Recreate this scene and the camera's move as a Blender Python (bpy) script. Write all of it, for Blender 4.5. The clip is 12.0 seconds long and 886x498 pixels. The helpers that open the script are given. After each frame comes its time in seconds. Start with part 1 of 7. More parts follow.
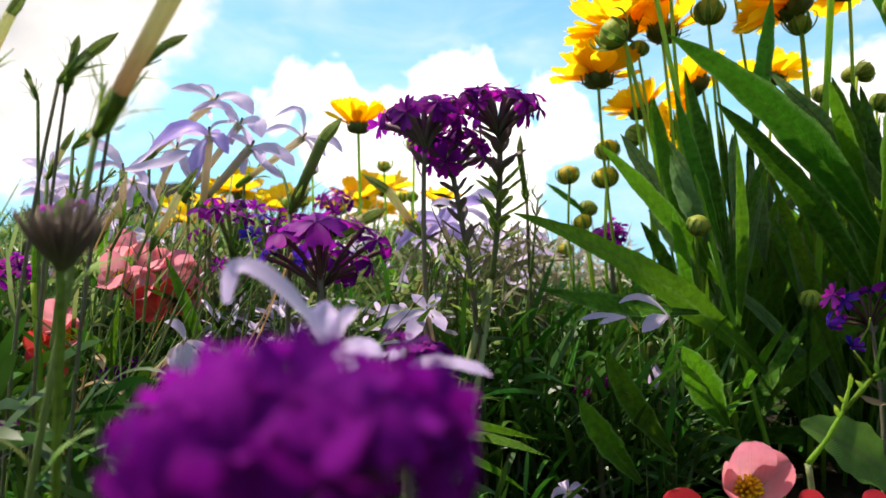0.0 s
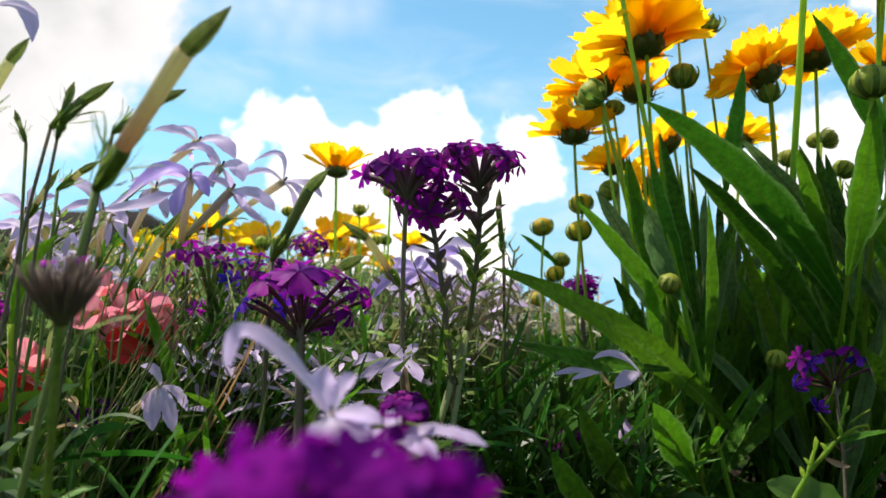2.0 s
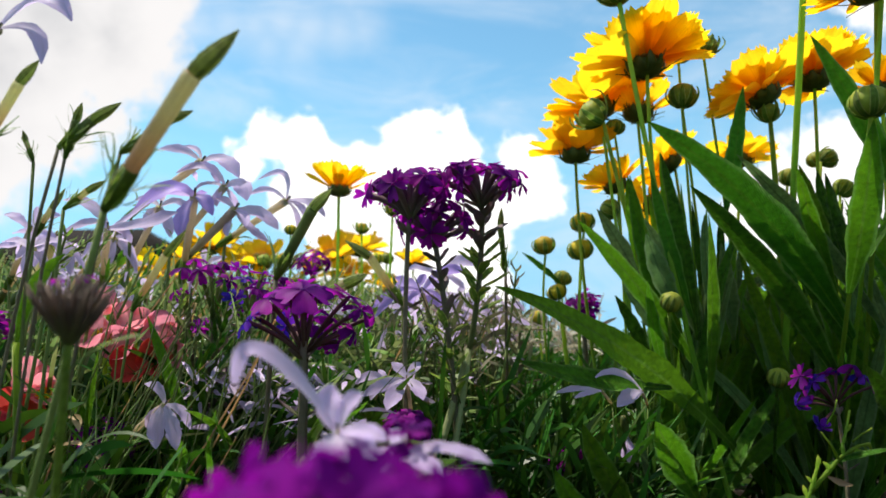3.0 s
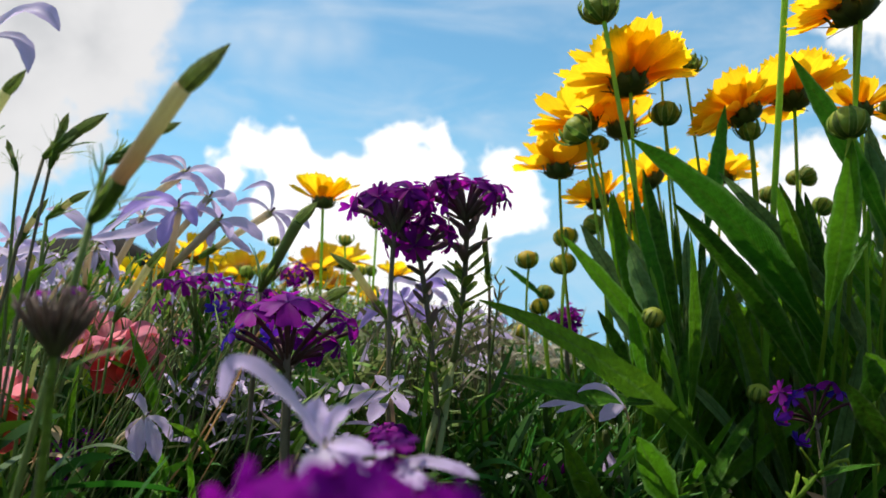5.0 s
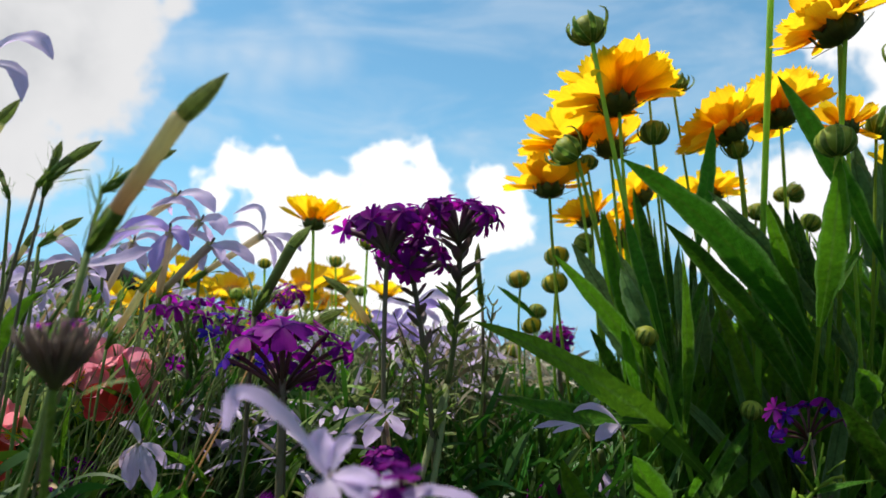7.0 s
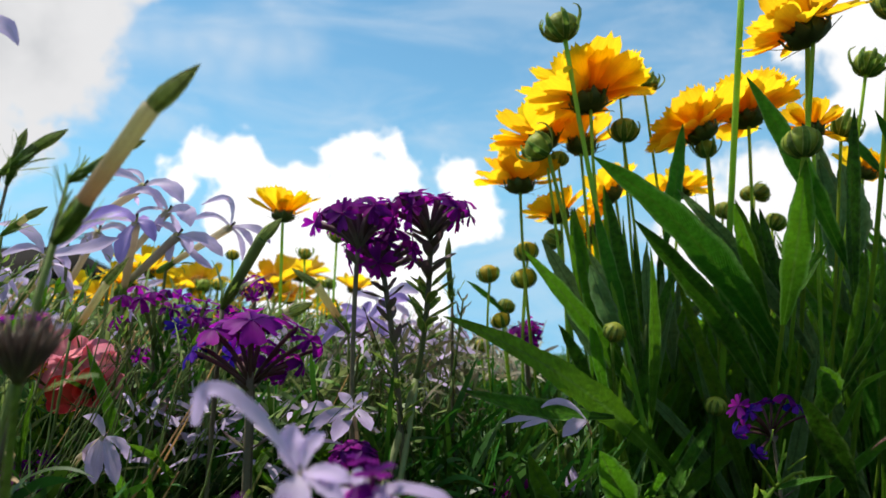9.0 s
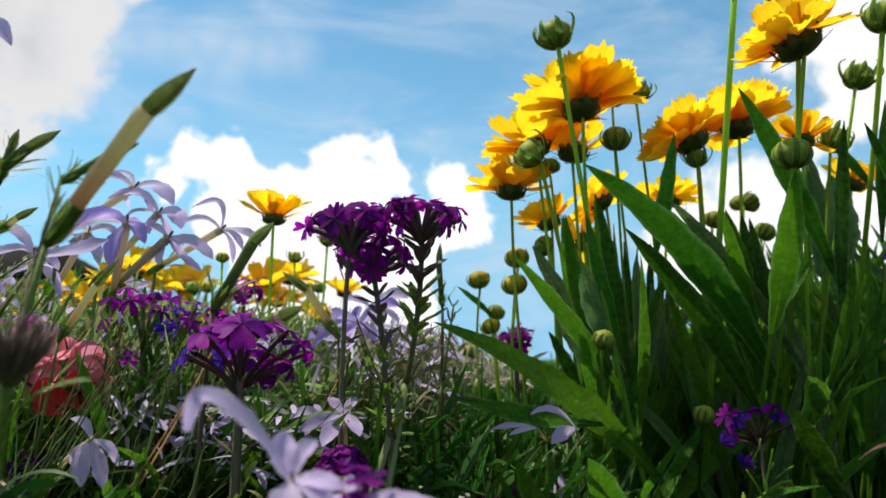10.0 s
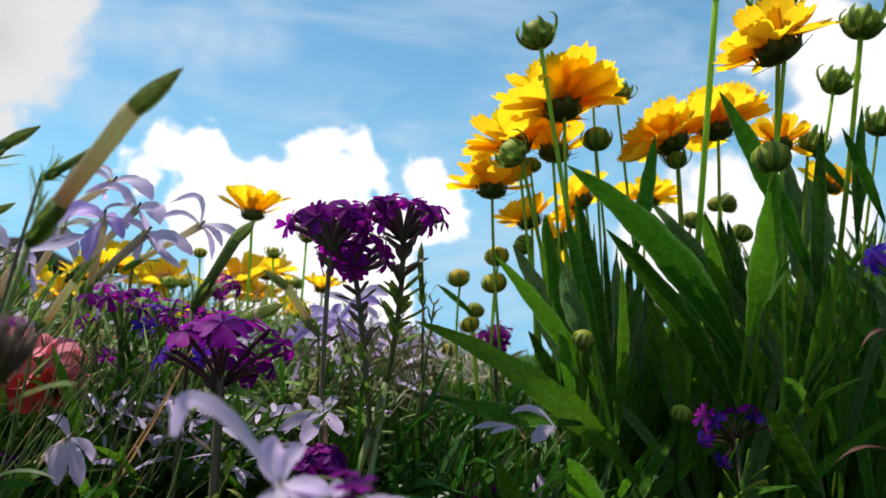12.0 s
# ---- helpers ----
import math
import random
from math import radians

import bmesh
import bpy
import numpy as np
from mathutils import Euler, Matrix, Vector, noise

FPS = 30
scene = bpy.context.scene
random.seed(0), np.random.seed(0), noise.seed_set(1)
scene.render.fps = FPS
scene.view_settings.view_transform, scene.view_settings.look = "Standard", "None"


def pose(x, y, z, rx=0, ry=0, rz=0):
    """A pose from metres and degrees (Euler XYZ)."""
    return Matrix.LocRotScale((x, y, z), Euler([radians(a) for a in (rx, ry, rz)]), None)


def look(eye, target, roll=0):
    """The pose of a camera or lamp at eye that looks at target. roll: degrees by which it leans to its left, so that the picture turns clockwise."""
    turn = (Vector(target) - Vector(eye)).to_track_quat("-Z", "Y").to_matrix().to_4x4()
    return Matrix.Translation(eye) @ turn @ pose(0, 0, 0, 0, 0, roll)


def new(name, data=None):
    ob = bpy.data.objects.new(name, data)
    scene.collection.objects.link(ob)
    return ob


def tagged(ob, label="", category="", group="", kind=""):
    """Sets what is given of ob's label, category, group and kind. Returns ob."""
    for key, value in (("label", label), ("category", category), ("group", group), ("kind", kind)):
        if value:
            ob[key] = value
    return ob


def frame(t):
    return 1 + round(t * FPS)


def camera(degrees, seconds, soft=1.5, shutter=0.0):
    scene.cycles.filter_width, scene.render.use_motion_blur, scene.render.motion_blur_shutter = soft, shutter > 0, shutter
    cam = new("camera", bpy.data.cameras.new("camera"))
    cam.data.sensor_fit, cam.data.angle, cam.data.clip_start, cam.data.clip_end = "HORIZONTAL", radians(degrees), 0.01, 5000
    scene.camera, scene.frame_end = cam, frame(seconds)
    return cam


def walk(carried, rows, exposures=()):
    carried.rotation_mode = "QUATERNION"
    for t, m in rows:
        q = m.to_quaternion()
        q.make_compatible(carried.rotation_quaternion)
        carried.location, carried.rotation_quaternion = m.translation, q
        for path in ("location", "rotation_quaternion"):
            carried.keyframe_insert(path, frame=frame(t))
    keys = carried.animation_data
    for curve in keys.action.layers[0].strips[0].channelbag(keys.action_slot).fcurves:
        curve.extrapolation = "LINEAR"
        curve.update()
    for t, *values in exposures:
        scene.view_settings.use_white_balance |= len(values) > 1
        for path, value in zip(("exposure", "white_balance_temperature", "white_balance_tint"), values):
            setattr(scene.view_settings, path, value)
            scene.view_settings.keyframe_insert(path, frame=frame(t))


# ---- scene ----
cam = camera(57.0, 12.0, soft=1.6)

# seconds, eye (metres), pitch from straight down, heading, roll (degrees)
PATH = [
    (0, 0.0091, 0.0103, 0.1226, 91.92, 3.97, -2.02),
    (0.5, 0.0079, 0.0077, 0.1252, 92.85, 3.12, -1.47),
    (1, 0.0053, 0.0071, 0.1283, 93.14, 1.96, -0.90),
    (1.5, 0.0040, 0.0058, 0.1283, 93.89, 1.34, -0.39),
    (2, 0.0032, 0.0043, 0.1287, 94.51, 1.47, -0.28),
    (2.5, 0.0031, 0.0029, 0.1290, 95.44, 1.28, -0.30),
    (3, 0.0026, 0.0020, 0.1287, 95.79, 1.54, -0.28),
    (5, 0.0013, 0.0006, 0.1292, 96.65, 0.25, 0.18),
    (5.5, 0.0000, 0.0000, 0.1300, 97.00, 0.00, 0.00),
    (6, -0.0012, -0.0003, 0.1312, 97.65, -0.35, -0.26),
    (6.5, -0.0015, -0.0005, 0.1314, 97.90, -0.72, -0.42),
    (7, -0.0016, -0.0002, 0.1311, 97.87, -0.67, -0.65),
    (9, -0.0026, -0.0000, 0.1320, 97.35, -2.89, -0.18),
    (9.5, -0.0028, -0.0003, 0.1321, 97.61, -3.12, -0.05),
    (10, -0.0037, -0.0004, 0.1327, 97.65, -3.66, 0.45),
    (10.5, -0.0044, -0.0004, 0.1336, 97.47, -4.34, 0.69),
    (11, -0.0046, 0.0003, 0.1332, 97.10, -4.47, 0.62),
    (11.5, -0.0045, 0.0007, 0.1337, 97.06, -4.94, 0.60),
    (12, -0.0064, -0.0005, 0.1347, 97.30, -5.35, 0.80),
]
walk(
    cam,
    [(t, pose(x, y, z, pitch, 0, head) @ pose(0, 0, 0, 0, 0, lean)) for t, x, y, z, pitch, head, lean in PATH],
    exposures=[(0.0, 0.64, 7050, 13), (0.5, 0.55, 6950, 12), (1.0, 0.47, 6850, 12), (2.0, 0.44, 6760, 11), (3.0, 0.33, 6680, 11), (5.5, 0.12, 6520, 10), (12.0, 0.10, 6500, 10)],
)
cam.data.dof.use_dof = True
cam.data.dof.focus_distance = 0.36
cam.data.dof.aperture_fstop = 18.0

# ---- sun and sky ----
SUN_EL, SUN_AZ = radians(64), radians(-66)  # azimuth from +y towards +x
sun_way = Vector((math.sin(SUN_AZ) * math.cos(SUN_EL), math.cos(SUN_AZ) * math.cos(SUN_EL), math.sin(SUN_EL)))
sun_data = bpy.data.lights.new("sun", "SUN")
sun_data.energy, sun_data.angle, sun_data.color = 5.0, radians(0.53), (1.0, 0.95, 0.87)
sun = new("sun", sun_data)
sun.matrix_world = look(sun_way * 50, (0, 0, 0))


class Nodes:
    """A short way to write node trees."""

    def __init__(self, tree):
        self.tree = tree
        tree.nodes.clear()

    def add(self, kind, values=None, operation="", bands=""):
        node = self.tree.nodes.new(kind)
        if operation:
            node.operation = operation
        if bands:
            node.bands_direction = bands
        for key, value in (values or {}).items():
            if isinstance(value, bpy.types.NodeSocket):
                self.tree.links.new(value, node.inputs[key])
            else:
                node.inputs[key].default_value = value
        return node

    def math(self, op, a, b=0.0, c=None):
        values = {0: a, 1: b}
        if c is not None:
            values[2] = c
        return self.add("ShaderNodeMath", values, operation=op).outputs[0]

    def smooth(self, value, low, high):
        node = self.add("ShaderNodeMapRange", {"Value": value, "From Min": low, "From Max": high})
        node.interpolation_type = "SMOOTHSTEP"
        return node.outputs[0]

    def mix(self, factor, a, b, blend="MIX"):
        node = self.add("ShaderNodeMix", {0: factor})
        node.data_type, node.blend_type = "RGBA", blend
        for key, value in ((6, a), (7, b)):
            if isinstance(value, bpy.types.NodeSocket):
                self.tree.links.new(value, node.inputs[key])
            else:
                node.inputs[key].default_value = (*value, 1.0)[:4]
        return node.outputs[2]

    def noise(self, vector, scale, detail=4.0, rough=0.55, distortion=0.0):
        return self.add("ShaderNodeTexNoise", {"Vector": vector, "Scale": scale, "Detail": detail, "Roughness": rough, "Distortion": distortion}).outputs[0]


world = bpy.data.worlds.new("sky")
scene.world = world
world.use_nodes = True
W = Nodes(world.node_tree)
way = W.add("ShaderNodeTexCoord").outputs["Generated"]
air = W.add("ShaderNodeTexSky")
air.sky_type, air.sun_disc, air.sun_elevation, air.sun_rotation = "NISHITA", False, SUN_EL, SUN_AZ
lift = W.add("ShaderNodeVectorMath", {0: way, 1: (-9.0, -9.0, 0.20)}, operation="MAXIMUM").outputs["Vector"]
W.tree.links.new(lift, air.inputs["Vector"])
air.air_density, air.dust_density, air.ozone_density = 1.0, 0.3, 2.0
blue = W.mix(1.0, air.outputs[0], (0.118, 0.176, 0.170), "MULTIPLY")

# heaped clouds: round puffs (bearing and height as slopes, size), broken up by noise
HEAP_MIDDLE = [
    (-0.243, 0.241, 0.043),
    (-0.208, 0.245, 0.036),
    (-0.271, 0.216, 0.031),
    (-0.172, 0.200, 0.036),
    (-0.123, 0.186, 0.036),
    (-0.045, 0.263, 0.033),
    (-0.013, 0.251, 0.029),
    (-0.066, 0.230, 0.042),
    (-0.024, 0.216, 0.043),
    (-0.195, 0.172, 0.062),
    (-0.101, 0.138, 0.097),
    (-0.120, 0.090, 0.075),
    (-0.017, 0.123, 0.083),
    (-0.080, 0.050, 0.090),
    (-0.140, 0.165, 0.060),
    (-0.215, 0.222, 0.040),
    (-0.060, 0.170, 0.060),
    (-0.051, 0.221, 0.040),
    (0.020, 0.050, 0.055),
    (0.075, 0.223, 0.029),
    (0.086, 0.194, 0.032),
    (0.076, 0.165, 0.028),
    (0.104, 0.172, 0.022),
]
HEAP_RIGHT = [
    (0.435, 0.223, 0.042),
    (0.464, 0.230, 0.038),
    (0.397, 0.173, 0.052),
    (0.467, 0.166, 0.069),
    (0.533, 0.202, 0.048),
    (0.361, 0.138, 0.055),
    (0.443, 0.102, 0.090),
    (0.570, 0.138, 0.083),
    (0.553, 0.296, 0.035),
    (0.597, 0.318, 0.042),
    (0.517, 0.415, 0.042),
    (0.576, 0.430, 0.055),
    (0.645, 0.385, 0.076),
]
HEAP_LEFT = [
    (-0.537, 0.415, 0.125),
    (-0.456, 0.385, 0.097),
    (-0.620, 0.355, 0.139),
    (-0.410, 0.318, 0.048),
    (-0.514, 0.259, 0.062),
    (-0.450, 0.259, 0.042),
    (-0.372, 0.422, 0.042),
    (-0.330, 0.460, 0.035),
    (-0.640, 0.238, 0.097),
    (-0.503, 0.560, 0.152),
    (-0.750, 0.445, 0.208),
]


def cloud_body(puffs):
    body = None
    for u, v, r in puffs:
        c = Vector((u, 1.0, v)).normalized()
        far = W.add("ShaderNodeVectorMath", {0: way, 1: c}, operation="DISTANCE").outputs["Value"]
        here = W.math("SUBTRACT", r, far)
        body = here if body is None else W.math("SMOOTH_MAX", body, here, 0.012)
    return body


warp = W.noise(way, 24.0, 5.0, 0.52, 0.2)
warp = W.math("MULTIPLY_ADD", warp, 0.075, -0.0375)
fine = W.noise(way, 9.0, 5.0, 0.6)
fine = W.math("MULTIPLY_ADD", fine, 0.05, -0.025)
sky_colour = blue
# thin high veil
stretch = W.add("ShaderNodeMapping", {"Vector": way, "Rotation": (0.2, 0.45, 0.3), "Scale": (2.2, 2.0, 8.0)}).outputs[0]
veil = W.noise(stretch, 2.1, 8.0, 0.62, 0.6)
veil = W.math("MULTIPLY", W.smooth(veil, 0.38, 0.80), 0.5)
sky_colour = W.mix(veil, sky_colour, (0.80, 0.90, 1.0))
# a thin wisp beside the left heap
WISP = [
    (-0.335, 0.393, 0.022),
    (-0.300, 0.392, 0.026),
    (-0.265, 0.387, 0.024),
    (-0.230, 0.392, 0.026),
    (-0.194, 0.385, 0.028),
    (-0.159, 0.380, 0.026),
    (-0.127, 0.380, 0.020),
    (-0.168, 0.445, 0.006),
    (-0.155, 0.431, 0.006),
    (-0.144, 0.416, 0.007),
    (-0.132, 0.401, 0.008),
    (-0.250, 0.365, 0.020),
    (-0.208, 0.358, 0.020),
]
wisp_body = W.math("ADD", cloud_body(WISP), W.math("MULTIPLY", fine, 0.9))
sky_colour = W.mix(W.math("MULTIPLY", W.smooth(wisp_body, -0.03, 0.035), 0.42), sky_colour, (0.86, 0.93, 1.0))
# broken cloud over the rest of the sky, thinning out where the heaps stand
depth = W.add("ShaderNodeSeparateXYZ", {0: way}).outputs[1]
rest = W.noise(way, 2.3, 8.0, 0.6, 0.3)
rest = W.math("MULTIPLY", W.smooth(rest, 0.50, 0.64), W.smooth(depth, 0.75, 0.45))
sky_colour = W.mix(rest, sky_colour, (0.92, 0.94, 0.97))
for puffs, soft, low, high in ((HEAP_RIGHT, 0.02, (0.93, 0.95, 1.0), (1.12, 1.12, 1.12)), (HEAP_MIDDLE, 0.013, (0.98, 0.99, 1.02), (1.25, 1.25, 1.25)), (HEAP_LEFT, 0.03, (0.60, 0.62, 0.65), (0.90, 0.90, 0.91))):
    body = W.math("ADD", W.math("ADD", cloud_body(puffs), warp), fine)
    mask = W.smooth(body, 0.0, soft)
    billow = W.noise(way, 13.0, 6.0, 0.55)
    thick = W.math("ADD", W.smooth(body, 0.20, 0.0), W.math("MULTIPLY_ADD", billow, 0.5, -0.25))
    colour = W.mix(W.smooth(thick, 0.05, 0.95), low, high)
    sky_colour = W.mix(mask, sky_colour, colour)
back = W.add("ShaderNodeBackground", {"Color": sky_colour, "Strength": 0.84})
W.add("ShaderNodeOutputWorld", {"Surface": back.outputs[0]})

# ---- materials ----


def plant_material(name, base, tip, vary=0.25, through_light=0.35, rough=0.5, scale=220.0, streak=0.0, rib=None, bump=0.15, spec=0.4, hue=0.02, fade=(0.05, 0.75), depth=0.0006, edge=None):
    """A leaf, petal or stem skin: colour from foot to tip along the UV, fine mottling, streaks along its length, some light shining through."""
    mat = bpy.data.materials.new(name)
    mat.use_nodes = True
    n = Nodes(mat.node_tree)
    coord = n.add("ShaderNodeTexCoord")
    uv = n.add("ShaderNodeSeparateXYZ", {0: coord.outputs["UV"]})
    place = n.add("ShaderNodeNewGeometry").outputs["Position"]
    grain = n.noise(place, scale, 4.0, 0.6)
    patch = n.noise(place, scale * (0.4 if rib else 0.16), 3.0, 0.5)
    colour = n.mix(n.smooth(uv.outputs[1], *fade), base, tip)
    height, gain = grain, 2.4 if rib else 0.7
    if rib:
        middle = n.math("ABSOLUTE", n.math("SUBTRACT", uv.outputs[0], 0.5))
        colour = n.mix(n.smooth(middle, 0.07, 0.02), colour, rib)
        wave = n.add("ShaderNodeCombineXYZ", {0: n.math("MULTIPLY", middle, 9.0), 1: n.math("SUBTRACT", n.math("MULTIPLY", uv.outputs[1], 26.0), n.math("MULTIPLY", middle, 11.0))})
        veins = n.add("ShaderNodeTexWave", {"Vector": wave.outputs[0], "Scale": 0.5, "Distortion": 2.5, "Detail": 2.0}, bands="Y").outputs[1]
        colour = n.mix(n.math("MULTIPLY", n.smooth(veins, 0.75, 1.0), 0.35), colour, rib)
        height = n.math("SUBTRACT", grain, n.math("MULTIPLY", n.smooth(veins, 0.45, 1.0), 0.4))
    if edge:
        rim = n.math("ABSOLUTE", n.math("SUBTRACT", uv.outputs[0], 0.5))
        colour = n.mix(n.smooth(rim, 0.33, 0.46), colour, edge)
    if streak:
        along = n.add("ShaderNodeMapping", {"Vector": coord.outputs["UV"], "Scale": (26.0, 1.6, 1.0)}).outputs[0]
        lines = n.noise(along, 1.0, 3.0, 0.6)
        colour = n.mix(n.math("MULTIPLY", n.smooth(lines, 0.42, 0.68), streak), colour, [v * 0.55 for v in base])
    info = n.add("ShaderNodeObjectInfo").outputs["Random"]
    island = n.add("ShaderNodeNewGeometry").outputs["Random Per Island"]
    chance = n.math("FRACT", n.math("ADD", info, island))
    shade = n.math("ADD", n.math("MULTIPLY_ADD", grain, vary * gain, 1.0 - vary * gain / 2), n.math("MULTIPLY_ADD", patch, vary, -vary * 0.5))
    shade = n.math("ADD", shade, n.math("MULTIPLY_ADD", chance, vary, -vary * 0.5))
    tint = n.add("ShaderNodeHueSaturation", {"Hue": n.math("MULTIPLY_ADD", chance, hue, 0.5 - hue / 2), "Saturation": 1.0, "Value": shade, "Color": colour}).outputs[0]
    relief = n.add("ShaderNodeBump", {"Strength": bump, "Distance": depth, "Height": height}).outputs[0]
    skin = n.add("ShaderNodeBsdfPrincipled", {"Base Color": tint, "Roughness": rough, "Specular IOR Level": spec, "Normal": relief}).outputs[0]
    if through_light:
        glow = n.add("ShaderNodeBsdfTranslucent", {"Color": tint, "Normal": relief}).outputs[0]
        skin = n.add("ShaderNodeMixShader", {0: through_light, 1: skin, 2: glow}).outputs[0]
    n.add("ShaderNodeOutputMaterial", {"Surface": skin})
    return mat


M_LEAF = plant_material("broad_leaf", (0.030, 0.112, 0.005), (0.062, 0.205, 0.010), 0.85, 0.16, 0.46, 380.0, rib=(0.07, 0.185, 0.012), bump=1.0, spec=0.14, depth=0.0014, edge=(0.13, 0.27, 0.05))
# two paler copies of the broad leaf: sunlight on it put into the colour
M_LEAF_HALF_LIT = plant_material("half_lit_leaf", (0.055, 0.170, 0.004), (0.115, 0.310, 0.009), 0.55, 0.45, 0.46, 380.0, rib=(0.11, 0.25, 0.02), bump=1.0, spec=0.25, depth=0.0014, edge=(0.15, 0.33, 0.05))
M_LEAF_SUNLIT = plant_material("sunlit_leaf", (0.072, 0.19, 0.005), (0.155, 0.36, 0.012), 0.5, 0.58, 0.46, 380.0, rib=(0.14, 0.30, 0.03), bump=1.0, spec=0.25, depth=0.0014)
M_LEAF_GREY = plant_material("grey_green_leaf", (0.10, 0.205, 0.055), (0.155, 0.285, 0.09), 0.5, 0.38, 0.6, 380.0, rib=(0.10, 0.18, 0.06), bump=1.0, spec=0.15, depth=0.0014, edge=(0.20, 0.32, 0.13))
M_STEM = plant_material("flower_stem", (0.22, 0.40, 0.035), (0.42, 0.58, 0.07), 0.45, 0.55, 0.6, 700.0, bump=0.8, spec=0.2, fade=(0.45, 0.85))
M_STEM_MID = plant_material("green_stem", (0.10, 0.17, 0.035), (0.21, 0.27, 0.08), 0.45, 0.35, 0.6, 600.0, bump=0.7, spec=0.2)
M_STEM_PALE = plant_material("pale_green_stem", (0.28, 0.37, 0.13), (0.38, 0.44, 0.20), 0.45, 0.4, 0.6, 600.0, streak=0.3, bump=0.7, spec=0.2)
M_STEM_DARK = plant_material("dark_stem", (0.14, 0.17, 0.06), (0.17, 0.145, 0.09), 0.5, 0.25, 0.6, 600.0, bump=0.7, spec=0.2)
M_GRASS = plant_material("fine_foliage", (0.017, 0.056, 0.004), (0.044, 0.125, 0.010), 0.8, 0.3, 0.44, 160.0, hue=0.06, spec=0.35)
M_GRASS_PALE = plant_material("pale_foliage", (0.10, 0.17, 0.032), (0.26, 0.33, 0.11), 0.7, 0.5, 0.4, 160.0, hue=0.06, spec=0.3)
M_GOLD = plant_material("golden_petal", (0.87, 0.465, 0.010), (0.89, 0.585, 0.014), 0.12, 0.82, 0.55, 200.0, streak=0.25, bump=0.3, spec=0.12)
M_DISC = plant_material("flower_disc", (0.35, 0.14, 0.01), (0.45, 0.2, 0.01), 0.5, 0.1, 0.7, 900.0, bump=0.8)
M_CALYX = plant_material("flower_cup", (0.06, 0.075, 0.014), (0.085, 0.11, 0.02), 0.5, 0.15, 0.55, 600.0, bump=0.4, spec=0.25)
M_BUD = plant_material("bud_skin", (0.34, 0.36, 0.03), (0.66, 0.50, 0.03), 0.5, 0.35, 0.5, 500.0, bump=0.5, spec=0.25)
M_BUD_GREEN = plant_material("green_bud_skin", (0.24, 0.32, 0.04), (0.38, 0.42, 0.05), 0.5, 0.35, 0.5, 500.0, streak=0.5, bump=0.5, spec=0.25)
M_SPINDLE = plant_material("bud_spindle", (0.42, 0.52, 0.16), (0.58, 0.62, 0.28), 0.5, 0.72, 0.55, 500.0, rib=(0.40, 0.44, 0.20), edge=(0.10, 0.14, 0.04), streak=0.5, bump=0.6, spec=0.25)
M_BRACT = plant_material("bud_bract", (0.10, 0.205, 0.024), (0.21, 0.34, 0.045), 0.5, 0.5, 0.55, 600.0, rib=(0.24, 0.34, 0.06), edge=(0.46, 0.50, 0.12), streak=0.3, bump=0.6, spec=0.25)
M_VIOLET = plant_material("violet_petal", (0.165, 0.004, 0.195), (0.32, 0.008, 0.33), 0.6, 0.66, 0.7, 300.0, streak=0.3, hue=0.10, spec=0.15)
M_MAGENTA = plant_material("magenta_petal", (0.155, 0.004, 0.20), (0.34, 0.010, 0.37), 0.6, 0.55, 0.55, 300.0, streak=0.3, hue=0.10, spec=0.15)
M_PURPLE = plant_material("purple_petal", (0.17, 0.003, 0.205), (0.26, 0.006, 0.29), 0.35, 0.5, 0.75, 300.0, streak=0.3, hue=0.03, spec=0.05)
M_BLUE = plant_material("blue_violet_petal", (0.06, 0.010, 0.28), (0.10, 0.020, 0.42), 0.5, 0.5, 0.55, 300.0, streak=0.3, hue=0.05, spec=0.15)
M_STEM_RED = plant_material("reddish_stalk", (0.075, 0.045, 0.025), (0.13, 0.05, 0.06), 0.5, 0.15, 0.6, 500.0, bump=0.6, spec=0.2)
M_CUPS = plant_material("verbena_cups", (0.13, 0.135, 0.06), (0.16, 0.10, 0.105), 0.5, 0.2, 0.6, 500.0)
M_LILAC = plant_material("lilac_petal", (0.84, 0.70, 0.90), (0.72, 0.56, 0.86), 0.3, 0.55, 0.5, 240.0, streak=0.4, hue=0.02, spec=0.2)
M_LILAC_DEEP = plant_material("deep_lilac_petal", (0.60, 0.44, 0.84), (0.50, 0.33, 0.80), 0.25, 0.42, 0.5, 240.0, streak=0.3, hue=0.03, spec=0.2)
M_TUBE = plant_material("flower_tube", (0.62, 0.45, 0.27), (0.68, 0.66, 0.38), 0.35, 0.7, 0.5, 300.0, streak=0.3, bump=0.5, spec=0.3)
M_TUBE_LILAC = plant_material("lilac_flower_tube", (0.50, 0.42, 0.25), (0.70, 0.60, 0.46), 0.4, 0.6, 0.5, 300.0, streak=0.25, bump=0.5, spec=0.25)
M_THROAT = plant_material("flower_throat", (0.55, 0.5, 0.12), (0.5, 0.45, 0.2), 0.3, 0.2, 0.6, 800.0)
M_STAMEN = plant_material("dark_stamen", (0.05, 0.03, 0.08), (0.05, 0.03, 0.08), 0.3, 0.0, 0.5, 800.0)
M_PINK = plant_material("pink_petal", (0.94, 0.57, 0.58), (0.86, 0.26, 0.33), 0.35, 0.55, 0.4, 260.0, streak=0.35, bump=0.4, spec=0.35)
M_RED = plant_material("red_petal", (0.75, 0.10, 0.08), (0.70, 0.05, 0.06), 0.3, 0.4, 0.35, 260.0, streak=0.15, spec=0.5)
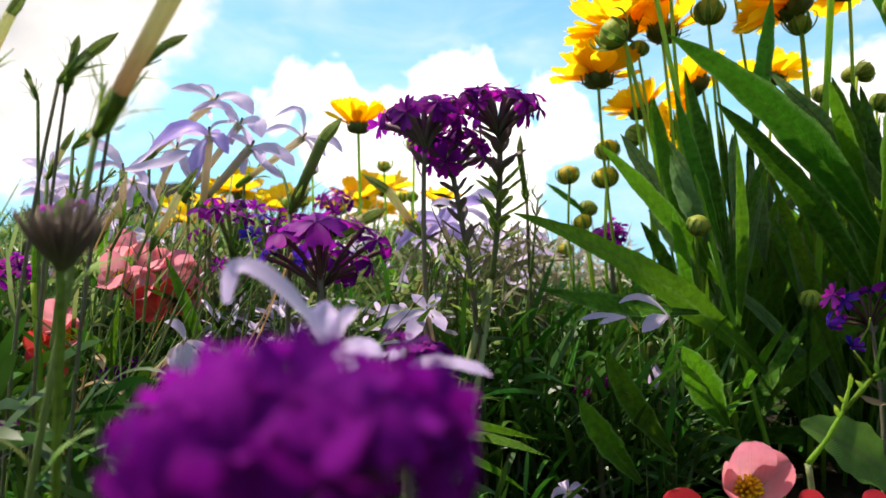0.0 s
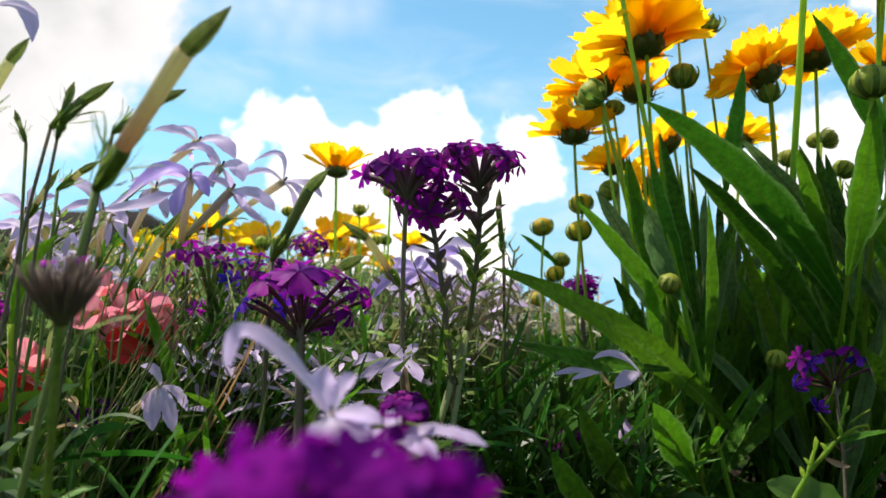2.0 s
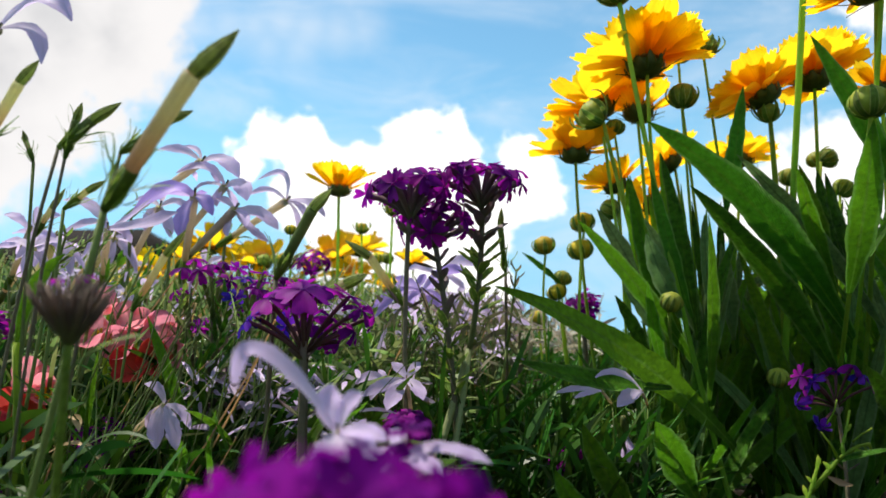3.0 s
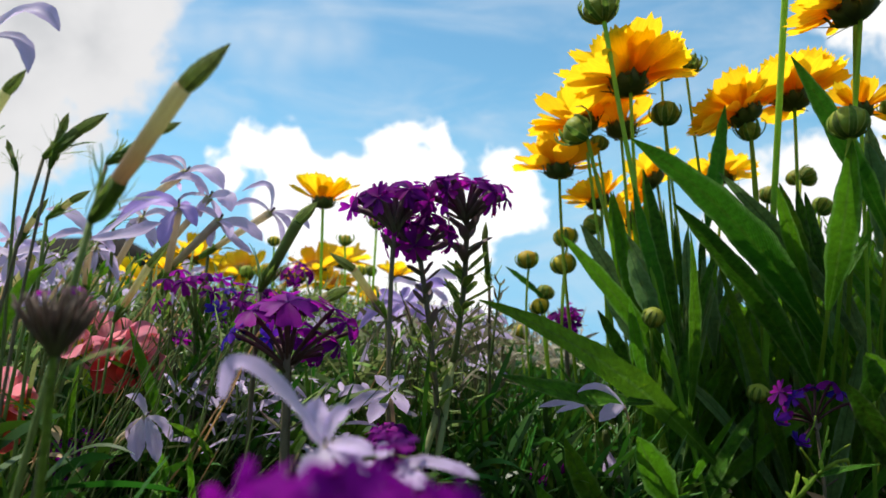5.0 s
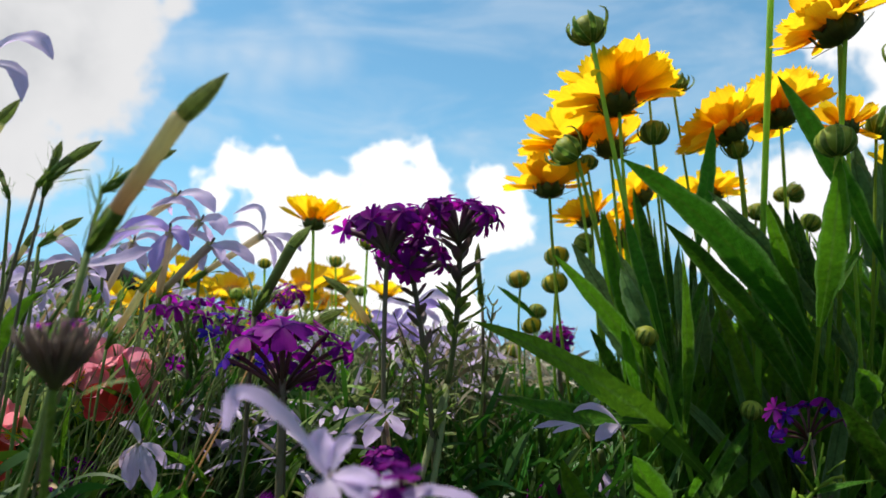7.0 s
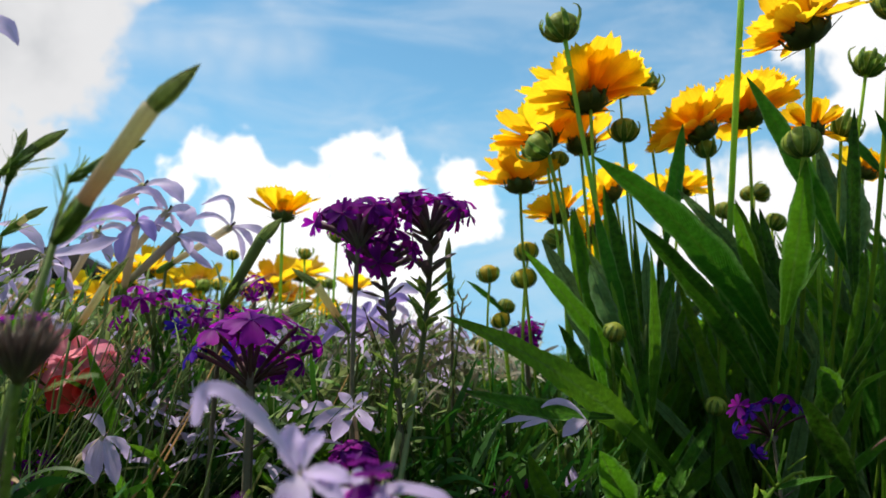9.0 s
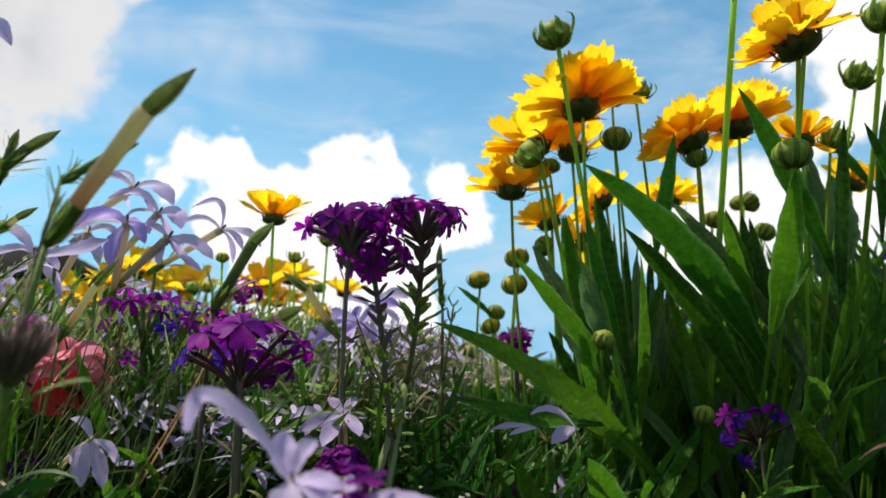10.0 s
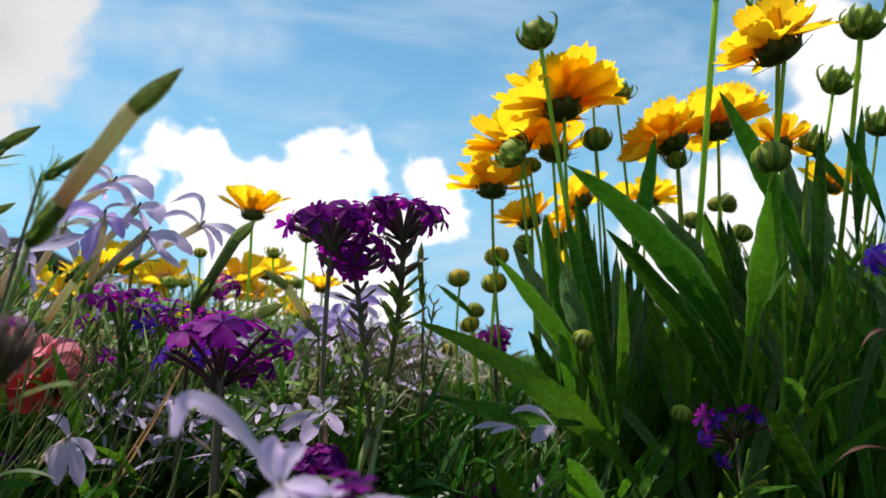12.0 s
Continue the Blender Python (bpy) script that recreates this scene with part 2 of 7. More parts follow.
M_POLLEN = plant_material("yellow_pollen", (0.90, 0.62, 0.01), (0.95, 0.70, 0.02), 0.3, 0.3, 0.7, 900.0, bump=0.8)
M_WAXY = plant_material("waxy_leaf", (0.12, 0.30, 0.04), (0.16, 0.36, 0.06), 0.3, 0.55, 0.55, 200.0, rib=(0.14, 0.26, 0.06), bump=0.5, spec=0.25)
M_DRY = plant_material("dry_leaf", (0.30, 0.19, 0.09), (0.38, 0.25, 0.13), 0.5, 0.2, 0.7, 300.0, bump=0.5)
M_STRAW = plant_material("pale_straw", (0.40, 0.32, 0.20), (0.58, 0.50, 0.40), 0.6, 0.3, 0.7, 300.0, bump=0.4, spec=0.15)
M_SEED = plant_material("spent_cups", (0.12, 0.13, 0.045), (0.20, 0.135, 0.10), 0.5, 0.35, 0.7, 500.0, bump=0.5)
M_DRY_RED = plant_material("reddish_dry_leaf", (0.10, 0.035, 0.025), (0.17, 0.07, 0.05), 0.5, 0.2, 0.7, 300.0, bump=0.5)
M_HAIR = plant_material("green_hair", (0.18, 0.27, 0.08), (0.26, 0.36, 0.13), 0.3, 0.25, 0.5, 600.0)


def plain_material(name, dark, light, scale, rough=0.9, bump=0.5, size=0.01, lawn=None):
    mat = bpy.data.materials.new(name)
    mat.use_nodes = True
    n = Nodes(mat.node_tree)
    place = n.add("ShaderNodeNewGeometry").outputs["Position"]
    coarse, grain = n.noise(place, scale, 6.0, 0.6), n.noise(place, scale * 9, 4.0, 0.6)
    both = n.math("ADD", n.math("MULTIPLY", coarse, 0.6), n.math("MULTIPLY", grain, 0.4))
    relief = n.add("ShaderNodeBump", {"Strength": bump, "Distance": size, "Height": both}).outputs[0]
    colour = n.mix(n.smooth(both, 0.35, 0.65), dark, light)
    if lawn:
        far = n.add("ShaderNodeVectorMath", {0: place}, operation="LENGTH").outputs["Value"]
        edge = n.math("ADD", far, n.math("MULTIPLY", n.noise(place, 1.6, 5.0, 0.6), 1.2))
        turf = n.mix(n.smooth(n.noise(place, 7.0, 6.0, 0.7), 0.35, 0.65), lawn, [v * 1.7 for v in lawn])
        colour = n.mix(n.smooth(edge, 1.9, 2.2), colour, turf)
    skin = n.add("ShaderNodeBsdfPrincipled", {"Base Color": colour, "Roughness": rough, "Specular IOR Level": 0.08, "Normal": relief})
    n.add("ShaderNodeOutputMaterial", {"Surface": skin.outputs[0]})
    return mat


M_SOIL = plain_material("soil", (0.018, 0.013, 0.009), (0.06, 0.045, 0.03), 30.0, 0.95, 0.8, 0.01, (0.028, 0.060, 0.012))
M_ROOF = plain_material("brown_shingle", (0.009, 0.007, 0.005), (0.022, 0.016, 0.012), 3.0, 0.9, 0.5, 0.02)
M_WALL = plain_material("tan_wall", (0.22, 0.18, 0.14), (0.32, 0.27, 0.21), 2.0, 0.9, 0.3, 0.01)

# ---- building blocks ----
PLACE = {}  # where each thing or part stands in the world
UP = Vector((0, 0, 1))
rng = random.Random(7)


def thing(name, at, label, category, group=""):
    ob = new(name)
    ob.empty_display_size = 0.01
    m = Matrix.Translation(at)
    ob.matrix_basis = m
    PLACE[ob] = m
    return tagged(ob, label, category, group)


def mesh_of(name, bm, *materials):
    mesh = bpy.data.meshes.new(name)
    for face in bm.faces:
        face.smooth = True
    bm.to_mesh(mesh)
    bm.free()
    for material in materials:
        mesh.materials.append(material)
    return mesh


def part(name, bm, material, parent, label="", at=None):
    """Links a bmesh, drawn in the world's metres, or a shared mesh, set at the pose at, as one part of parent."""
    home = PLACE[parent]
    if at is None:
        bm.transform(home.inverted())
        at = home
        bm = mesh_of(name, bm, material)
    ob = new(name, bm)
    ob.parent = parent
    ob.matrix_basis = home.inverted() @ at
    PLACE[ob] = at
    return tagged(ob, label)


def bend_line(a, b, bend=(0, 0, 0), count=10):
    a, b, bend = Vector(a), Vector(b), Vector(bend)
    return [a.lerp(b, s) + bend * (4 * s * (1 - s)) for s in (i / count for i in range(count + 1))]


def sweep(bm, points, radii, sides=7):
    """A round tapering stalk along the points."""
    uv = bm.loops.layers.uv.verify()
    last, before = None, None
    side = None
    total = len(points) - 1
    for i, p in enumerate(points):
        ahead = (points[min(i + 1, total)] - points[max(i - 1, 0)]).normalized()
        side = ahead.orthogonal() if side is None else side - ahead * side.dot(ahead)
        side.normalize()
        other = ahead.cross(side)
        r = radii(i / total) if callable(radii) else radii
        ring = [bm.verts.new(p + (side * math.cos(a) + other * math.sin(a)) * r) for a in (2 * math.pi * k / sides for k in range(sides))]
        if last:
            for k in range(sides):
                face = bm.faces.new((last[k], last[(k + 1) % sides], ring[(k + 1) % sides], ring[k]))
                for loop, w in zip(face.loops, ((k / sides, before), ((k + 1) / sides, before), ((k + 1) / sides, i / total), (k / sides, i / total))):
                    loop[uv].uv = w
        else:
            bm.faces.new(ring[::-1])
        last, before = ring, i / total
    bm.faces.new(last)


def sheet(bm, rows):
    """A skin through rows of points, with UV across and along."""
    uv = bm.loops.layers.uv.verify()
    grid = [[bm.verts.new(p) for p in row] for row in rows]
    nv, nu = len(grid) - 1, len(grid[0]) - 1
    for j in range(nv):
        for i in range(nu):
            face = bm.faces.new((grid[j][i], grid[j][i + 1], grid[j + 1][i + 1], grid[j + 1][i]))
            for loop, w in zip(face.loops, ((i, j), (i + 1, j), (i + 1, j + 1), (i, j + 1))):
                loop[uv].uv = (w[0] / nu, w[1] / nv)


def leaf_width(s):
    return min(1.0, (0.22 + 2.1 * s) if s < 0.37 else 1.0) * (1 - max(0.0, (s - 0.45) / 0.55) ** 2.2) ** 0.9


def add_leaf(bm, foot, tip, width, bend=(0, 0, 0), face=(0, -1, 0.3), fold=0.25, wave=0.12, shape=leaf_width, rows=16, twist=0.0, teeth=0.0, line=None):
    """A long leaf from foot to tip, or along a line, whose upper side looks towards face; teeth: how deep its rim is notched."""
    line = line or bend_line(foot, tip, bend, rows)
    rows = len(line) - 1
    seed = rng.random() * 9
    made = []
    for j, p in enumerate(line):
        s = j / rows
        ahead = (line[min(j + 1, rows)] - line[max(j - 1, 0)]).normalized()
        out = Vector(face)
        out = (out - ahead * out.dot(ahead)).normalized()
        out = Matrix.Rotation(twist * s, 3, ahead) @ out
        across = ahead.cross(out)
        half = max(width * 0.5 * shape(s) * (1 + 0.06 * math.sin(31 * s + seed) + teeth * ((j % 2) - 0.5)), 0.0002)
        made.append([p + across * (half * u) + out * (half * fold * abs(u) + half * wave * math.sin(9 * s + seed + 2 * u) * abs(u)) for u in (-1, -0.55, 0, 0.55, 1)])
    sheet(bm, made)


def leaf(parent, foot, tip, width, bend=(0, 0, 0), material=None, name="leaf", label="", **more):
    bm = bmesh.new()
    add_leaf(bm, foot, tip, width, bend, **more)
    return part(name, bm, material or M_LEAF, parent, label)


def stalk(parent, foot, tip, r0, r1, bend=(0, 0, 0), material=None, name="stem", sides=7, count=10):
    bm = bmesh.new()
    sweep(bm, bend_line(foot, tip, bend, count), lambda s: r0 + (r1 - r0) * s, sides)
    return part(name, bm, material or M_STEM, parent)


def frame_to(at, along, face, scale=1.0):
    """A pose whose y runs along and whose z looks as nearly as it can towards face."""
    y = Vector(along).normalized()
    z = Vector(face)
    z = z - y * z.dot(y)
    z = z.normalized() if z.length > 1e-6 else y.orthogonal().normalized()
    x = y.cross(z)
    m = Matrix((x, y, z)).transposed().to_4x4()
    return Matrix.Translation(at) @ m @ Matrix.Scale(scale, 4)


def axis_frame(at, axis, scale=1.0, spin=0.0):
    z = Vector(axis).normalized()
    m = z.to_track_quat("Z", "Y").to_matrix().to_4x4()
    return Matrix.Translation(at) @ m @ Matrix.Rotation(spin, 4, "Z") @ Matrix.Scale(scale, 4)


# ---- shared pieces of flowers ----
def golden_petal(k):
    r = random.Random(k)
    bm = bmesh.new()
    teeth, curl, cup = r.choice((3, 4, 5)), r.uniform(-0.12, 0.16), r.uniform(0.02, 0.10)
    rows = []
    nv, nu = 8, 8
    for j in range(nv + 1):
        s = j / nv
        wide = 0.10 + 0.17 * math.sin(min(1, s / 0.78) * math.pi / 2) ** 1.3 - 0.03 * max(0, s - 0.8) / 0.2
        row = []
        for i in range(nu + 1):
            u = -1 + 2 * i / nu
            tip = 1 - 0.10 * u * u - (0.09 * (i % 2) if teeth > 3 else 0.11 * abs(math.sin(u * 4.7)))
            y = s * (1 - (1 - tip) * s**3)
            z = cup * u * u + 0.012 * math.cos(u * 9.4) * s + curl * s * s + 0.02 * math.sin(5 * s + k + u)
            row.append(Vector((u * wide, y, z)))
        rows.append(row)
    sheet(bm, rows)
    return mesh_of("golden_petal", bm, M_GOLD)


GOLD = [golden_petal(k) for k in range(6)]


def star_petal(curl, cup, side, material, late=1.0, wide=0.155):
    """A narrow pointed petal along +y; curl: how far its tip turns over; late: how far out the bend begins."""
    bm = bmesh.new()
    rows = []
    y = z = 0.0
    steps = 14
    for j in range(steps + 1):
        s = j / steps
        half = 0.035 + wide * math.sin(math.pi * min(1.0, 0.04 + 0.93 * s**0.9)) ** 1.1 if j < steps else 0.004
        ripple = 0.022 * math.sin(11 * s + 4 * side) + 0.012 * math.sin(23 * s)
        rows.append([Vector((u * half + side * s * s, y, z + cup * half * abs(u) * 1.2 + ripple * u - 0.018 * (u == 0))) for u in (-1, -0.5, 0, 0.5, 1)])
        angle = curl * ((s + 0.5 / steps) ** late)
        y, z = y + math.cos(angle) / steps, z + math.sin(angle) / steps
    sheet(bm, rows)
    return mesh_of("star_petal", bm, material)


STAR = [star_petal(c, p, s, M_LILAC) for c, p, s in ((-0.15, 0.3, 0.02), (-0.8, 0.35, 0.06), (-1.5, 0.4, -0.07), (-2.2, 0.45, 0.06), (-3.0, 0.4, 0.0), (0.7, 0.4, 0.0))]
STAR.append(star_petal(-2.7, 0.45, 0.0, M_LILAC, 4.0, 0.062))
STAR.append(star_petal(-0.35, 0.35, 0.02, M_LILAC, 2.0, 0.08))
STAR.append(star_petal(-0.2, 0.35, 0.0, M_LILAC, 1.0, 0.25))
STAR.append(star_petal(-0.6, 0.3, 0.02, M_LILAC, 3.0, 0.11))
STAR.append(star_petal(-0.15, 0.12, 0.0, M_LILAC, 1.0, 0.165))
STAR_DEEP = [star_petal(c, p, s, M_LILAC_DEEP) for c, p, s in ((-0.2, 0.3, 0.03), (-0.9, 0.35, 0.06), (-1.8, 0.45, -0.05))]


def floret(k, material, broad=0.140):
    """A verbena floret: five notched lobes round a short tube, looking along +z, one unit across."""
    r = random.Random(k)
    bm = bmesh.new()
    droop = r.uniform(-0.6, 0.05)
    for lobe in range(5):
        turn = 2 * math.pi * (lobe + r.uniform(-0.12, 0.12)) / 5
        size, tilt = r.uniform(0.75, 1.15), r.uniform(-0.30, 0.22)
        rows = []
        for s in (0.0, 0.3, 0.6, 0.85, 1.0):
            wide = 0.035 + broad * math.sin(min(1, s / 0.85) * math.pi / 2)
            row = []
            for u in (-1, -0.5, 0, 0.5, 1):
                notch = 1 - (0.26 if u == 0 else 0.0 if abs(u) < 0.8 else 0.12)
                y = (0.05 + 0.50 * s * (1 - (1 - notch) * s * s)) * size
                v = Vector((u * wide * size, y, droop * s * s * 0.5 + tilt * s * 0.5 + 0.03 * u * u + r.uniform(-0.01, 0.01)))
                row.append(Matrix.Rotation(turn, 3, "Z") @ v)
            rows.append(row)
        sheet(bm, rows)
    sweep(bm, [Vector((0, 0, -0.35)), Vector((0, 0, -0.15)), Vector((0, 0, 0.02))], 0.05, 5)
    return mesh_of("floret", bm, material)


FLORET = [floret(k, M_VIOLET) for k in range(5)]
FLORET_NEAR = [floret(k + 20, M_PURPLE, 0.17) for k in range(3)]
FLORET_BLUE = [floret(k + 30, M_BLUE) for k in range(2)]
FLORET_BRIGHT = [floret(k + 10, M_MAGENTA, 0.195) for k in range(4)]


def cup_mesh():
    """The dark green cup under a golden flower, mouth up, one unit in radius, with narrow bracts round it."""
    bm = bmesh.new()
    uv = bm.loops.layers.uv.verify()
    sweep(bm, [Vector((0, 0, z)) for z in (-0.95, -0.88, -0.7, -0.45, -0.2, 0.0, 0.15)], lambda s: (0.18, 0.45, 0.7, 0.84, 0.88, 0.84, 0.7)[round(s * 6)], 14)
    for k in range(9):
        a = 2 * math.pi * (k + 0.5) / 9
        d, side = Vector((math.cos(a), math.sin(a), 0)), Vector((-math.sin(a), math.cos(a), 0))
        rows = []
        for s, out, z in ((0, 0.45, -0.92), (0.25, 0.82, -0.68), (0.5, 0.97, -0.35), (0.75, 1.0, 0.0), (1, 1.08, 0.42)):
            w = 0.30 * (1 - s) ** 0.6 * (0.7 + 0.9 * s) + 0.03
            rows.append([d * (out + 0.10 * (1 - u * u)) + side * (u * w) + UP * z for u in (-1, 0, 1)])
        sheet(bm, rows)
    for k in range(8):
        a = 2 * math.pi * k / 8 + 0.1 * math.sin(3 * k)
        d = Vector((math.cos(a), math.sin(a), 0))
        line = (d * 0.3 - UP * 0.98, d * 1.0 - UP * 0.62, d * (1.75 + 0.3 * math.sin(5 * k)) - UP * (0.05 + 0.35 * math.sin(2 * k)))
        rows = []
        for j in range(6):
            s = j / 5
            p = line[0] * (1 - s) ** 2 + line[1] * 2 * s * (1 - s) + line[2] * s * s
            side = UP.cross(d)
            w = 0.16 * (1 - s) + 0.02
            rows.append([p - side * w, p - UP * 0.04, p + side * w])
        sheet(bm, rows)
    bm.transform(Matrix.Diagonal((1, 1, 0.68, 1)))
    return mesh_of("flower_cup", bm, M_CALYX)


CUP = cup_mesh()


def disc_mesh():
    bm = bmesh.new()
    sweep(bm, [Vector((0, 0, z)) for z in (0.0, 0.2, 0.4, 0.52)], lambda s: (0.9, 0.85, 0.6, 0.2)[round(s * 3)], 12)
    for k in range(40):
        a, r = k * 2.4, 0.85 * math.sqrt(k / 40)
        foot = Vector((r * math.cos(a), r * math.sin(a), 0.5 - 0.4 * r * r))
        sweep(bm, [foot, foot + Vector((0.1 * math.cos(a) * r, 0.1 * math.sin(a) * r, 0.3))], 0.06, 4)
    return mesh_of("flower_disc", bm, M_DISC)


DISC = disc_mesh()


def bud_mesh(k):
    """A round bud, foot at the origin, one unit in radius, its inner scales closing over the top."""
    r = random.Random(k)
    bm = bmesh.new()
    uv = bm.loops.layers.uv.verify()
    rings = []
    flat = r.uniform(0.84, 0.90)
    for j in range(9):
        b = math.pi * (0.03 + 0.94 * j / 8)
        ring = []
        for i in range(24):
            a = 2 * math.pi * i / 24
            rib = 1 + 0.11 * (abs(math.cos(4 * a + 0.9 * b)) - 0.5) * math.sin(b)
            ring.append(bm.verts.new((math.sin(b) * math.cos(a) * rib, math.sin(b) * math.sin(a) * rib, (1 - math.cos(b)) * flat)))
        rings.append(ring)
    for j in range(8):
        for i in range(24):
            face = bm.faces.new((rings[j][i], rings[j][(i + 1) % 24], rings[j + 1][(i + 1) % 24], rings[j + 1][i]))
            for loop in face.loops:
                loop[uv].uv = (i / 24, loop.vert.co.z / 2)
    bm.faces.new(rings[0][::-1])
    bm.faces.new(rings[-1])
    return mesh_of("bud", bm, M_BUD_GREEN if k == 2 else M_BUD)


BUD = [bud_mesh(k) for k in range(3)]


def bract_mesh(k, spread):
    """One narrow green bract that hugs a bud, standing at azimuth 0."""
    r = random.Random(k)
    bm = bmesh.new()
    d, side = Vector((1, 0, 0)), Vector((0, 1, 0))
    reach = r.uniform(0.62, 0.80)
    rows = []
    for j in range(8):
        s = j / 7
        b = math.pi * (0.05 + s * reach)
        p = d * (math.sin(b) * (1.03 + spread * s * s)) + UP * ((1 - math.cos(b)) * 0.89 - 0.02 + spread * 0.4 * s)
        w = 0.29 * (1 - s) ** 0.75 * (0.7 + 1.7 * s) * 0.8 + 0.02
        rows.append([p + side * (u * w) + d * (0.09 * (1 - u * u) + 0.02 - 0.5 * (u * w) ** 2) for u in (-1, -0.5, 0, 0.5, 1)])
    sheet(bm, rows)
    return mesh_of("bract", bm, M_BRACT)


BRACTS = [[bract_mesh(1, 0.02), bract_mesh(2, 0.04)], [bract_mesh(3, 0.06), bract_mesh(4, 0.15)], [bract_mesh(5, 0.4), bract_mesh(6, 0.9)]]


def golden_head(parent, at, axis, size, lift=25, spread=14, count=9, layers=2, cup=0.17, seed=0, gap=()):
    """A golden flower head: cup, disc and one or two rounds of notched petals. lift: degrees by which the petals rise above the disc."""
    r = random.Random(seed)
    axis = Vector(axis).normalized()
    head = part("flower_head", CUP, None, parent, at=axis_frame(at, axis, cup * size, r.random()))
    part("disc", DISC, None, head, at=axis_frame(Vector(at) + axis * cup * size * 0.1, axis, cup * size))
    x = axis.orthogonal().normalized()
    y = axis.cross(x)
    for layer in range(layers):
        n = count - layer
        for k in range(n):
            a = 2 * math.pi * (k + 0.5 * layer + r.uniform(-0.22, 0.22)) / n
            d = x * math.cos(a) + y * math.sin(a)
            e = radians(lift - 8 + layer * 20 + r.gauss(0, spread))
            along = d * math.cos(e) + axis * math.sin(e)
            length = size * r.uniform(0.42, 0.54) * (1 - 0.12 * layer)
            turn = Matrix.Rotation(r.gauss(0, 0.22), 4, "Y")
            part("petal", GOLD[r.randrange(6)], None, head, at=frame_to(Vector(at) + d * cup * size * 0.6 + axis * 0.1 * cup * size, along, axis * math.cos(e) - d * math.sin(e), length) @ turn)
    return head


def bud_head(parent, at, axis, radius, kind=0, seed=0):
    m = axis_frame(at, axis, radius, seed)
    bud = part("bud", BUD[seed % 3], None, parent, at=m)
    for k in range(8):
        part("bract", BRACTS[kind][(k * 3 + seed) % 5 % 2], None, bud, at=m @ Matrix.Rotation(2 * math.pi * (k + 0.25 * math.sin(7 * k + seed)) / 8, 4, "Z"))
    return bud


def golden_flower(at, foot, axis, size, label="golden double daisy-like flower on a thin green stem", bend=(0, 0, 0), thick=0.0011, **more):
    """A golden flower of its own, on one stem."""
    plant = thing("golden_flower", foot, label, "flower", "golden flowers in the bed")
    a = Vector(axis).normalized()
    stalk(plant, foot, Vector(at) - a * size * 0.11, thick * 1.1, thick, bend)
    golden_head(plant, at, axis, size, **more)
    return plant


def golden_bud(at, foot, axis, radius, bend=(0, 0, 0), kind=0, seed=0, label="round green and yellow flower bud on a thin stem", thick=0.0009):
    plant = thing("flower_bud", foot, label, "flower bud", "round buds in the bed")
    stalk(plant, foot, Vector(at) - Vector(axis).normalized() * radius * 0.9, thick * 1.2, thick, bend)
    bud_head(plant, Vector(at) - Vector(axis).normalized() * radius * 0.9, axis, radius, kind, seed)
    return plant


def star_flower(at, collar, foot, face, length, spin=0.0, rises=(0, 0, 0, 0, 0), curls=(1, 1, 1, 1, 1), deep=False, label="pale lilac star-shaped flower with five narrow petals", tube=0.0022, bend=(0, 0, 0), stem_bend=(0, 0, 0), long=(), petals=()):
    """A five-petalled star flower: petals, throat, a long pale tube down to the green collar and a thin stem to the soil. rises: how far each petal lifts off the star's plane, in degrees;
    petals, in place of these: for each the way it points, the way its upper side looks, its length and its curl."""
    at, collar, face = Vector(at), Vector(collar), Vector(face).normalized()
    plant = thing("star_flower", foot, label, "flower", "lilac star flowers")
    stalk(plant, collar, at, tube * 0.75, tube, bend, M_TUBE, "tube")
    stalk(plant, foot, collar, tube * 0.6, tube * 0.45, stem_bend, M_STEM_DARK)
    bm = bmesh.new()
    ahead = (at - collar).normalized()
    sweep(bm, bend_line(collar - ahead * tube * 3, collar + ahead * tube * 3.2, (0, 0, 0), 5), lambda s: tube * (0.5 + 0.85 * math.sin(math.pi * min(1, s * 0.75 + 0.1))), 8)
    x = ahead.orthogonal().normalized()
    for k in range(5):
        d = Matrix.Rotation(2 * math.pi * k / 5, 3, ahead) @ x
        add_leaf(bm, collar + ahead * tube * 2.5 + d * tube, collar + ahead * tube * 5 + d * tube * 4.5, tube * 0.5, ahead * tube, face=ahead, rows=5)
    part("collar", bm, M_CALYX, plant)
    x = face.orthogonal().normalized()
    up = UP - face * UP.dot(face)
    if up.length > 0.05:
        x = up.normalized()
    flower = part("throat", THROAT, None, plant, at=axis_frame(at, face, tube * 1.15))
    kinds = STAR_DEEP if deep else STAR
    for along, upper, size, curl in petals:
        part("petal", kinds[curl % len(kinds)], None, flower, at=frame_to(at, along, upper, size) @ Matrix.Rotation(rng.gauss(0, 0.22), 4, "Y"))
    for k in range(0 if petals else 5):
        d = Matrix.Rotation(spin - 2 * math.pi * k / 5, 3, face) @ x
        e = radians(rises[k])
        along = d * math.cos(e) + face * math.sin(e)
        size = length * (long[k] if long else rng.uniform(0.92, 1.08))
        part("petal", kinds[curls[k] % len(kinds)], None, flower, at=frame_to(at + d * tube * 0.5, along, face * math.cos(e) - d * math.sin(e), size))
    return plant


def petal_width(s):
    return (0.26 + 0.74 * math.sin(min(1.0, s / 0.6) * math.pi / 2) ** 1.3) * (1 - max(0.0, (s - 0.62) / 0.38) ** 1.8) ** 0.8


def curve(a, b, c, d, count=18):
    a, b, c, d = Vector(a), Vector(b), Vector(c), Vector(d)
    return [a * (1 - s) ** 3 + b * (3 * s * (1 - s) ** 2) + c * (3 * s * s * (1 - s)) + d * s**3 for s in (i / count for i in range(count + 1))]


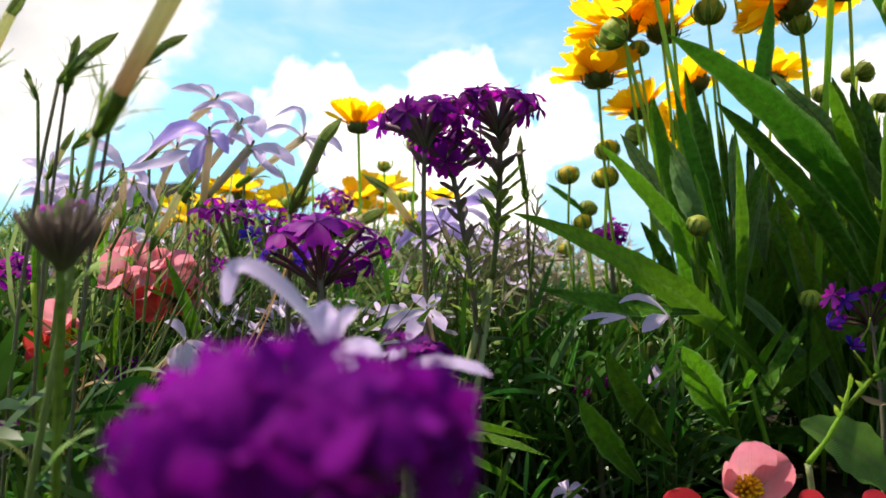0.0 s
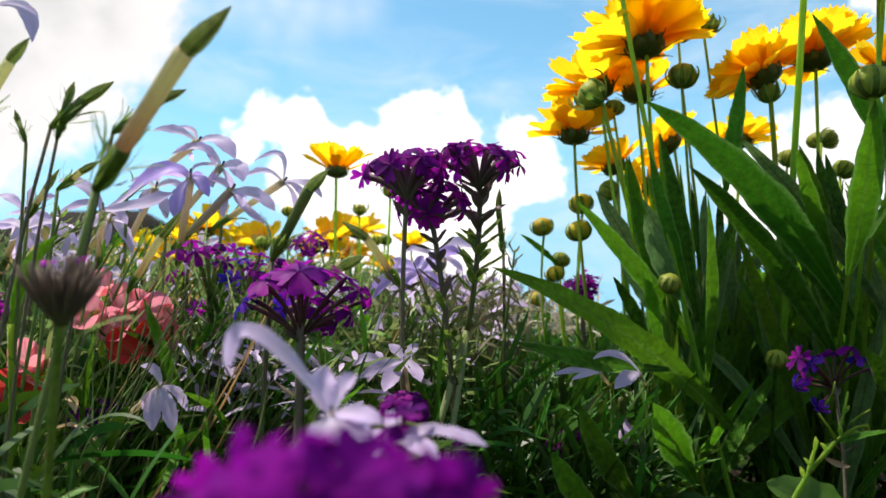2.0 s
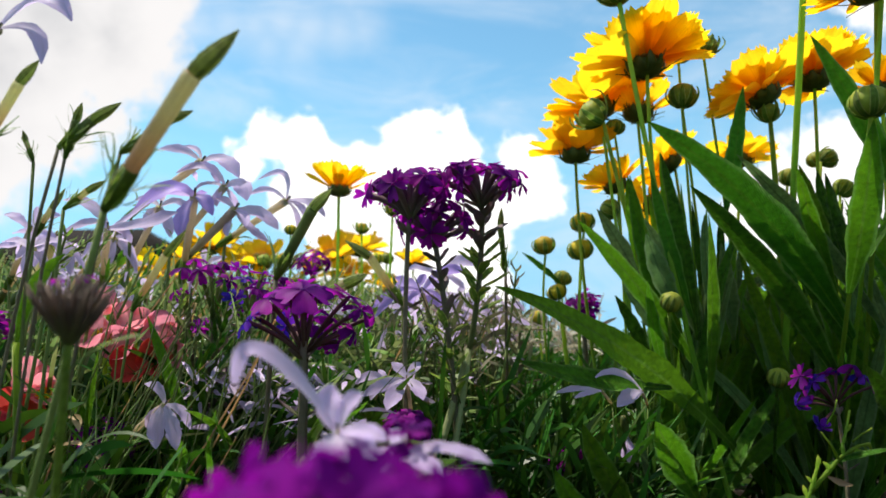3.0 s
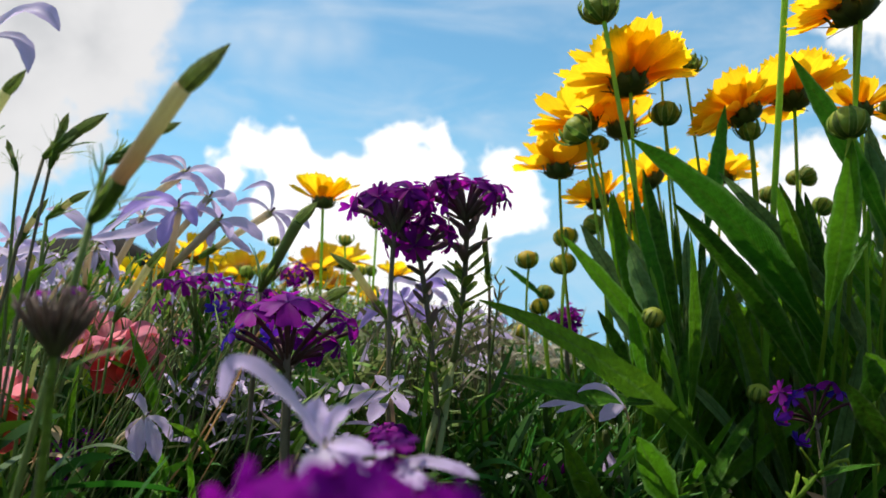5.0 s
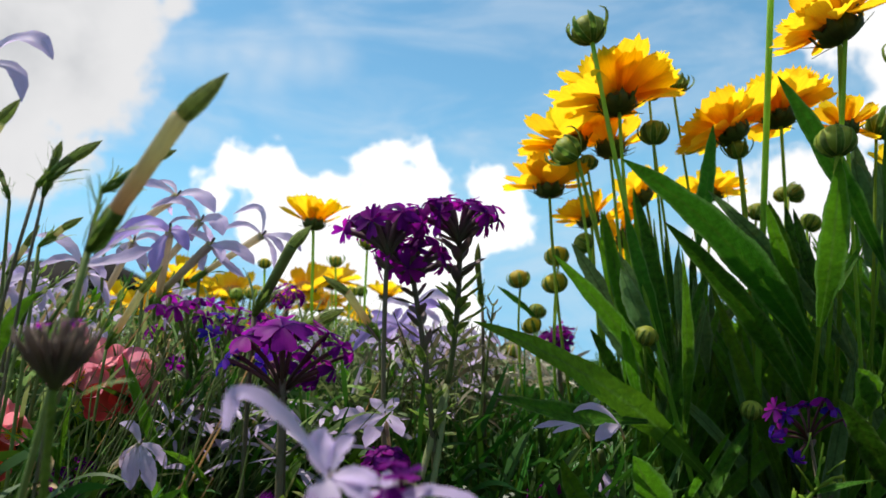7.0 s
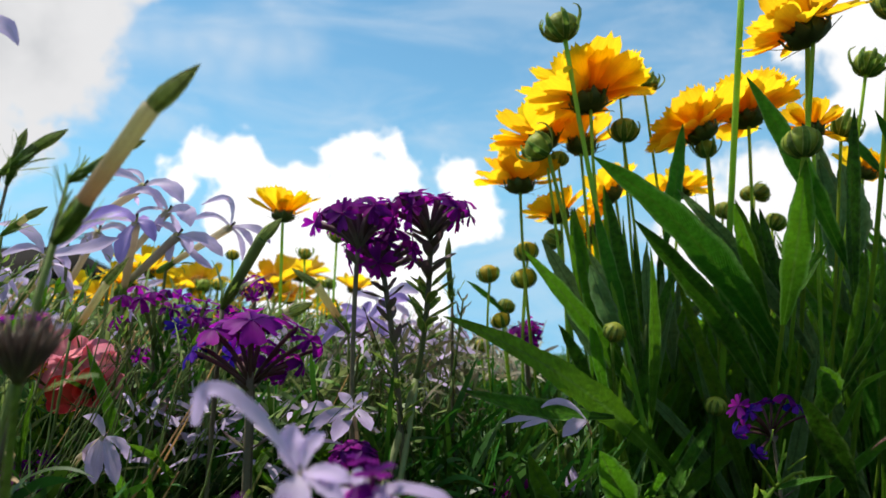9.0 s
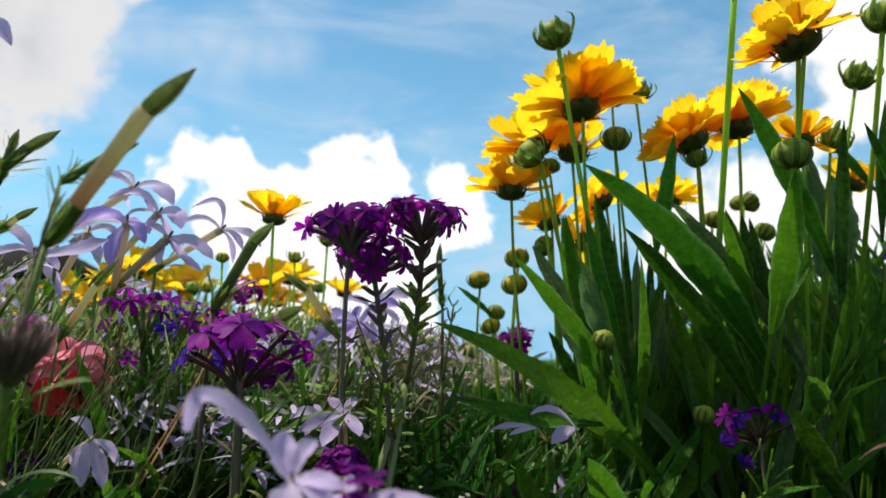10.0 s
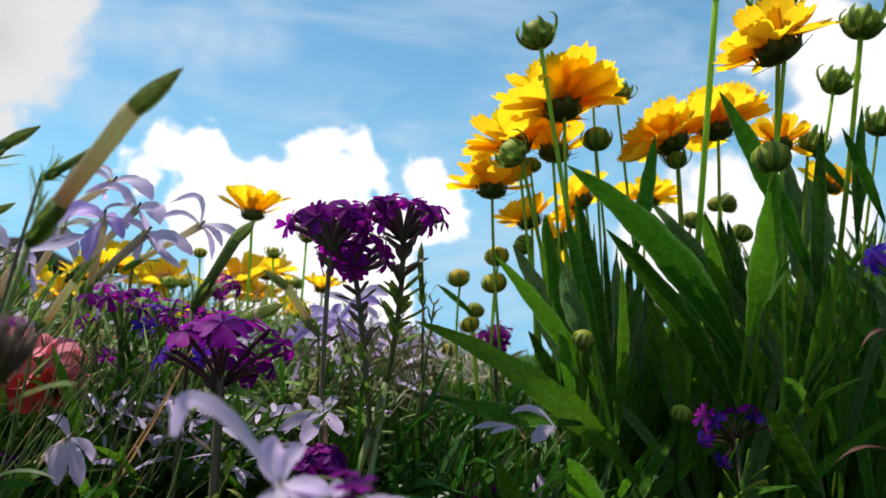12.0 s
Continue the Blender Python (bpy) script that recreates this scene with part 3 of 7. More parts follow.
def arching_star(at, collar, foot, petals, tube=0.0022, deep=False, label="pale lilac star-shaped flower with arching narrow petals", stem_bend=(0, 0, 0)):
    """A star flower whose petals arch: for each its tip, the way and height of its arch, its width and, if need be, the way its upper side looks."""
    at, foot = Vector(at), Vector((foot[0], foot[1], 0))
    collar = at.lerp(Vector(collar), 1.5)
    plant = thing("star_flower", foot, label, "flower", "lilac star flowers")
    stalk(plant, collar, at, tube * 0.72, tube, (0, 0, 0), M_TUBE_LILAC, "tube", 9)
    stalk(plant, foot, collar, tube * 0.45, tube * 0.4, stem_bend, M_STEM_MID)
    ahead = (at - collar).normalized()
    x = ahead.orthogonal().normalized()
    bm = bmesh.new()
    sweep(bm, bend_line(collar - ahead * tube * 3, collar + ahead * tube * 3.2, (0, 0, 0), 5), lambda s: tube * (0.5 + 0.5 * math.sin(math.pi * min(1, s * 0.75 + 0.1))), 8)
    for k in range(5):
        d = Matrix.Rotation(2 * math.pi * k / 5, 3, ahead) @ x
        add_leaf(bm, collar + ahead * tube * 2.5 + d * tube, collar + ahead * tube * 5 + d * tube * 4.5, tube * 0.5, ahead * tube, face=ahead, rows=5)
    part("collar", bm, M_BRACT, plant)
    flower = part("throat", THROAT, None, plant, at=axis_frame(at, ahead + Vector((0, -0.3, 0)), tube * 0.95))
    for tip, arch, width, *face in petals:
        leaf(flower, at, tip, width * 1.18, arch, M_LILAC_DEEP if deep else M_LILAC, "petal", face=face[0] if face else (0.05, -0.8, 0.6), fold=rng.uniform(0.2, 0.45), wave=0.16, shape=petal_width, rows=18, twist=rng.uniform(-0.35, 0.35))
    bm = bmesh.new()
    sweep(bm, bend_line(at, at + (ahead + Vector((0, -0.2, 0.3))) * tube * 1.5, (0, 0, 0), 3), lambda s: tube * (0.2 + 0.1 * s), 6)
    part("stamen", bm, M_STAMEN, flower)
    return plant


def throat_mesh():
    bm = bmesh.new()
    sweep(bm, [Vector((0, 0, z)) for z in (-1.2, -0.5, 0.0, 0.12)], lambda s: (0.9, 1.0, 0.95, 0.4)[round(s * 3)], 10)
    sweep(bm, [Vector((0, 0, 0)), Vector((0.1, 0.1, 1.0)), Vector((0.25, 0.3, 1.9))], lambda s: 0.28 - 0.1 * s, 6)
    return mesh_of("throat", bm, M_THROAT)


THROAT = throat_mesh()


def tube_bud(tip, shoulder, collar, foot, width, hairs=6, label="closed flower bud on a long pale tube", stem=None, dark=False, bend=(0, 0, 0), stem_bend=(0, 0, 0)):
    """A closed star-flower bud: pointed spindle, pale tube, hairy green collar and stem."""
    tip, shoulder, collar = Vector(tip), Vector(shoulder), Vector(collar)
    plant = thing("star_flower_bud", foot, label, "flower bud", "pointed buds in the bed")
    bm = bmesh.new()
    ahead = (tip - shoulder).normalized()
    x = ahead.orthogonal().normalized()
    for k in range(5):
        d = Matrix.Rotation(2 * math.pi * k / 5, 3, ahead) @ x
        add_leaf(bm, shoulder + d * width * 0.36, tip + d * width * 0.02, width * 0.72, d * width * 0.16, face=d, fold=-0.35, wave=0, rows=10, shape=lambda s: 0.75 + 0.25 * math.sin(min(1.0, s * 2.5) * 1.57) - s**2.5)
    part("bud", bm, M_SPINDLE, plant, "ribbed green pointed bud")
    if (shoulder - collar).length > 1e-4:
        stalk(plant, collar, shoulder, width * 0.36, width * 0.42, bend, M_STEM_MID if dark else M_TUBE, "tube", 9)
    ahead = (shoulder - collar).normalized()
    x = ahead.orthogonal().normalized()
    bm = bmesh.new()
    low = collar - ahead * width * 1.8
    sweep(bm, bend_line(low, collar + ahead * width * 0.4, (0, 0, 0), 6), lambda s: width * (0.17 + 0.26 * math.sin(math.pi * min(1.0, 0.05 + 0.55 * s))), 9)
    for k in range(7):
        d = Matrix.Rotation(2 * math.pi * k / 7 + 0.5, 3, ahead) @ x
        near = low + ahead * width * rng.uniform(0.0, 1.0) + d * width * 0.3
        add_leaf(bm, near, near + ahead * width * rng.uniform(1.3, 2.4) + d * width * rng.uniform(0.1, 0.6), width * 0.26, d * width * 0.1, face=d, rows=6)
    part("collar", bm, M_BRACT, plant)
    for k in range(hairs + 4):
        d = Matrix.Rotation(2 * math.pi * k / (hairs + 4) + rng.uniform(0, 0.5), 3, ahead) @ x
        foot_ = collar + d * width * 0.4 - ahead * width * rng.uniform(-0.2, 1.2)
        leaf(plant, foot_, foot_ + (d * rng.uniform(0.9, 2.0) + ahead * rng.uniform(0.8, 2.2)) * width, width * 0.17, ahead * width * rng.uniform(-0.3, 0.4), M_HAIR, "sepal", face=d, rows=6)
    s = (stem or width * 0.4) * 0.5
    stalk(plant, foot, low, s * 1.2, s, stem_bend, M_STEM_DARK if dark else M_STEM_MID)
    return plant


def verbena_head(parent, at, axis, radius, count=18, size=0.013, reach=105, bright=False, seed=0, squash=1.0, name="flower_head", kinds=None, ends=(), cups=None):
    """A domed head of florets on dark cups that spring from one point; ends: where each floret sits, in place of the dome."""
    r = random.Random(seed)
    at, axis = Vector(at), Vector(axis).normalized()
    x = axis.orthogonal().normalized()
    ways = []
    for k in range(count):
        b = radians(reach) * math.sqrt((k + 0.5) / count) * r.uniform(0.9, 1.1)
        a = k * 2.39996 + r.uniform(-0.35, 0.35)
        d = axis * math.cos(b) + (Matrix.Rotation(a, 3, axis) @ x) * math.sin(b)
        ways.append((d, b, r.uniform(0.82, 1.12)))
    if ends:
        ways = [((Vector(e) - at).normalized(), (Vector(e) - at).angle(axis), (Vector(e) - at).length / radius) for e in ends]
        reach, squash = 90, 1.0
    bm = bmesh.new()
    for d, b, far in ways:
        end = at + (d - axis * d.dot(axis) * (1 - squash)) * radius * far
        side = (d - axis * d.dot(axis)) * radius * 0.10
        sweep(bm, bend_line(at - axis * radius * 0.25, end, axis * radius * 0.06 - side, 5), lambda s: radius * ((0.03 + 0.02 * s) if ends else (0.04 + 0.045 * s)), 5)
    head = part(name, bm, cups or M_CUPS, parent, "dark narrow flower cups")
    kinds = kinds or (FLORET_BRIGHT if bright else FLORET)
    for d, b, far in ways:
        out = d - axis * d.dot(axis)
        rim = min(1.0, b / radians(reach)) ** 2
        face = (d + axis * 0.6 * (1 - rim) + out * 0.35 * rim + Vector((r.gauss(0, 0.28), r.gauss(0, 0.28), r.gauss(0, 0.2) - 0.45 * rim))).normalized()
        end = at + (d - axis * d.dot(axis) * (1 - squash)) * radius * far
        part("floret", kinds[r.randrange(len(kinds))], None, head, at=axis_frame(end + face * size * 0.1, face, size * r.uniform(0.9, 1.2), r.random() * 6))
    return head


def verbena(at, foot, axis, radius, bend=(0, 0, 0), spikes=0, spike_len=0.012, label="violet verbena flower head on a dark stem", thick=0.0016, root=None, span=44, **more):
    """A verbena stem with its head; spikes: pairs of narrow bracts standing off the stem below the head, over span sixtieths of it."""
    r = random.Random(more.get("seed", 0) + 500)
    foot = foot if root else (foot[0], foot[1], 0)
    plant = thing("verbena_flower", root or foot, label, "flower", "violet verbena heads")
    if root:
        stalk(plant, root, foot, thick * 1.5, thick * 1.3, (0, 0, 0), M_STEM_PALE, "lower_stem")
        stalk(plant, Vector(root) + Vector((0.010, 0.008, 0)), foot, thick * 1.4, thick * 1.1, (0.003, 0, 0), M_STEM_PALE, "lower_stem")
    stalk(plant, foot, at, thick * 1.15, thick, bend, M_STEM_DARK, count=14)
    line = bend_line(foot, at, bend, 60)
    for k in range(spikes):
        i = 58 - int(k * span / max(spikes, 1)) - 2
        p, ahead = line[i], (line[i + 1] - line[i]).normalized()
        for half in (0, 1):
            a = 2.2 * k + math.pi * half + r.uniform(-0.3, 0.3)
            d = Matrix.Rotation(a, 3, ahead) @ ahead.orthogonal().normalized()
            tip = p + (d * r.uniform(0.6, 1.0) + ahead * r.uniform(0.4, 0.9)) * spike_len
            leaf(plant, p, tip, spike_len * 0.36, d * spike_len * 0.10, M_CUPS if k < spikes * 0.45 else M_BRACT, "bract", face=ahead, rows=6, fold=0.5)
    verbena_head(plant, at, axis, radius, **more)
    return plant


def round_petal(material, cup):
    bm = bmesh.new()
    rows = []
    for j in range(13):
        s = 0.5 - 0.5 * math.cos(math.pi * j / 12)
        wide = 0.5 * math.sqrt(max(0.0, 1 - (2 * s - 1) ** 2)) * 0.9 + 0.02
        rows.append([Vector((u * wide, s, cup * (u * u * wide + (s - 0.2) ** 2 * 0.8) + 0.02 * math.sin(7 * s + 3 * u))) for u in (-1, -0.7, -0.35, 0, 0.35, 0.7, 1)])
    sheet(bm, rows)
    return mesh_of("round_petal", bm, material)


PINKS, REDS = [round_petal(M_PINK, c) for c in (0.55, 0.7)], [round_petal(M_RED, c) for c in (0.45, 0.6)]


def pollen_mesh():
    bm = bmesh.new()
    for k in range(60):
        b, a = math.acos(1 - k / 60 * 1.3), k * 2.4
        d = Vector((math.sin(b) * math.cos(a), math.sin(b) * math.sin(a), math.cos(b)))
        sweep(bm, [d * 0.2, d * 0.75, d * 0.9, d], lambda s: (0.05, 0.07, 0.12, 0.05)[round(s * 3)], 5)
    return mesh_of("flower_centre", bm, M_POLLEN)


POLLEN = pollen_mesh()


def begonia(at, foot, face, size, red=False, stamens=True, spin=0.0, rises=(35, 20, 35, 20), label="pink begonia flower with rounded waxy petals", lengths=(1, 0.75, 1, 0.75)):
    at, face = Vector(at), Vector(face).normalized()
    foot = (foot[0], foot[1], 0)
    plant = thing("begonia_flower", foot, label, "flower", "begonia flowers")
    stalk(plant, foot, at, size * 0.05, size * 0.04, (0, 0, 0), M_STEM)
    core = part("flower_centre", POLLEN, None, plant, at=axis_frame(at + face * size * 0.06, face, size * 0.2)) if stamens else plant
    up = UP - face * UP.dot(face)
    x = up.normalized() if up.length > 0.05 else face.orthogonal().normalized()
    for k in range(4):
        d = Matrix.Rotation(spin + math.pi * k / 2, 3, face) @ x
        e = radians(rises[k])
        along = d * math.cos(e) + face * math.sin(e)
        part("petal", (REDS if red else PINKS)[k % 2], None, plant, at=frame_to(at, along, face * math.cos(e) - d * math.sin(e), size * 0.6 * lengths[k]))
    return plant


def blades(name, count, region, seed, material, label, height, length, width, lean=(0.0, 0.0), wild=0.5, steps=5, up=0.75):
    """Many narrow leaves in one mesh. region(r) gives a foot on the soil, height(r, x, y) how high its stem carries it."""
    r = np.random.RandomState(seed)
    spots = np.array([region(r) for _ in range(count)])
    tops = np.array([height(r, x, y) for x, y in spots])
    size = r.uniform(length[0], length[1], count)
    turn = r.uniform(0, 2 * np.pi, count)
    rise = np.clip(r.normal(up, wild, count), -0.3, 1.35)
    way_out = np.stack([np.cos(turn) * np.cos(rise) + lean[0], np.sin(turn) * np.cos(rise) + lean[1], np.sin(rise)], 1)
    way_out /= np.linalg.norm(way_out, axis=1, keepdims=True)
    side = np.cross(way_out, r.normal(0, 1, (count, 3)))
    side /= np.linalg.norm(side, axis=1, keepdims=True) + 1e-9
    droop = r.uniform(0.0, 0.6, count)
    wide = r.uniform(width[0], width[1], count)
    foot = np.c_[spots, tops]
    verts = np.empty((count, (steps + 1) * 2, 3))
    for j in range(steps + 1):
        s = j / steps
        p = foot + way_out * (size * s)[:, None]
        p[:, 2] -= droop * size * s * s
        w = wide * (0.25 + 1.5 * s) * (1 - s) ** 0.7 * 0.9 + 0.0001
        verts[:, 2 * j] = p - side * w[:, None]
        verts[:, 2 * j + 1] = p + side * w[:, None]
    verts[:, :, 2] = np.maximum(verts[:, :, 2], 0.002)
    start = (np.arange(count) * (steps + 1) * 2)[:, None, None]
    quad = np.array([[2 * j, 2 * j + 1, 2 * j + 3, 2 * j + 2] for j in range(steps)])
    faces = (start + quad[None]).reshape(-1, 4)
    mesh = bpy.data.meshes.new(name)
    mesh.from_pydata(verts.reshape(-1, 3).tolist(), [], faces.tolist())
    layer = mesh.uv_layers.new(name="UVMap")
    pattern = np.array([[(0, j / steps), (1, j / steps), (1, (j + 1) / steps), (0, (j + 1) / steps)] for j in range(steps)]).reshape(-1)
    layer.data.foreach_set("uv", np.tile(pattern, count).astype(np.float32))
    mesh.polygons.foreach_set("use_smooth", np.ones(len(mesh.polygons), bool))
    mesh.materials.append(material)
    return tagged(new(name, mesh), label, "foliage", kind="stuff")


def stems(name, count, region, seed, material, label, height, radius, lean=(0.0, 0.0), limit=0.04):
    """Many thin upright stems in one mesh."""
    r = random.Random(seed)
    nr = np.random.RandomState(seed)
    verts, faces = [], []
    for _ in range(count):
        x, y = region(nr)
        h = height(nr, x, y)
        tip = Vector((x + (lean[0] + r.gauss(0, 0.22)) * h, y + (lean[1] + r.gauss(0, 0.2)) * h, h))
        if tip.x > limit * tip.y:
            continue
        line = bend_line((x, y, 0), tip, (r.gauss(0, 0.008), r.gauss(0, 0.008), 0), 5)
        rad = radius * r.uniform(0.6, 1.3)
        for j, p in enumerate(line):
            base = len(verts)
            for k in range(4):
                a = math.pi / 2 * k
                verts.append((p.x + math.cos(a) * rad * (1 - 0.14 * j), p.y + math.sin(a) * rad * (1 - 0.14 * j), p.z))
            if j:
                faces += [(base - 4 + k, base - 4 + (k + 1) % 4, base + (k + 1) % 4, base + k) for k in range(4)]
    mesh = bpy.data.meshes.new(name)
    mesh.from_pydata(verts, [], faces)
    mesh.polygons.foreach_set("use_smooth", np.ones(len(mesh.polygons), bool))
    mesh.materials.append(material)
    return tagged(new(name, mesh), label, "foliage", kind="stuff")

# ---- ground and distance ----
bm = bmesh.new()
rings = [0.0, 0.2, 0.5, 1.0, 2.0, 4.0, 8.0, 20.0, 80.0, 400.0, 2500.0]
previous = None
for radius in rings[1:]:
    ring = []
    for k in range(48):
        a = 2 * math.pi * k / 48
        x, y = radius * math.cos(a), 0.6 + radius * math.sin(a)
        ring.append(bm.verts.new((x, y, 0.012 * noise.noise((x * 9, y * 9, 0)) * min(1.0, 3.0 / radius))))
    if previous:
        for k in range(48):
            bm.faces.new((previous[k], previous[(k + 1) % 48], ring[(k + 1) % 48], ring[k]))
    else:
        bm.faces.new(ring)
    previous = ring
tagged(new("ground", mesh_of("ground", bm, M_SOIL)), "dark crumbly garden soil of the bed with mown lawn beyond it", "ground", kind="structure")


def pavilion(x, y, width, depth, eaves, ridge):
    """A low far building with a dark hipped roof."""
    plant = thing("pavilion", (x, y, 0), "distant low building with a dark brown hipped roof", "building")
    bm = bmesh.new()
    bmesh.ops.create_cube(bm, size=1.0, matrix=Matrix.Translation((x, y, eaves / 2)) @ Matrix.Diagonal((width * 0.9, depth * 0.85, eaves, 1)))
    for k in range(-2, 3):
        bmesh.ops.create_cube(bm, size=1.0, matrix=Matrix.Translation((x + k * width * 0.2, y - depth * 0.44, eaves / 2)) @ Matrix.Diagonal((0.2, 0.2, eaves, 1)))
    part("wall", bm, M_WALL, plant)
    bm = bmesh.new()
    low = [bm.verts.new((x + sx * width / 2, y + sy * depth / 2, eaves + 0.02)) for sx, sy in ((-1, -1), (1, -1), (1, 1), (-1, 1))]
    under = [bm.verts.new((v.co.x, v.co.y, eaves - 0.15)) for v in low]
    top = [bm.verts.new((x + sx * width * 0.22, y, ridge)) for sx in (-1, 1)]
    bm.faces.new((low[0], low[1], top[1], top[0]))
    bm.faces.new((low[2], low[3], top[0], top[1]))
    bm.faces.new((low[1], low[2], top[1]))
    bm.faces.new((low[3], low[0], top[0]))
    for k in range(4):
        bm.faces.new((under[k], under[(k + 1) % 4], low[(k + 1) % 4], low[k]))
    bm.faces.new(under[::-1])
    part("roof", bm, M_ROOF, plant)


pavilion(-11.1, 24.84, 5.4, 5.0, 2.3, 3.35)

# ---- the golden-flower clump ----
FOOT = Vector((0.1481, 0.4367, 0))
clump = thing("golden_flower_plant", FOOT, "leafy clump of golden coreopsis with long green leaves and buds", "plant")


def clump_foot(dx, dy=0.0):
    return FOOT + Vector((dx, dy, 0))


def clump_flower(at, axis, size, dx, dy=0.0, bend=(0, 0, 0), thick=0.0011, **more):
    a = Vector(axis).normalized()
    cup = more.get("cup", 0.17)
    stalk(clump, clump_foot(dx, dy), Vector(at) - a * size * cup * 0.62, thick, thick * 0.92, bend, count=14)
    golden_head(clump, at, axis, size, **more)


def clump_bud(at, axis, radius, dx, dy=0.0, bend=(0, 0, 0), kind=0, seed=0, thick=0.0009, skin=None):
    a = Vector(axis).normalized()
    stalk(clump, clump_foot(dx, dy), Vector(at) - a * radius * 0.88, thick, thick * 0.92, bend, skin, count=14)
    bud_head(clump, Vector(at) - a * radius * 0.9, axis, radius, kind, seed)


# flowers
clump_flower((0.1055, 0.4553, 0.2787), (-0.12, 0.22, 1), 0.0730, -0.005, 0.03, (-0.008, 0, 0), lift=22, spread=12, count=14, cup=0.145, seed=1, layers=3)
clump_flower((0.0741, 0.5202, 0.2423), (0.0, 0.1, 1), 0.0549, -0.05, 0.06, (-0.006, 0, 0), lift=28, spread=12, count=11, seed=2)
clump_flower((0.0871, 0.507, 0.2681), (-0.25, 0.25, 1), 0.0605, -0.03, 0.07, (0, 0, 0), lift=24, spread=11, count=13, seed=3)
clump_flower((0.1127, 0.5073, 0.2652), (0.15, 0.1, 1), 0.0470, -0.02, 0.07, (0, 0, 0), lift=48, spread=12, count=10, layers=1, cup=0.2, seed=4)
clump_flower((0.1036, 0.5424, 0.2254), (-0.35, 0.1, 1), 0.0470, -0.04, 0.09, (0, 0, 0), lift=30, spread=14, count=10, seed=5)
clump_flower((0.1419, 0.5505, 0.2417), (-0.65, 0.3, 0.8), 0.0493, -0.02, 0.09, (0.01, 0, 0), lift=12, spread=12, count=11, seed=6)
clump_flower((0.1303, 0.5638, 0.2155), (-0.6, 0.5, 0.3), 0.0403, -0.03, 0.10, (0.008, 0, 0.01), lift=10, spread=12, count=10, layers=1, seed=7)
clump_flower((0.1685, 0.4477, 0.2585), (-0.42, 0.2, 0.9), 0.0627, 0.03, 0.03, (0.004, 0, 0), lift=20, spread=11, count=14, cup=0.15, seed=8, layers=3)
clump_flower((0.2041, 0.4661, 0.2726), (-0.05, 0.15, 1), 0.0672, 0.045, 0.04, (0.004, 0, 0), lift=22, spread=10, count=14, cup=0.14, seed=9, layers=3)
clump_flower((0.1764, 0.339, 0.2745), (-0.42, 0.12, 0.9), 0.0480, 0.06, 0.054, (0.004, 0, 0), lift=30, spread=22, count=12, cup=0.215, seed=10, layers=3)
clump_flower((0.209, 0.4, 0.2466), (0.2, 0.3, 1), 0.0330, 0.075, 0.0, (0, 0, 0), lift=30, spread=14, count=11, layers=2, cup=0.17, seed=11)
clump_flower((0.1904, 0.5502, 0.2441), (0.1, 0.1, 1), 0.0448, 0.015, 0.11, (0, 0, 0), lift=25, spread=14, count=10, seed=12)
clump_flower((0.2745, 0.466, 0.2396), (0.3, -0.1, 0.8), 0.0381, 0.10, 0.06, (0, 0, 0), lift=20, spread=18, count=11, seed=13)
# buds
clump_bud((0.1783, 0.352, 0.2269), (0.0, 0.1, 1), 0.0080, 0.055, 0.054, (0, 0, 0), 0, 2, 0.0012)
clump_bud((0.0546, 0.5373, 0.185), (-0.15, 0, 1), 0.0068, -0.065, 0.09, (-0.012, 0, 0.004), 1, 0)
clump_bud((0.0771, 0.5277, 0.1815), (-0.2, 0.05, 1), 0.0078, -0.055, 0.08, (-0.010, 0, 0), 0, 1)
clump_bud((0.08, 0.5355, 0.1999), (-0.1, 0.1, 1), 0.0074, -0.05, 0.09, (-0.012, 0, 0), 1, 3)
clump_bud((0.0844, 0.4262, 0.3106), (-0.25, 0.1, 1), 0.0090, 0.00, 0.0, (-0.004, 0, 0), 2, 2, 0.0014)
clump_bud((0.0729, 0.4391, 0.2464), (-0.75, 0.0, 0.62), 0.0082, -0.01, 0.01, (-0.004, 0, 0.01), 2, 2, 0.0012)
clump_bud((0.133, 0.4833, 0.2968), (0.2, 0.2, 1), 0.0080, 0.0, 0.06, (0, 0, 0), 0, 8)
clump_bud((0.1459, 0.4733, 0.2958), (0.3, 0, 1), 0.0068, 0.03, 0.05, (0, 0, 0), 2, 11)
clump_bud((0.1307, 0.472, 0.2655), (0.05, 0, 1), 0.0082, 0.01, 0.05, (0, 0, 0), 1, 2)
clump_bud((0.1714, 0.4489, 0.2484), (-0.1, -0.1, 1), 0.0060, 0.03, 0.03, (0.002, 0, 0), 2, 5)
clump_bud((0.0958, 0.5246, 0.2066), (-0.8, 0.1, 0.5), 0.0068, -0.03, 0.08, (0, 0, 0.01), 0, 8)
clump_bud((0.098, 0.5084, 0.2566), (0.1, -0.1, 1), 0.0056, -0.02, 0.07, (0, 0, 0), 0, 11)
clump_bud((0.1053, 0.4115, 0.143), (0.2, -0.5, 0.8), 0.0054, -0.01, 0.038, (-0.004, 0, 0), 0, 2, skin=M_BRACT)
clump_bud((0.2064, 0.5123, 0.2241), (0.3, 0, 1), 0.0062, 0.04, 0.08, (0, 0, 0), 0, 5)
clump_bud((0.2305, 0.5109, 0.2359), (0.9, 0, 0.5), 0.0060, 0.06, 0.08, (0, 0, 0), 1, 8)
clump_bud((0.2311, 0.5306, 0.2392), (-0.4, 0, 0.8), 0.0056, 0.06, 0.10, (0, 0, 0), 0, 11)
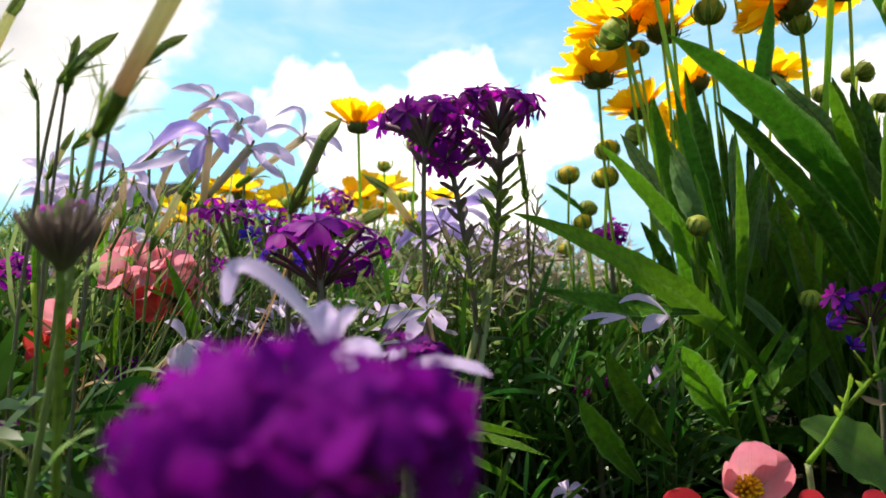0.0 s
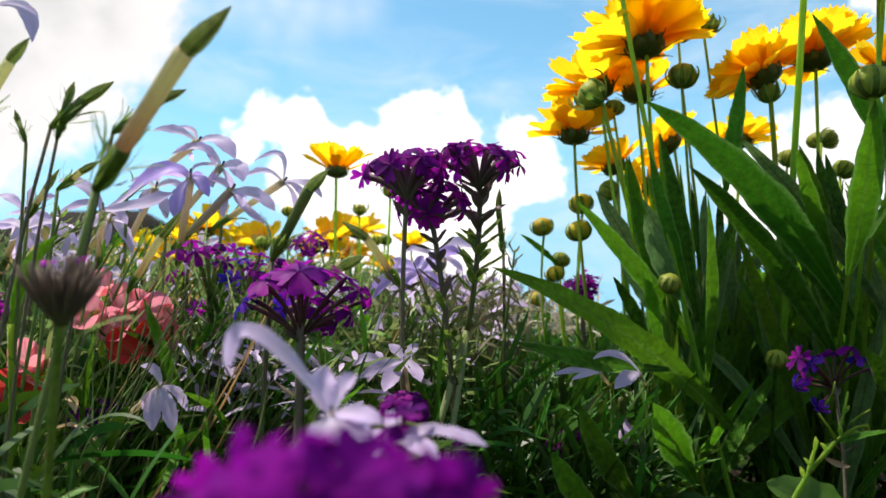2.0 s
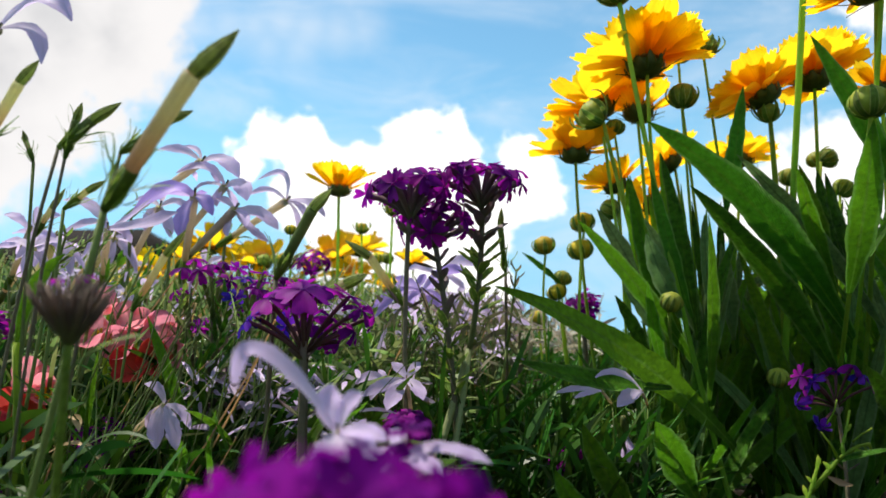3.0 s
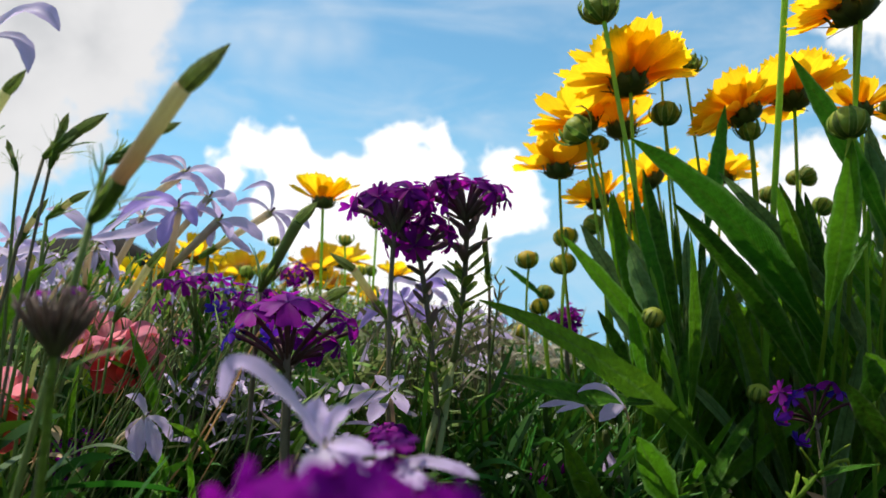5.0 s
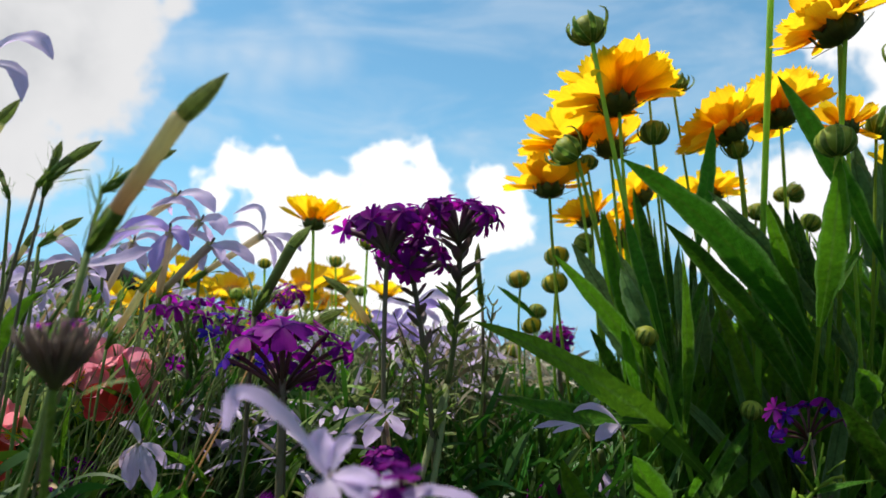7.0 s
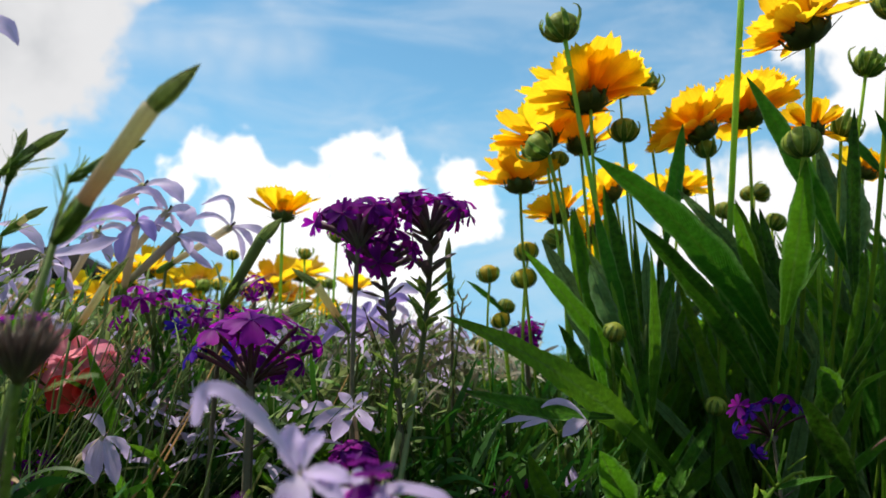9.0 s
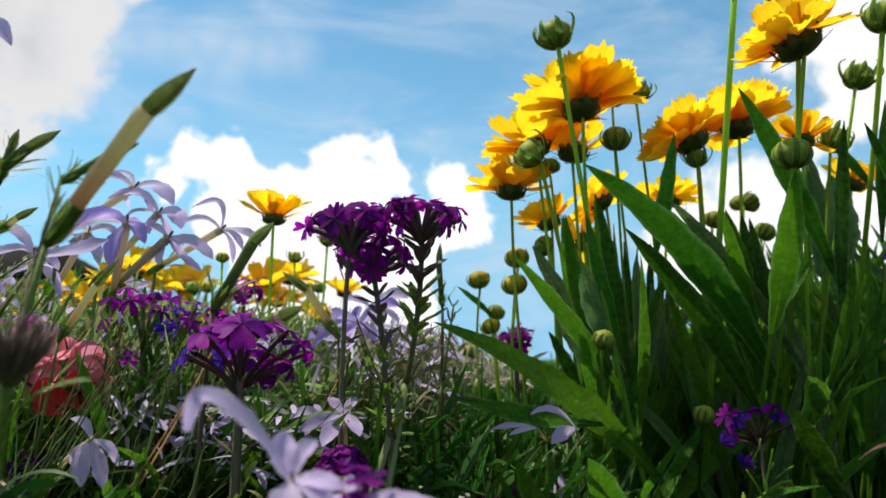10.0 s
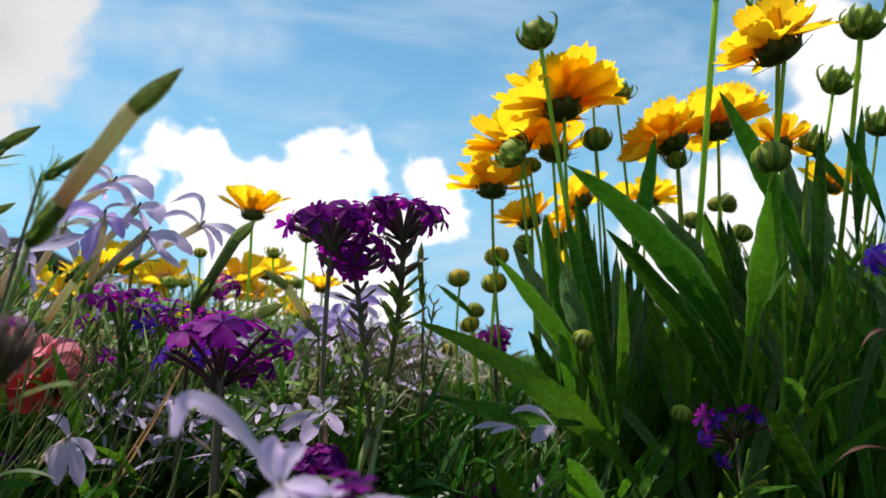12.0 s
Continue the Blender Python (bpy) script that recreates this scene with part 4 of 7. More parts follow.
clump_bud((0.2313, 0.4935, 0.2136), (0.5, 0, 0.8), 0.0060, 0.07, 0.06, (0, 0, 0), 0, 2)
clump_bud((0.0628, 0.541, 0.1546), (-0.3, 0, 1), 0.0062, -0.06, 0.09, (-0.004, 0, 0), 1, 4)
clump_bud((0.069, 0.5599, 0.1648), (0.2, 0, 1), 0.0058, -0.06, 0.11, (-0.004, 0, 0), 0, 8)
clump_bud((0.0557, 0.6035, 0.1384), (0, 0, 1), 0.0062, -0.08, 0.14, (0, 0, 0), 0, 3)
clump_bud((0.2317, 0.3843, 0.2763), (0.3, 0, 0.9), 0.0072, 0.075, 0.034, (0, 0, 0), 2, 2)
clump_bud((0.2266, 0.3521, 0.2939), (0.2, 0, 1), 0.0084, 0.10, 0.046, (0.004, 0, 0), 2, 5, 0.0014)
clump_bud((0.2308, 0.408, 0.2496), (0.4, 0, 0.9), 0.0074, 0.07, 0.0, (0, 0, 0), 2, 8)
clump_bud((0.1895, 0.3639, 0.3078), (-0.2, 0, 1), 0.0090, 0.065, 0.042, (0.006, 0, 0), 2, 11, 0.0013)
clump_bud((0.1695, 0.3833, 0.3288), (0.1, 0, 1), 0.0080, 0.025, 0.038, (0.0, 0, 0), 1, 2, 0.0018)
clump_bud((0.1617, 0.4263, 0.1047), (0.1, -0.3, 0.9), 0.0054, 0.02, 0.03, (0, 0, 0), 0, 5, skin=M_LEAF)
clump_bud((0.2791, 0.4216, 0.2664), (0.2, 0, 1), 0.0076, 0.11, 0.03, (0, 0, 0), 2, 8)


# leaves: tip, foot, width, bend, skin
def clump_leaf(foot, tip, width, bend=(0, 0, 0), grey=False, face=(0.2, -1, 0.35), **more):
    leaf(clump, foot, tip, width, bend, M_LEAF_GREY if grey else M_LEAF, face=face, rows=34, teeth=0.035, **more)


# the long leaves that stand out: foot, tip, width, bend, skin
# the big leaf in the sun takes the copy coloured as lit
leaf(clump, (0.1366, 0.4204, 0.0703), (0.0155, 0.3604, 0.1486), 0.0168, (0.004, 0, 0.008), M_LEAF_SUNLIT, face=(-0.4, -0.75, 0.6), fold=0.12, rows=40, teeth=0.05)
clump_leaf((0.0998, 0.395, 0.1018), (0.0233, 0.366, 0.1164), 0.01105, (0.0, 0, -0.0026), face=(0.1, -0.75, 0.65), fold=0.2)
clump_leaf((0.1977, 0.42, 0.1238), (0.0821, 0.352, 0.2195), 0.01818, (0.0043, 0, 0.0091), face=(0.5, 0.75, 0.45))
clump_leaf((0.1884, 0.415, 0.1015), (0.1007, 0.355, 0.1914), 0.01333, (0.0027, 0, 0.0043), face=(0.5, 0.75, 0.45))
clump_leaf((0.2125, 0.42, 0.1295), (0.1365, 0.4, 0.2147), 0.00965, (0.0011, 0, 0.004), True, face=(0.3, 0.8, 0.4))
clump_leaf((0.2216, 0.395, 0.1705), (0.1601, 0.365, 0.2617), 0.01105, (0.0011, 0, 0.0037), face=(0.5, 0.75, 0.45))
clump_leaf((0.1378, 0.425, 0.1885), (0.1439, 0.408, 0.2513), 0.00865, (0.0006, 0, -0.0), face=(-0.5, -0.8, 0))
leaf(clump, (0.1794, 0.383, 0.1453), (0.1791, 0.351, 0.2185), 0.01322, (0.0015, 0, -0.0), M_LEAF_HALF_LIT, face=(-0.3, -1, 0.1), rows=34, teeth=0.035)
leaf(clump, (0.1903, 0.42, 0.1468), (0.1611, 0.39, 0.2064), 0.00841, (-0.0011, 0, -0.0), M_LEAF_HALF_LIT, face=(-0.4, -0.8, 0.2), rows=34, teeth=0.035)
clump_leaf((0.2044, 0.43, 0.1591), (0.1878, 0.42, 0.2087), 0.00765, (0.0, 0, -0.0), face=(-0.2, 0.9, 0.2))
clump_leaf((0.1857, 0.385, 0.156), (0.1932, 0.376, 0.2117), 0.0029, (0.0047, 0, -0.0), True, face=(-0.8, -0.6, 0))
clump_leaf((0.2266, 0.426, 0.1886), (0.2227, 0.42, 0.2456), 0.01523, (0.0, 0, -0.0), True, face=(0.2, -1, 0.35))
leaf(clump, (0.1259, 0.443, 0.1085), (0.06, 0.417, 0.1856), 0.01012, (0.0018, 0, 0.0018), M_LEAF_HALF_LIT, face=(-0.4, -0.8, 0.4), rows=34, teeth=0.035)
clump_leaf((0.1096, 0.473, 0.1424), (0.0799, 0.476, 0.1995), 0.01052, (0.002, 0, -0.0007), True, face=(-0.4, -1, 0.1))
leaf(clump, (0.1112, 0.443, 0.1235), (0.0909, 0.434, 0.2113), 0.00911, (-0.0018, 0, -0.0), M_LEAF_HALF_LIT, face=(-0.3, -1, 0), rows=34, teeth=0.035)
clump_leaf((0.121, 0.433, 0.1354), (0.0994, 0.423, 0.2116), 0.00771, (-0.0012, 0, -0.0), face=(0.3, 0.9, 0.1))
clump_leaf((0.1242, 0.435, 0.1236), (0.1055, 0.425, 0.2212), 0.00804, (0.0018, 0, -0.0), face=(-0.3, -1, 0))
clump_leaf((0.1272, 0.455, 0.1357), (0.0988, 0.45, 0.1935), 0.00815, (0.0013, 0, 0.0006), True, face=(0, 1, 0.1))
clump_leaf((0.1318, 0.446, 0.1204), (0.1028, 0.447, 0.1796), 0.01361, (0.0012, 0, 0.0012), True, face=(-0.2, -1, 0))
clump_leaf((0.1136, 0.465, 0.1231), (0.0904, 0.46, 0.1547), 0.00961, (0.0, 0, 0.0013), True, face=(0.2, -1, 0.35))
clump_leaf((0.1064, 0.463, 0.1106), (0.0867, 0.463, 0.1485), 0.00834, (0.0, 0, 0.001), face=(0.2, -1, 0.35))
leaf(clump, (0.109, 0.437, 0.0999), (0.0954, 0.42, 0.154), 0.00772, (-0.0018, 0, -0.0), M_LEAF_HALF_LIT, face=(0.4, -1, 0), rows=34, teeth=0.035)
leaf(clump, (0.1222, 0.418, 0.0845), (0.1204, 0.396, 0.1845), 0.00846, (0.0023, 0, -0.0), M_LEAF_HALF_LIT, face=(0.6, -1, 0), rows=34, teeth=0.035)
clump_leaf((0.1456, 0.444, 0.1235), (0.139, 0.438, 0.1749), 0.01099, (0.0, 0, -0.0), True, face=(0.2, -1, 0.35))
clump_leaf((0.1271, 0.44, 0.1235), (0.1188, 0.43, 0.1831), 0.00663, (-0.0012, 0, -0.0), face=(-0.5, -0.8, 0))
clump_leaf((0.1248, 0.445, 0.1478), (0.116, 0.44, 0.203), 0.00613, (-0.0009, 0, -0.0), face=(-0.5, -0.8, 0))
leaf(clump, (0.0822, 0.375, 0.0404), (0.0533, 0.365, 0.0888), 0.01076, (-0.0036, 0, 0.001), M_LEAF_HALF_LIT, face=(-0.3, -1, 0.3), rows=30, teeth=0.03)
leaf(clump, (0.1062, 0.38, 0.0522), (0.0849, 0.365, 0.0894), 0.01486, (-0.0015, 0, 0.002), M_LEAF_HALF_LIT, face=(-0.2, -1, 0.4), rows=30, teeth=0.03)
leaf(clump, (0.0646, 0.36, 0.033), (0.0394, 0.35, 0.0711), 0.01047, (-0.0026, 0, 0.0015), M_LEAF_HALF_LIT, face=(-0.3, -1, 0.4), rows=30, teeth=0.03)
clump_leaf((0.1992, 0.363, 0.0666), (0.1645, 0.34, 0.1144), 0.0112, (0.0015, 0, 0.0019), face=(-0.6, -0.8, 0.2))
leaf(clump, (0.144, 0.336, 0.0753), (0.1687, 0.322, 0.0839), 0.00319, (0.0, 0, 0.0009), M_LEAF, face=(0, -0.6, 0.8), rows=34, teeth=0.035)
clump_leaf((0.1914, 0.369, 0.1046), (0.1815, 0.357, 0.1247), 0.01508, (0.0, 0, -0.0), face=(-0.2, -1, 0.2), twist=0.6)
clump_leaf((0.217, 0.386, 0.152), (0.212, 0.366, 0.2474), 0.00937, (-0.0016, 0, -0.0), face=(0.2, -1, 0))
clump_leaf((0.2469, 0.4, 0.2206), (0.2263, 0.41, 0.253), 0.00505, (0.0, 0, 0.0011), face=(0.3, 0.8, 0.3))
clump_leaf((0.2457, 0.372, 0.201), (0.2123, 0.35, 0.2414), 0.0055, (0.0, 0, 0.0015), face=(0.5, 0.75, 0.45))
clump_leaf((0.2396, 0.386, 0.1918), (0.2331, 0.366, 0.258), 0.00885, (-0.001, 0, -0.0), face=(0.2, -1, 0))
clump_leaf((0.2284, 0.426, 0.1784), (0.2214, 0.42, 0.2366), 0.01582, (0.0012, 0, -0.0), True, face=(0.2, -1, 0.35))
clump_leaf((0.2408, 0.425, 0.1816), (0.2386, 0.428, 0.2357), 0.0189, (0.0018, 0, -0.0), True, face=(-0.2, -1, 0.1))
leaf(clump, (0.182, 0.385, 0.1515), (0.1998, 0.376, 0.184), 0.00422, (0.0005, 0, 0.0011), M_LEAF_HALF_LIT, face=(-0.5, -0.8, 0.3), rows=34, teeth=0.035)
clump_leaf((0.2016, 0.377, 0.1141), (0.2248, 0.356, 0.1664), 0.00863, (0.001, 0, 0.0025), face=(0.5, -0.8, 0.3))
clump_leaf((0.1937, 0.368, 0.1094), (0.2153, 0.34, 0.1428), 0.00686, (0.001, 0, 0.0025), face=(0.4, -0.5, 0.8))
clump_leaf((0.1969, 0.359, 0.112), (0.2084, 0.334, 0.1271), 0.00816, (0.0, 0, 0.0019), face=(0.2, -0.5, 0.8))
leaf(clump, (0.197, 0.369, 0.1093), (0.1843, 0.36, 0.1262), 0.01161, (0.0, 0, -0.0), M_LEAF_HALF_LIT, face=(-0.2, -1, 0.2), rows=34, teeth=0.035)
leaf(clump, (0.2034, 0.38, 0.1166), (0.2153, 0.37, 0.1782), 0.00571, (0.0016, 0, -0.0), M_LEAF_HALF_LIT, face=(-0.4, -1, 0), rows=34, teeth=0.035)
clump_leaf((0.0676, 0.54, 0.1572), (0.0405, 0.54, 0.1804), 0.00449, (0.0, 0, 0.0011), face=(0.2, 0.8, 0.5))
leaf(clump, (0.1278, 0.47, 0.1157), (0.1058, 0.458, 0.2085), 0.00456, (-0.002, 0, -0.0), M_LEAF_SUNLIT, face=(-0.4, -0.9, 0.2), rows=24, teeth=0.07)
leaf(clump, (0.1358, 0.475, 0.1123), (0.1172, 0.463, 0.2189), 0.00526, (-0.002, 0, -0.0), M_LEAF, face=(0.3, 0.9, 0.2), rows=24, teeth=0.07)
leaf(clump, (0.1356, 0.465, 0.1159), (0.123, 0.453, 0.21), 0.00419, (-0.0019, 0, -0.0), M_LEAF_HALF_LIT, face=(-0.4, -0.9, 0.2), rows=24, teeth=0.07)
leaf(clump, (0.1438, 0.46, 0.113), (0.1272, 0.448, 0.1989), 0.0051, (-0.0019, 0, -0.0), M_LEAF, face=(0.3, 0.9, 0.2), rows=24, teeth=0.07)
leaf(clump, (0.1437, 0.47, 0.1158), (0.1381, 0.458, 0.1979), 0.00456, (-0.002, 0, -0.0), M_LEAF_SUNLIT, face=(-0.4, -0.9, 0.2), rows=24, teeth=0.07)
leaf(clump, (0.1537, 0.475, 0.1156), (0.1477, 0.463, 0.2007), 0.00559, (-0.002, 0, -0.0), M_LEAF, face=(0.3, 0.9, 0.2), rows=24, teeth=0.07)
leaf(clump, (0.1597, 0.48, 0.1122), (0.156, 0.468, 0.1942), 0.00532, (-0.002, 0, -0.0), M_LEAF_HALF_LIT, face=(-0.4, -0.9, 0.2), rows=24, teeth=0.07)
leaf(clump, (0.1228, 0.455, 0.1069), (0.0963, 0.443, 0.1901), 0.0041, (-0.0019, 0, -0.0), M_LEAF, face=(0.3, 0.9, 0.2), rows=24, teeth=0.07)
leaf(clump, (0.1607, 0.485, 0.1119), (0.1637, 0.473, 0.1888), 0.0047, (-0.002, 0, -0.0), M_LEAF_GREY, face=(-0.4, -0.9, 0.2), rows=24, teeth=0.07)
leaf(clump, (0.1932, 0.425, 0.1588), (0.1719, 0.413, 0.2118), 0.00883, (-0.0012, 0, 0.0009), M_LEAF_HALF_LIT, face=(-0.3, -1, 0.1), rows=28, teeth=0.035)
leaf(clump, (0.2009, 0.43, 0.1591), (0.1829, 0.418, 0.2098), 0.00893, (-0.0012, 0, 0.0009), M_LEAF, face=(-0.3, 0.9, 0.2), rows=28, teeth=0.035)
leaf(clump, (0.1181, 0.44, 0.1537), (0.1057, 0.428, 0.2224), 0.0064, (-0.0012, 0, 0.0009), M_LEAF_SUNLIT, face=(0.4, -1, 0), rows=28, teeth=0.035)
leaf(clump, (0.1021, 0.445, 0.1478), (0.0895, 0.433, 0.2111), 0.00801, (-0.0012, 0, 0.0009), M_LEAF_SUNLIT, face=(-0.4, -1, 0.1), rows=28, teeth=0.035)
leaf(clump, (0.1143, 0.43, 0.1354), (0.095, 0.418, 0.1781), 0.01072, (-0.0012, 0, 0.0009), M_LEAF_GREY, face=(-0.2, -1, 0), rows=28, teeth=0.035)
leaf(clump, (0.1324, 0.435, 0.1355), (0.1265, 0.423, 0.1882), 0.00783, (-0.0012, 0, 0.0009), M_LEAF_GREY, face=(0.2, -1, 0), rows=28, teeth=0.035)
leaf(clump, (0.1703, 0.45, 0.1604), (0.1596, 0.438, 0.2277), 0.00249, (-0.0012, 0, 0.0009), M_LEAF_GREY, face=(0.8, -0.5, 0), rows=28, teeth=0.035)
leaf(clump, (0.1764, 0.43, 0.1354), (0.1639, 0.418, 0.1875), 0.00834, (-0.0012, 0, 0.0009), M_LEAF, face=(-0.3, 0.9, 0.2), rows=28, teeth=0.035)
# the inner leaves of the clump: tufts whose leaves fan out and arch over
# copies coloured as lit, mixed in at random to brighten the inner leaves
SKINS = (M_LEAF, M_LEAF_HALF_LIT, M_LEAF_HALF_LIT, M_LEAF_SUNLIT, M_LEAF_GREY)
for k in range(620):
    tuft = k % 14
    heart = FOOT + Vector((-0.035 + 0.021 * tuft, 0.03 + 0.05 * (tuft * 5 % 4), 0))
    swing = rng.gauss(0, 0.42)
    dip = rng.gauss(0.05, 0.25)
    long = rng.uniform(0.09, 0.165) + 0.25 * (heart.y - FOOT.y) + (0.035 if heart.x > FOOT.x + 0.10 else 0.0)
    long += 0.05 if heart.x > FOOT.x + 0.055 else 0.0
    foot = heart + Vector((rng.uniform(-0.022, 0.022), rng.uniform(-0.02, 0.02), rng.uniform(0.0, 0.045)))
    tip = foot + Vector((math.sin(swing), math.sin(dip), math.cos(swing) * math.cos(dip))) * long
    if min(foot.x / foot.y, tip.x / tip.y) < 0.215 or tip.y < FOOT.y - 0.035:
        continue
    top_here = 0.180 + 0.038 * max(0.0, min(1.0, (tip.x / tip.y - 0.38) / 0.10)) + rng.uniform(-0.03, 0.012)
    if tip.z > top_here:
        tip = foot.lerp(tip, max(0.3, (top_here - foot.z) / (tip.z - foot.z)))
    leaf(clump, foot, tip, rng.uniform(0.0050, 0.0105), Vector((-math.sin(swing) * 0.4, -0.1, 0.5)) * long * rng.uniform(0.0, 0.22), rng.choice(SKINS), face=(rng.uniform(-0.9, 0.9), -1, rng.uniform(0, 0.7)), rows=10, twist=rng.uniform(-0.7, 0.7), fold=rng.uniform(0.15, 0.45))

# ---- golden flowers further back ----
golden_flower((-0.0893, 0.5918, 0.2332), (-0.0953, 0.6154, 0), (0.05, 0.05, 1), 0.050, lift=36, spread=12, count=9, seed=21, cup=0.16)
golden_flower((-0.128, 0.7973, 0.2006), (-0.1357, 0.8139, 0), (-0.1, -0.4, 1), 0.064, lift=20, spread=15, seed=22)
golden_flower((-0.1084, 0.8561, 0.2147), (-0.1066, 0.8536, 0), (0.1, -0.3, 1), 0.061, lift=20, spread=15, seed=23)
golden_flower((-0.1499, 0.8183, 0.1939), (-0.1565, 0.8337, 0), (-0.2, -0.3, 1), 0.056, lift=20, spread=15, seed=24)
golden_flower((-0.1243, 0.8789, 0.1925), (-0.124, 0.8933, 0), (0.1, -0.3, 1), 0.056, lift=20, spread=15, seed=25)
golden_flower((-0.2488, 0.7959, 0.2126), (-0.2515, 0.794, 0), (0.1, -0.3, 1), 0.064, lift=20, spread=15, seed=26)
golden_flower((-0.2849, 0.8472, 0.205), (-0.2883, 0.8536, 0), (-0.1, -0.3, 1), 0.059, lift=20, spread=15, seed=27)
golden_flower((-0.2238, 0.8974, 0.2063), (-0.2238, 0.8933, 0), (0.1, -0.4, 1), 0.072, lift=20, spread=15, seed=28)
golden_flower((-0.2625, 0.9467, 0.2151), (-0.2625, 0.9429, 0), (0.1, -0.4, 1), 0.059, lift=20, spread=15, seed=29)
golden_flower((-0.0542, 0.8978, 0.2032), (-0.0524, 0.8933, 0), (0.1, -0.2, 1), 0.046, lift=30, spread=15, seed=30)
golden_flower((-0.3085, 0.751, 0.1678), (-0.3085, 0.7444, 0), (-0.1, -0.4, 1), 0.051, lift=20, spread=15, seed=31)
golden_flower((-0.3291, 0.8483, 0.1962), (-0.3291, 0.8437, 0), (0.2, -0.4, 1), 0.059, lift=20, spread=15, seed=32)
golden_flower((-0.1848, 0.8518, 0.167), (-0.1848, 0.8437, 0), (-0.1, -0.5, 1), 0.046, lift=20, spread=15, seed=33)
golden_flower((-0.2249, 0.7045, 0.1364), (-0.2249, 0.6948, 0), (-0.1, -0.5, 1), 0.028, lift=20, spread=15, layers=1, seed=34)
golden_flower((-0.0882, 0.9513, 0.1779), (-0.0882, 0.9429, 0), (0.1, -0.3, 1), 0.051, lift=25, spread=15, seed=35)
golden_flower((-0.2985, 0.72, 0.1697), (-0.2961, 0.73, -0.007), (-0.1, -0.3, 1), 0.046, lift=25, spread=15, seed=36)
golden_flower((-0.2787, 0.76, 0.1814), (-0.2735, 0.77, -0.0146), (0.1, -0.4, 1), 0.044, lift=25, spread=15, seed=37)
golden_bud((-0.0817, 0.6648, 0.2135), (-0.081, 0.6749, 0), (0.05, 0, 1), 0.0052, kind=2, seed=0)
golden_bud((-0.1297, 0.6152, 0.2068), (-0.1326, 0.6253, 0), (0.0, -0.1, 1), 0.0046, kind=0, seed=1)
golden_bud((-0.1706, 0.6978, 0.1908), (-0.1716, 0.6948, 0), (0.0, -0.1, 1), 0.0056, kind=2, seed=2)
golden_bud((-0.1626, 0.7177, 0.1925), (-0.1606, 0.7146, 0), (0.1, -0.1, 1), 0.0056, kind=2, seed=0)
golden_bud((-0.0758, 0.7176, 0.1935), (-0.0758, 0.7146, 0), (0.1, -0.1, 1), 0.0062, kind=0, seed=1)
golden_bud((-0.0676, 0.7375, 0.1953), (-0.0661, 0.7345, 0), (0.2, -0.1, 1), 0.0056, kind=0, seed=2)
golden_bud((-0.0515, 0.6135, 0.2209), (-0.0638, 0.6352, 0), (0.1, 0, 1), 0.0058, kind=2, seed=0)

# ---- verbena ----
verbena((-0.0229, 0.377, 0.1851), (-0.0192, 0.3821, 0), (-0.10, 0.0, 1), 0.0225, (-0.004, 0, 0), spikes=4, count=17, size=0.0142, reach=66, seed=1, thick=0.0011, squash=0.78)
verbena((-0.012, 0.392, 0.1729), (-0.0025, 0.397, 0), (-0.12, -0.15, 1), 0.0195, (0.005, 0, 0), spikes=13, span=24, spike_len=0.0125, count=14, size=0.0138, reach=76, seed=2, thick=0.0013)
verbena((0.0108, 0.386, 0.1919), (0.0044, 0.4042, 0.1199), (0.10, 0.0, 1), 0.0215, (0.002, 0, 0.0), spikes=15, spike_len=0.0145, count=16, size=0.0140, reach=66, seed=3, thick=0.0013, squash=0.74, label="violet verbena head on a tall stem with spiky bracts", root=(-0.0329, 0.3573, 0))
verbena((-0.0634, 0.335, 0.1251), (-0.0650, 0.3350, 0), (0.0, -0.1, 1), 0.0235, (0, 0, 0), spikes=4, size=0.0175, seed=4, bright=True, cups=M_STEM_RED, label="broad magenta-violet verbena head on branching reddish stalks", thick=0.0015, ends=((-0.0655, 0.34, 0.1445), (-0.0614, 0.322, 0.1438), (-0.0704, 0.335, 0.1443), (-0.057, 0.335, 0.1452), (-0.0765, 0.328, 0.1404), (-0.0651, 0.35, 0.1469)))
verbena((-0.0634, 0.34, 0.1231), (-0.0640, 0.3420, 0), (0.3, -0.1, 1), 0.0220, (0, 0, 0), size=0.0122, seed=5, cups=M_STEM_RED, kinds=FLORET + FLORET_BRIGHT[:2], label="violet verbena florets on side stalks of a broad head", thick=0.0011, ends=((-0.0453, 0.335, 0.1425), (-0.04, 0.33, 0.1368), (-0.0442, 0.335, 0.1287), (-0.0371, 0.345, 0.1348), (-0.0591, 0.36, 0.1266), (-0.0653, 0.362, 0.1345), (-0.0739, 0.358, 0.134), (-0.0552, 0.352, 0.1334), (-0.0524, 0.35, 0.1248)))
verbena((-0.064, 0.336, 0.1218), (-0.0660, 0.3360, 0), (-0.4, -0.1, 1), 0.0220, (0, 0, 0), size=0.0120, seed=35, cups=M_STEM_RED, kinds=FLORET_BLUE, label="blue-violet verbena florets on a low side stalk", thick=0.0011, ends=((-0.0832, 0.325, 0.1327), (-0.0818, 0.33, 0.135), (-0.0732, 0.35, 0.1306)))
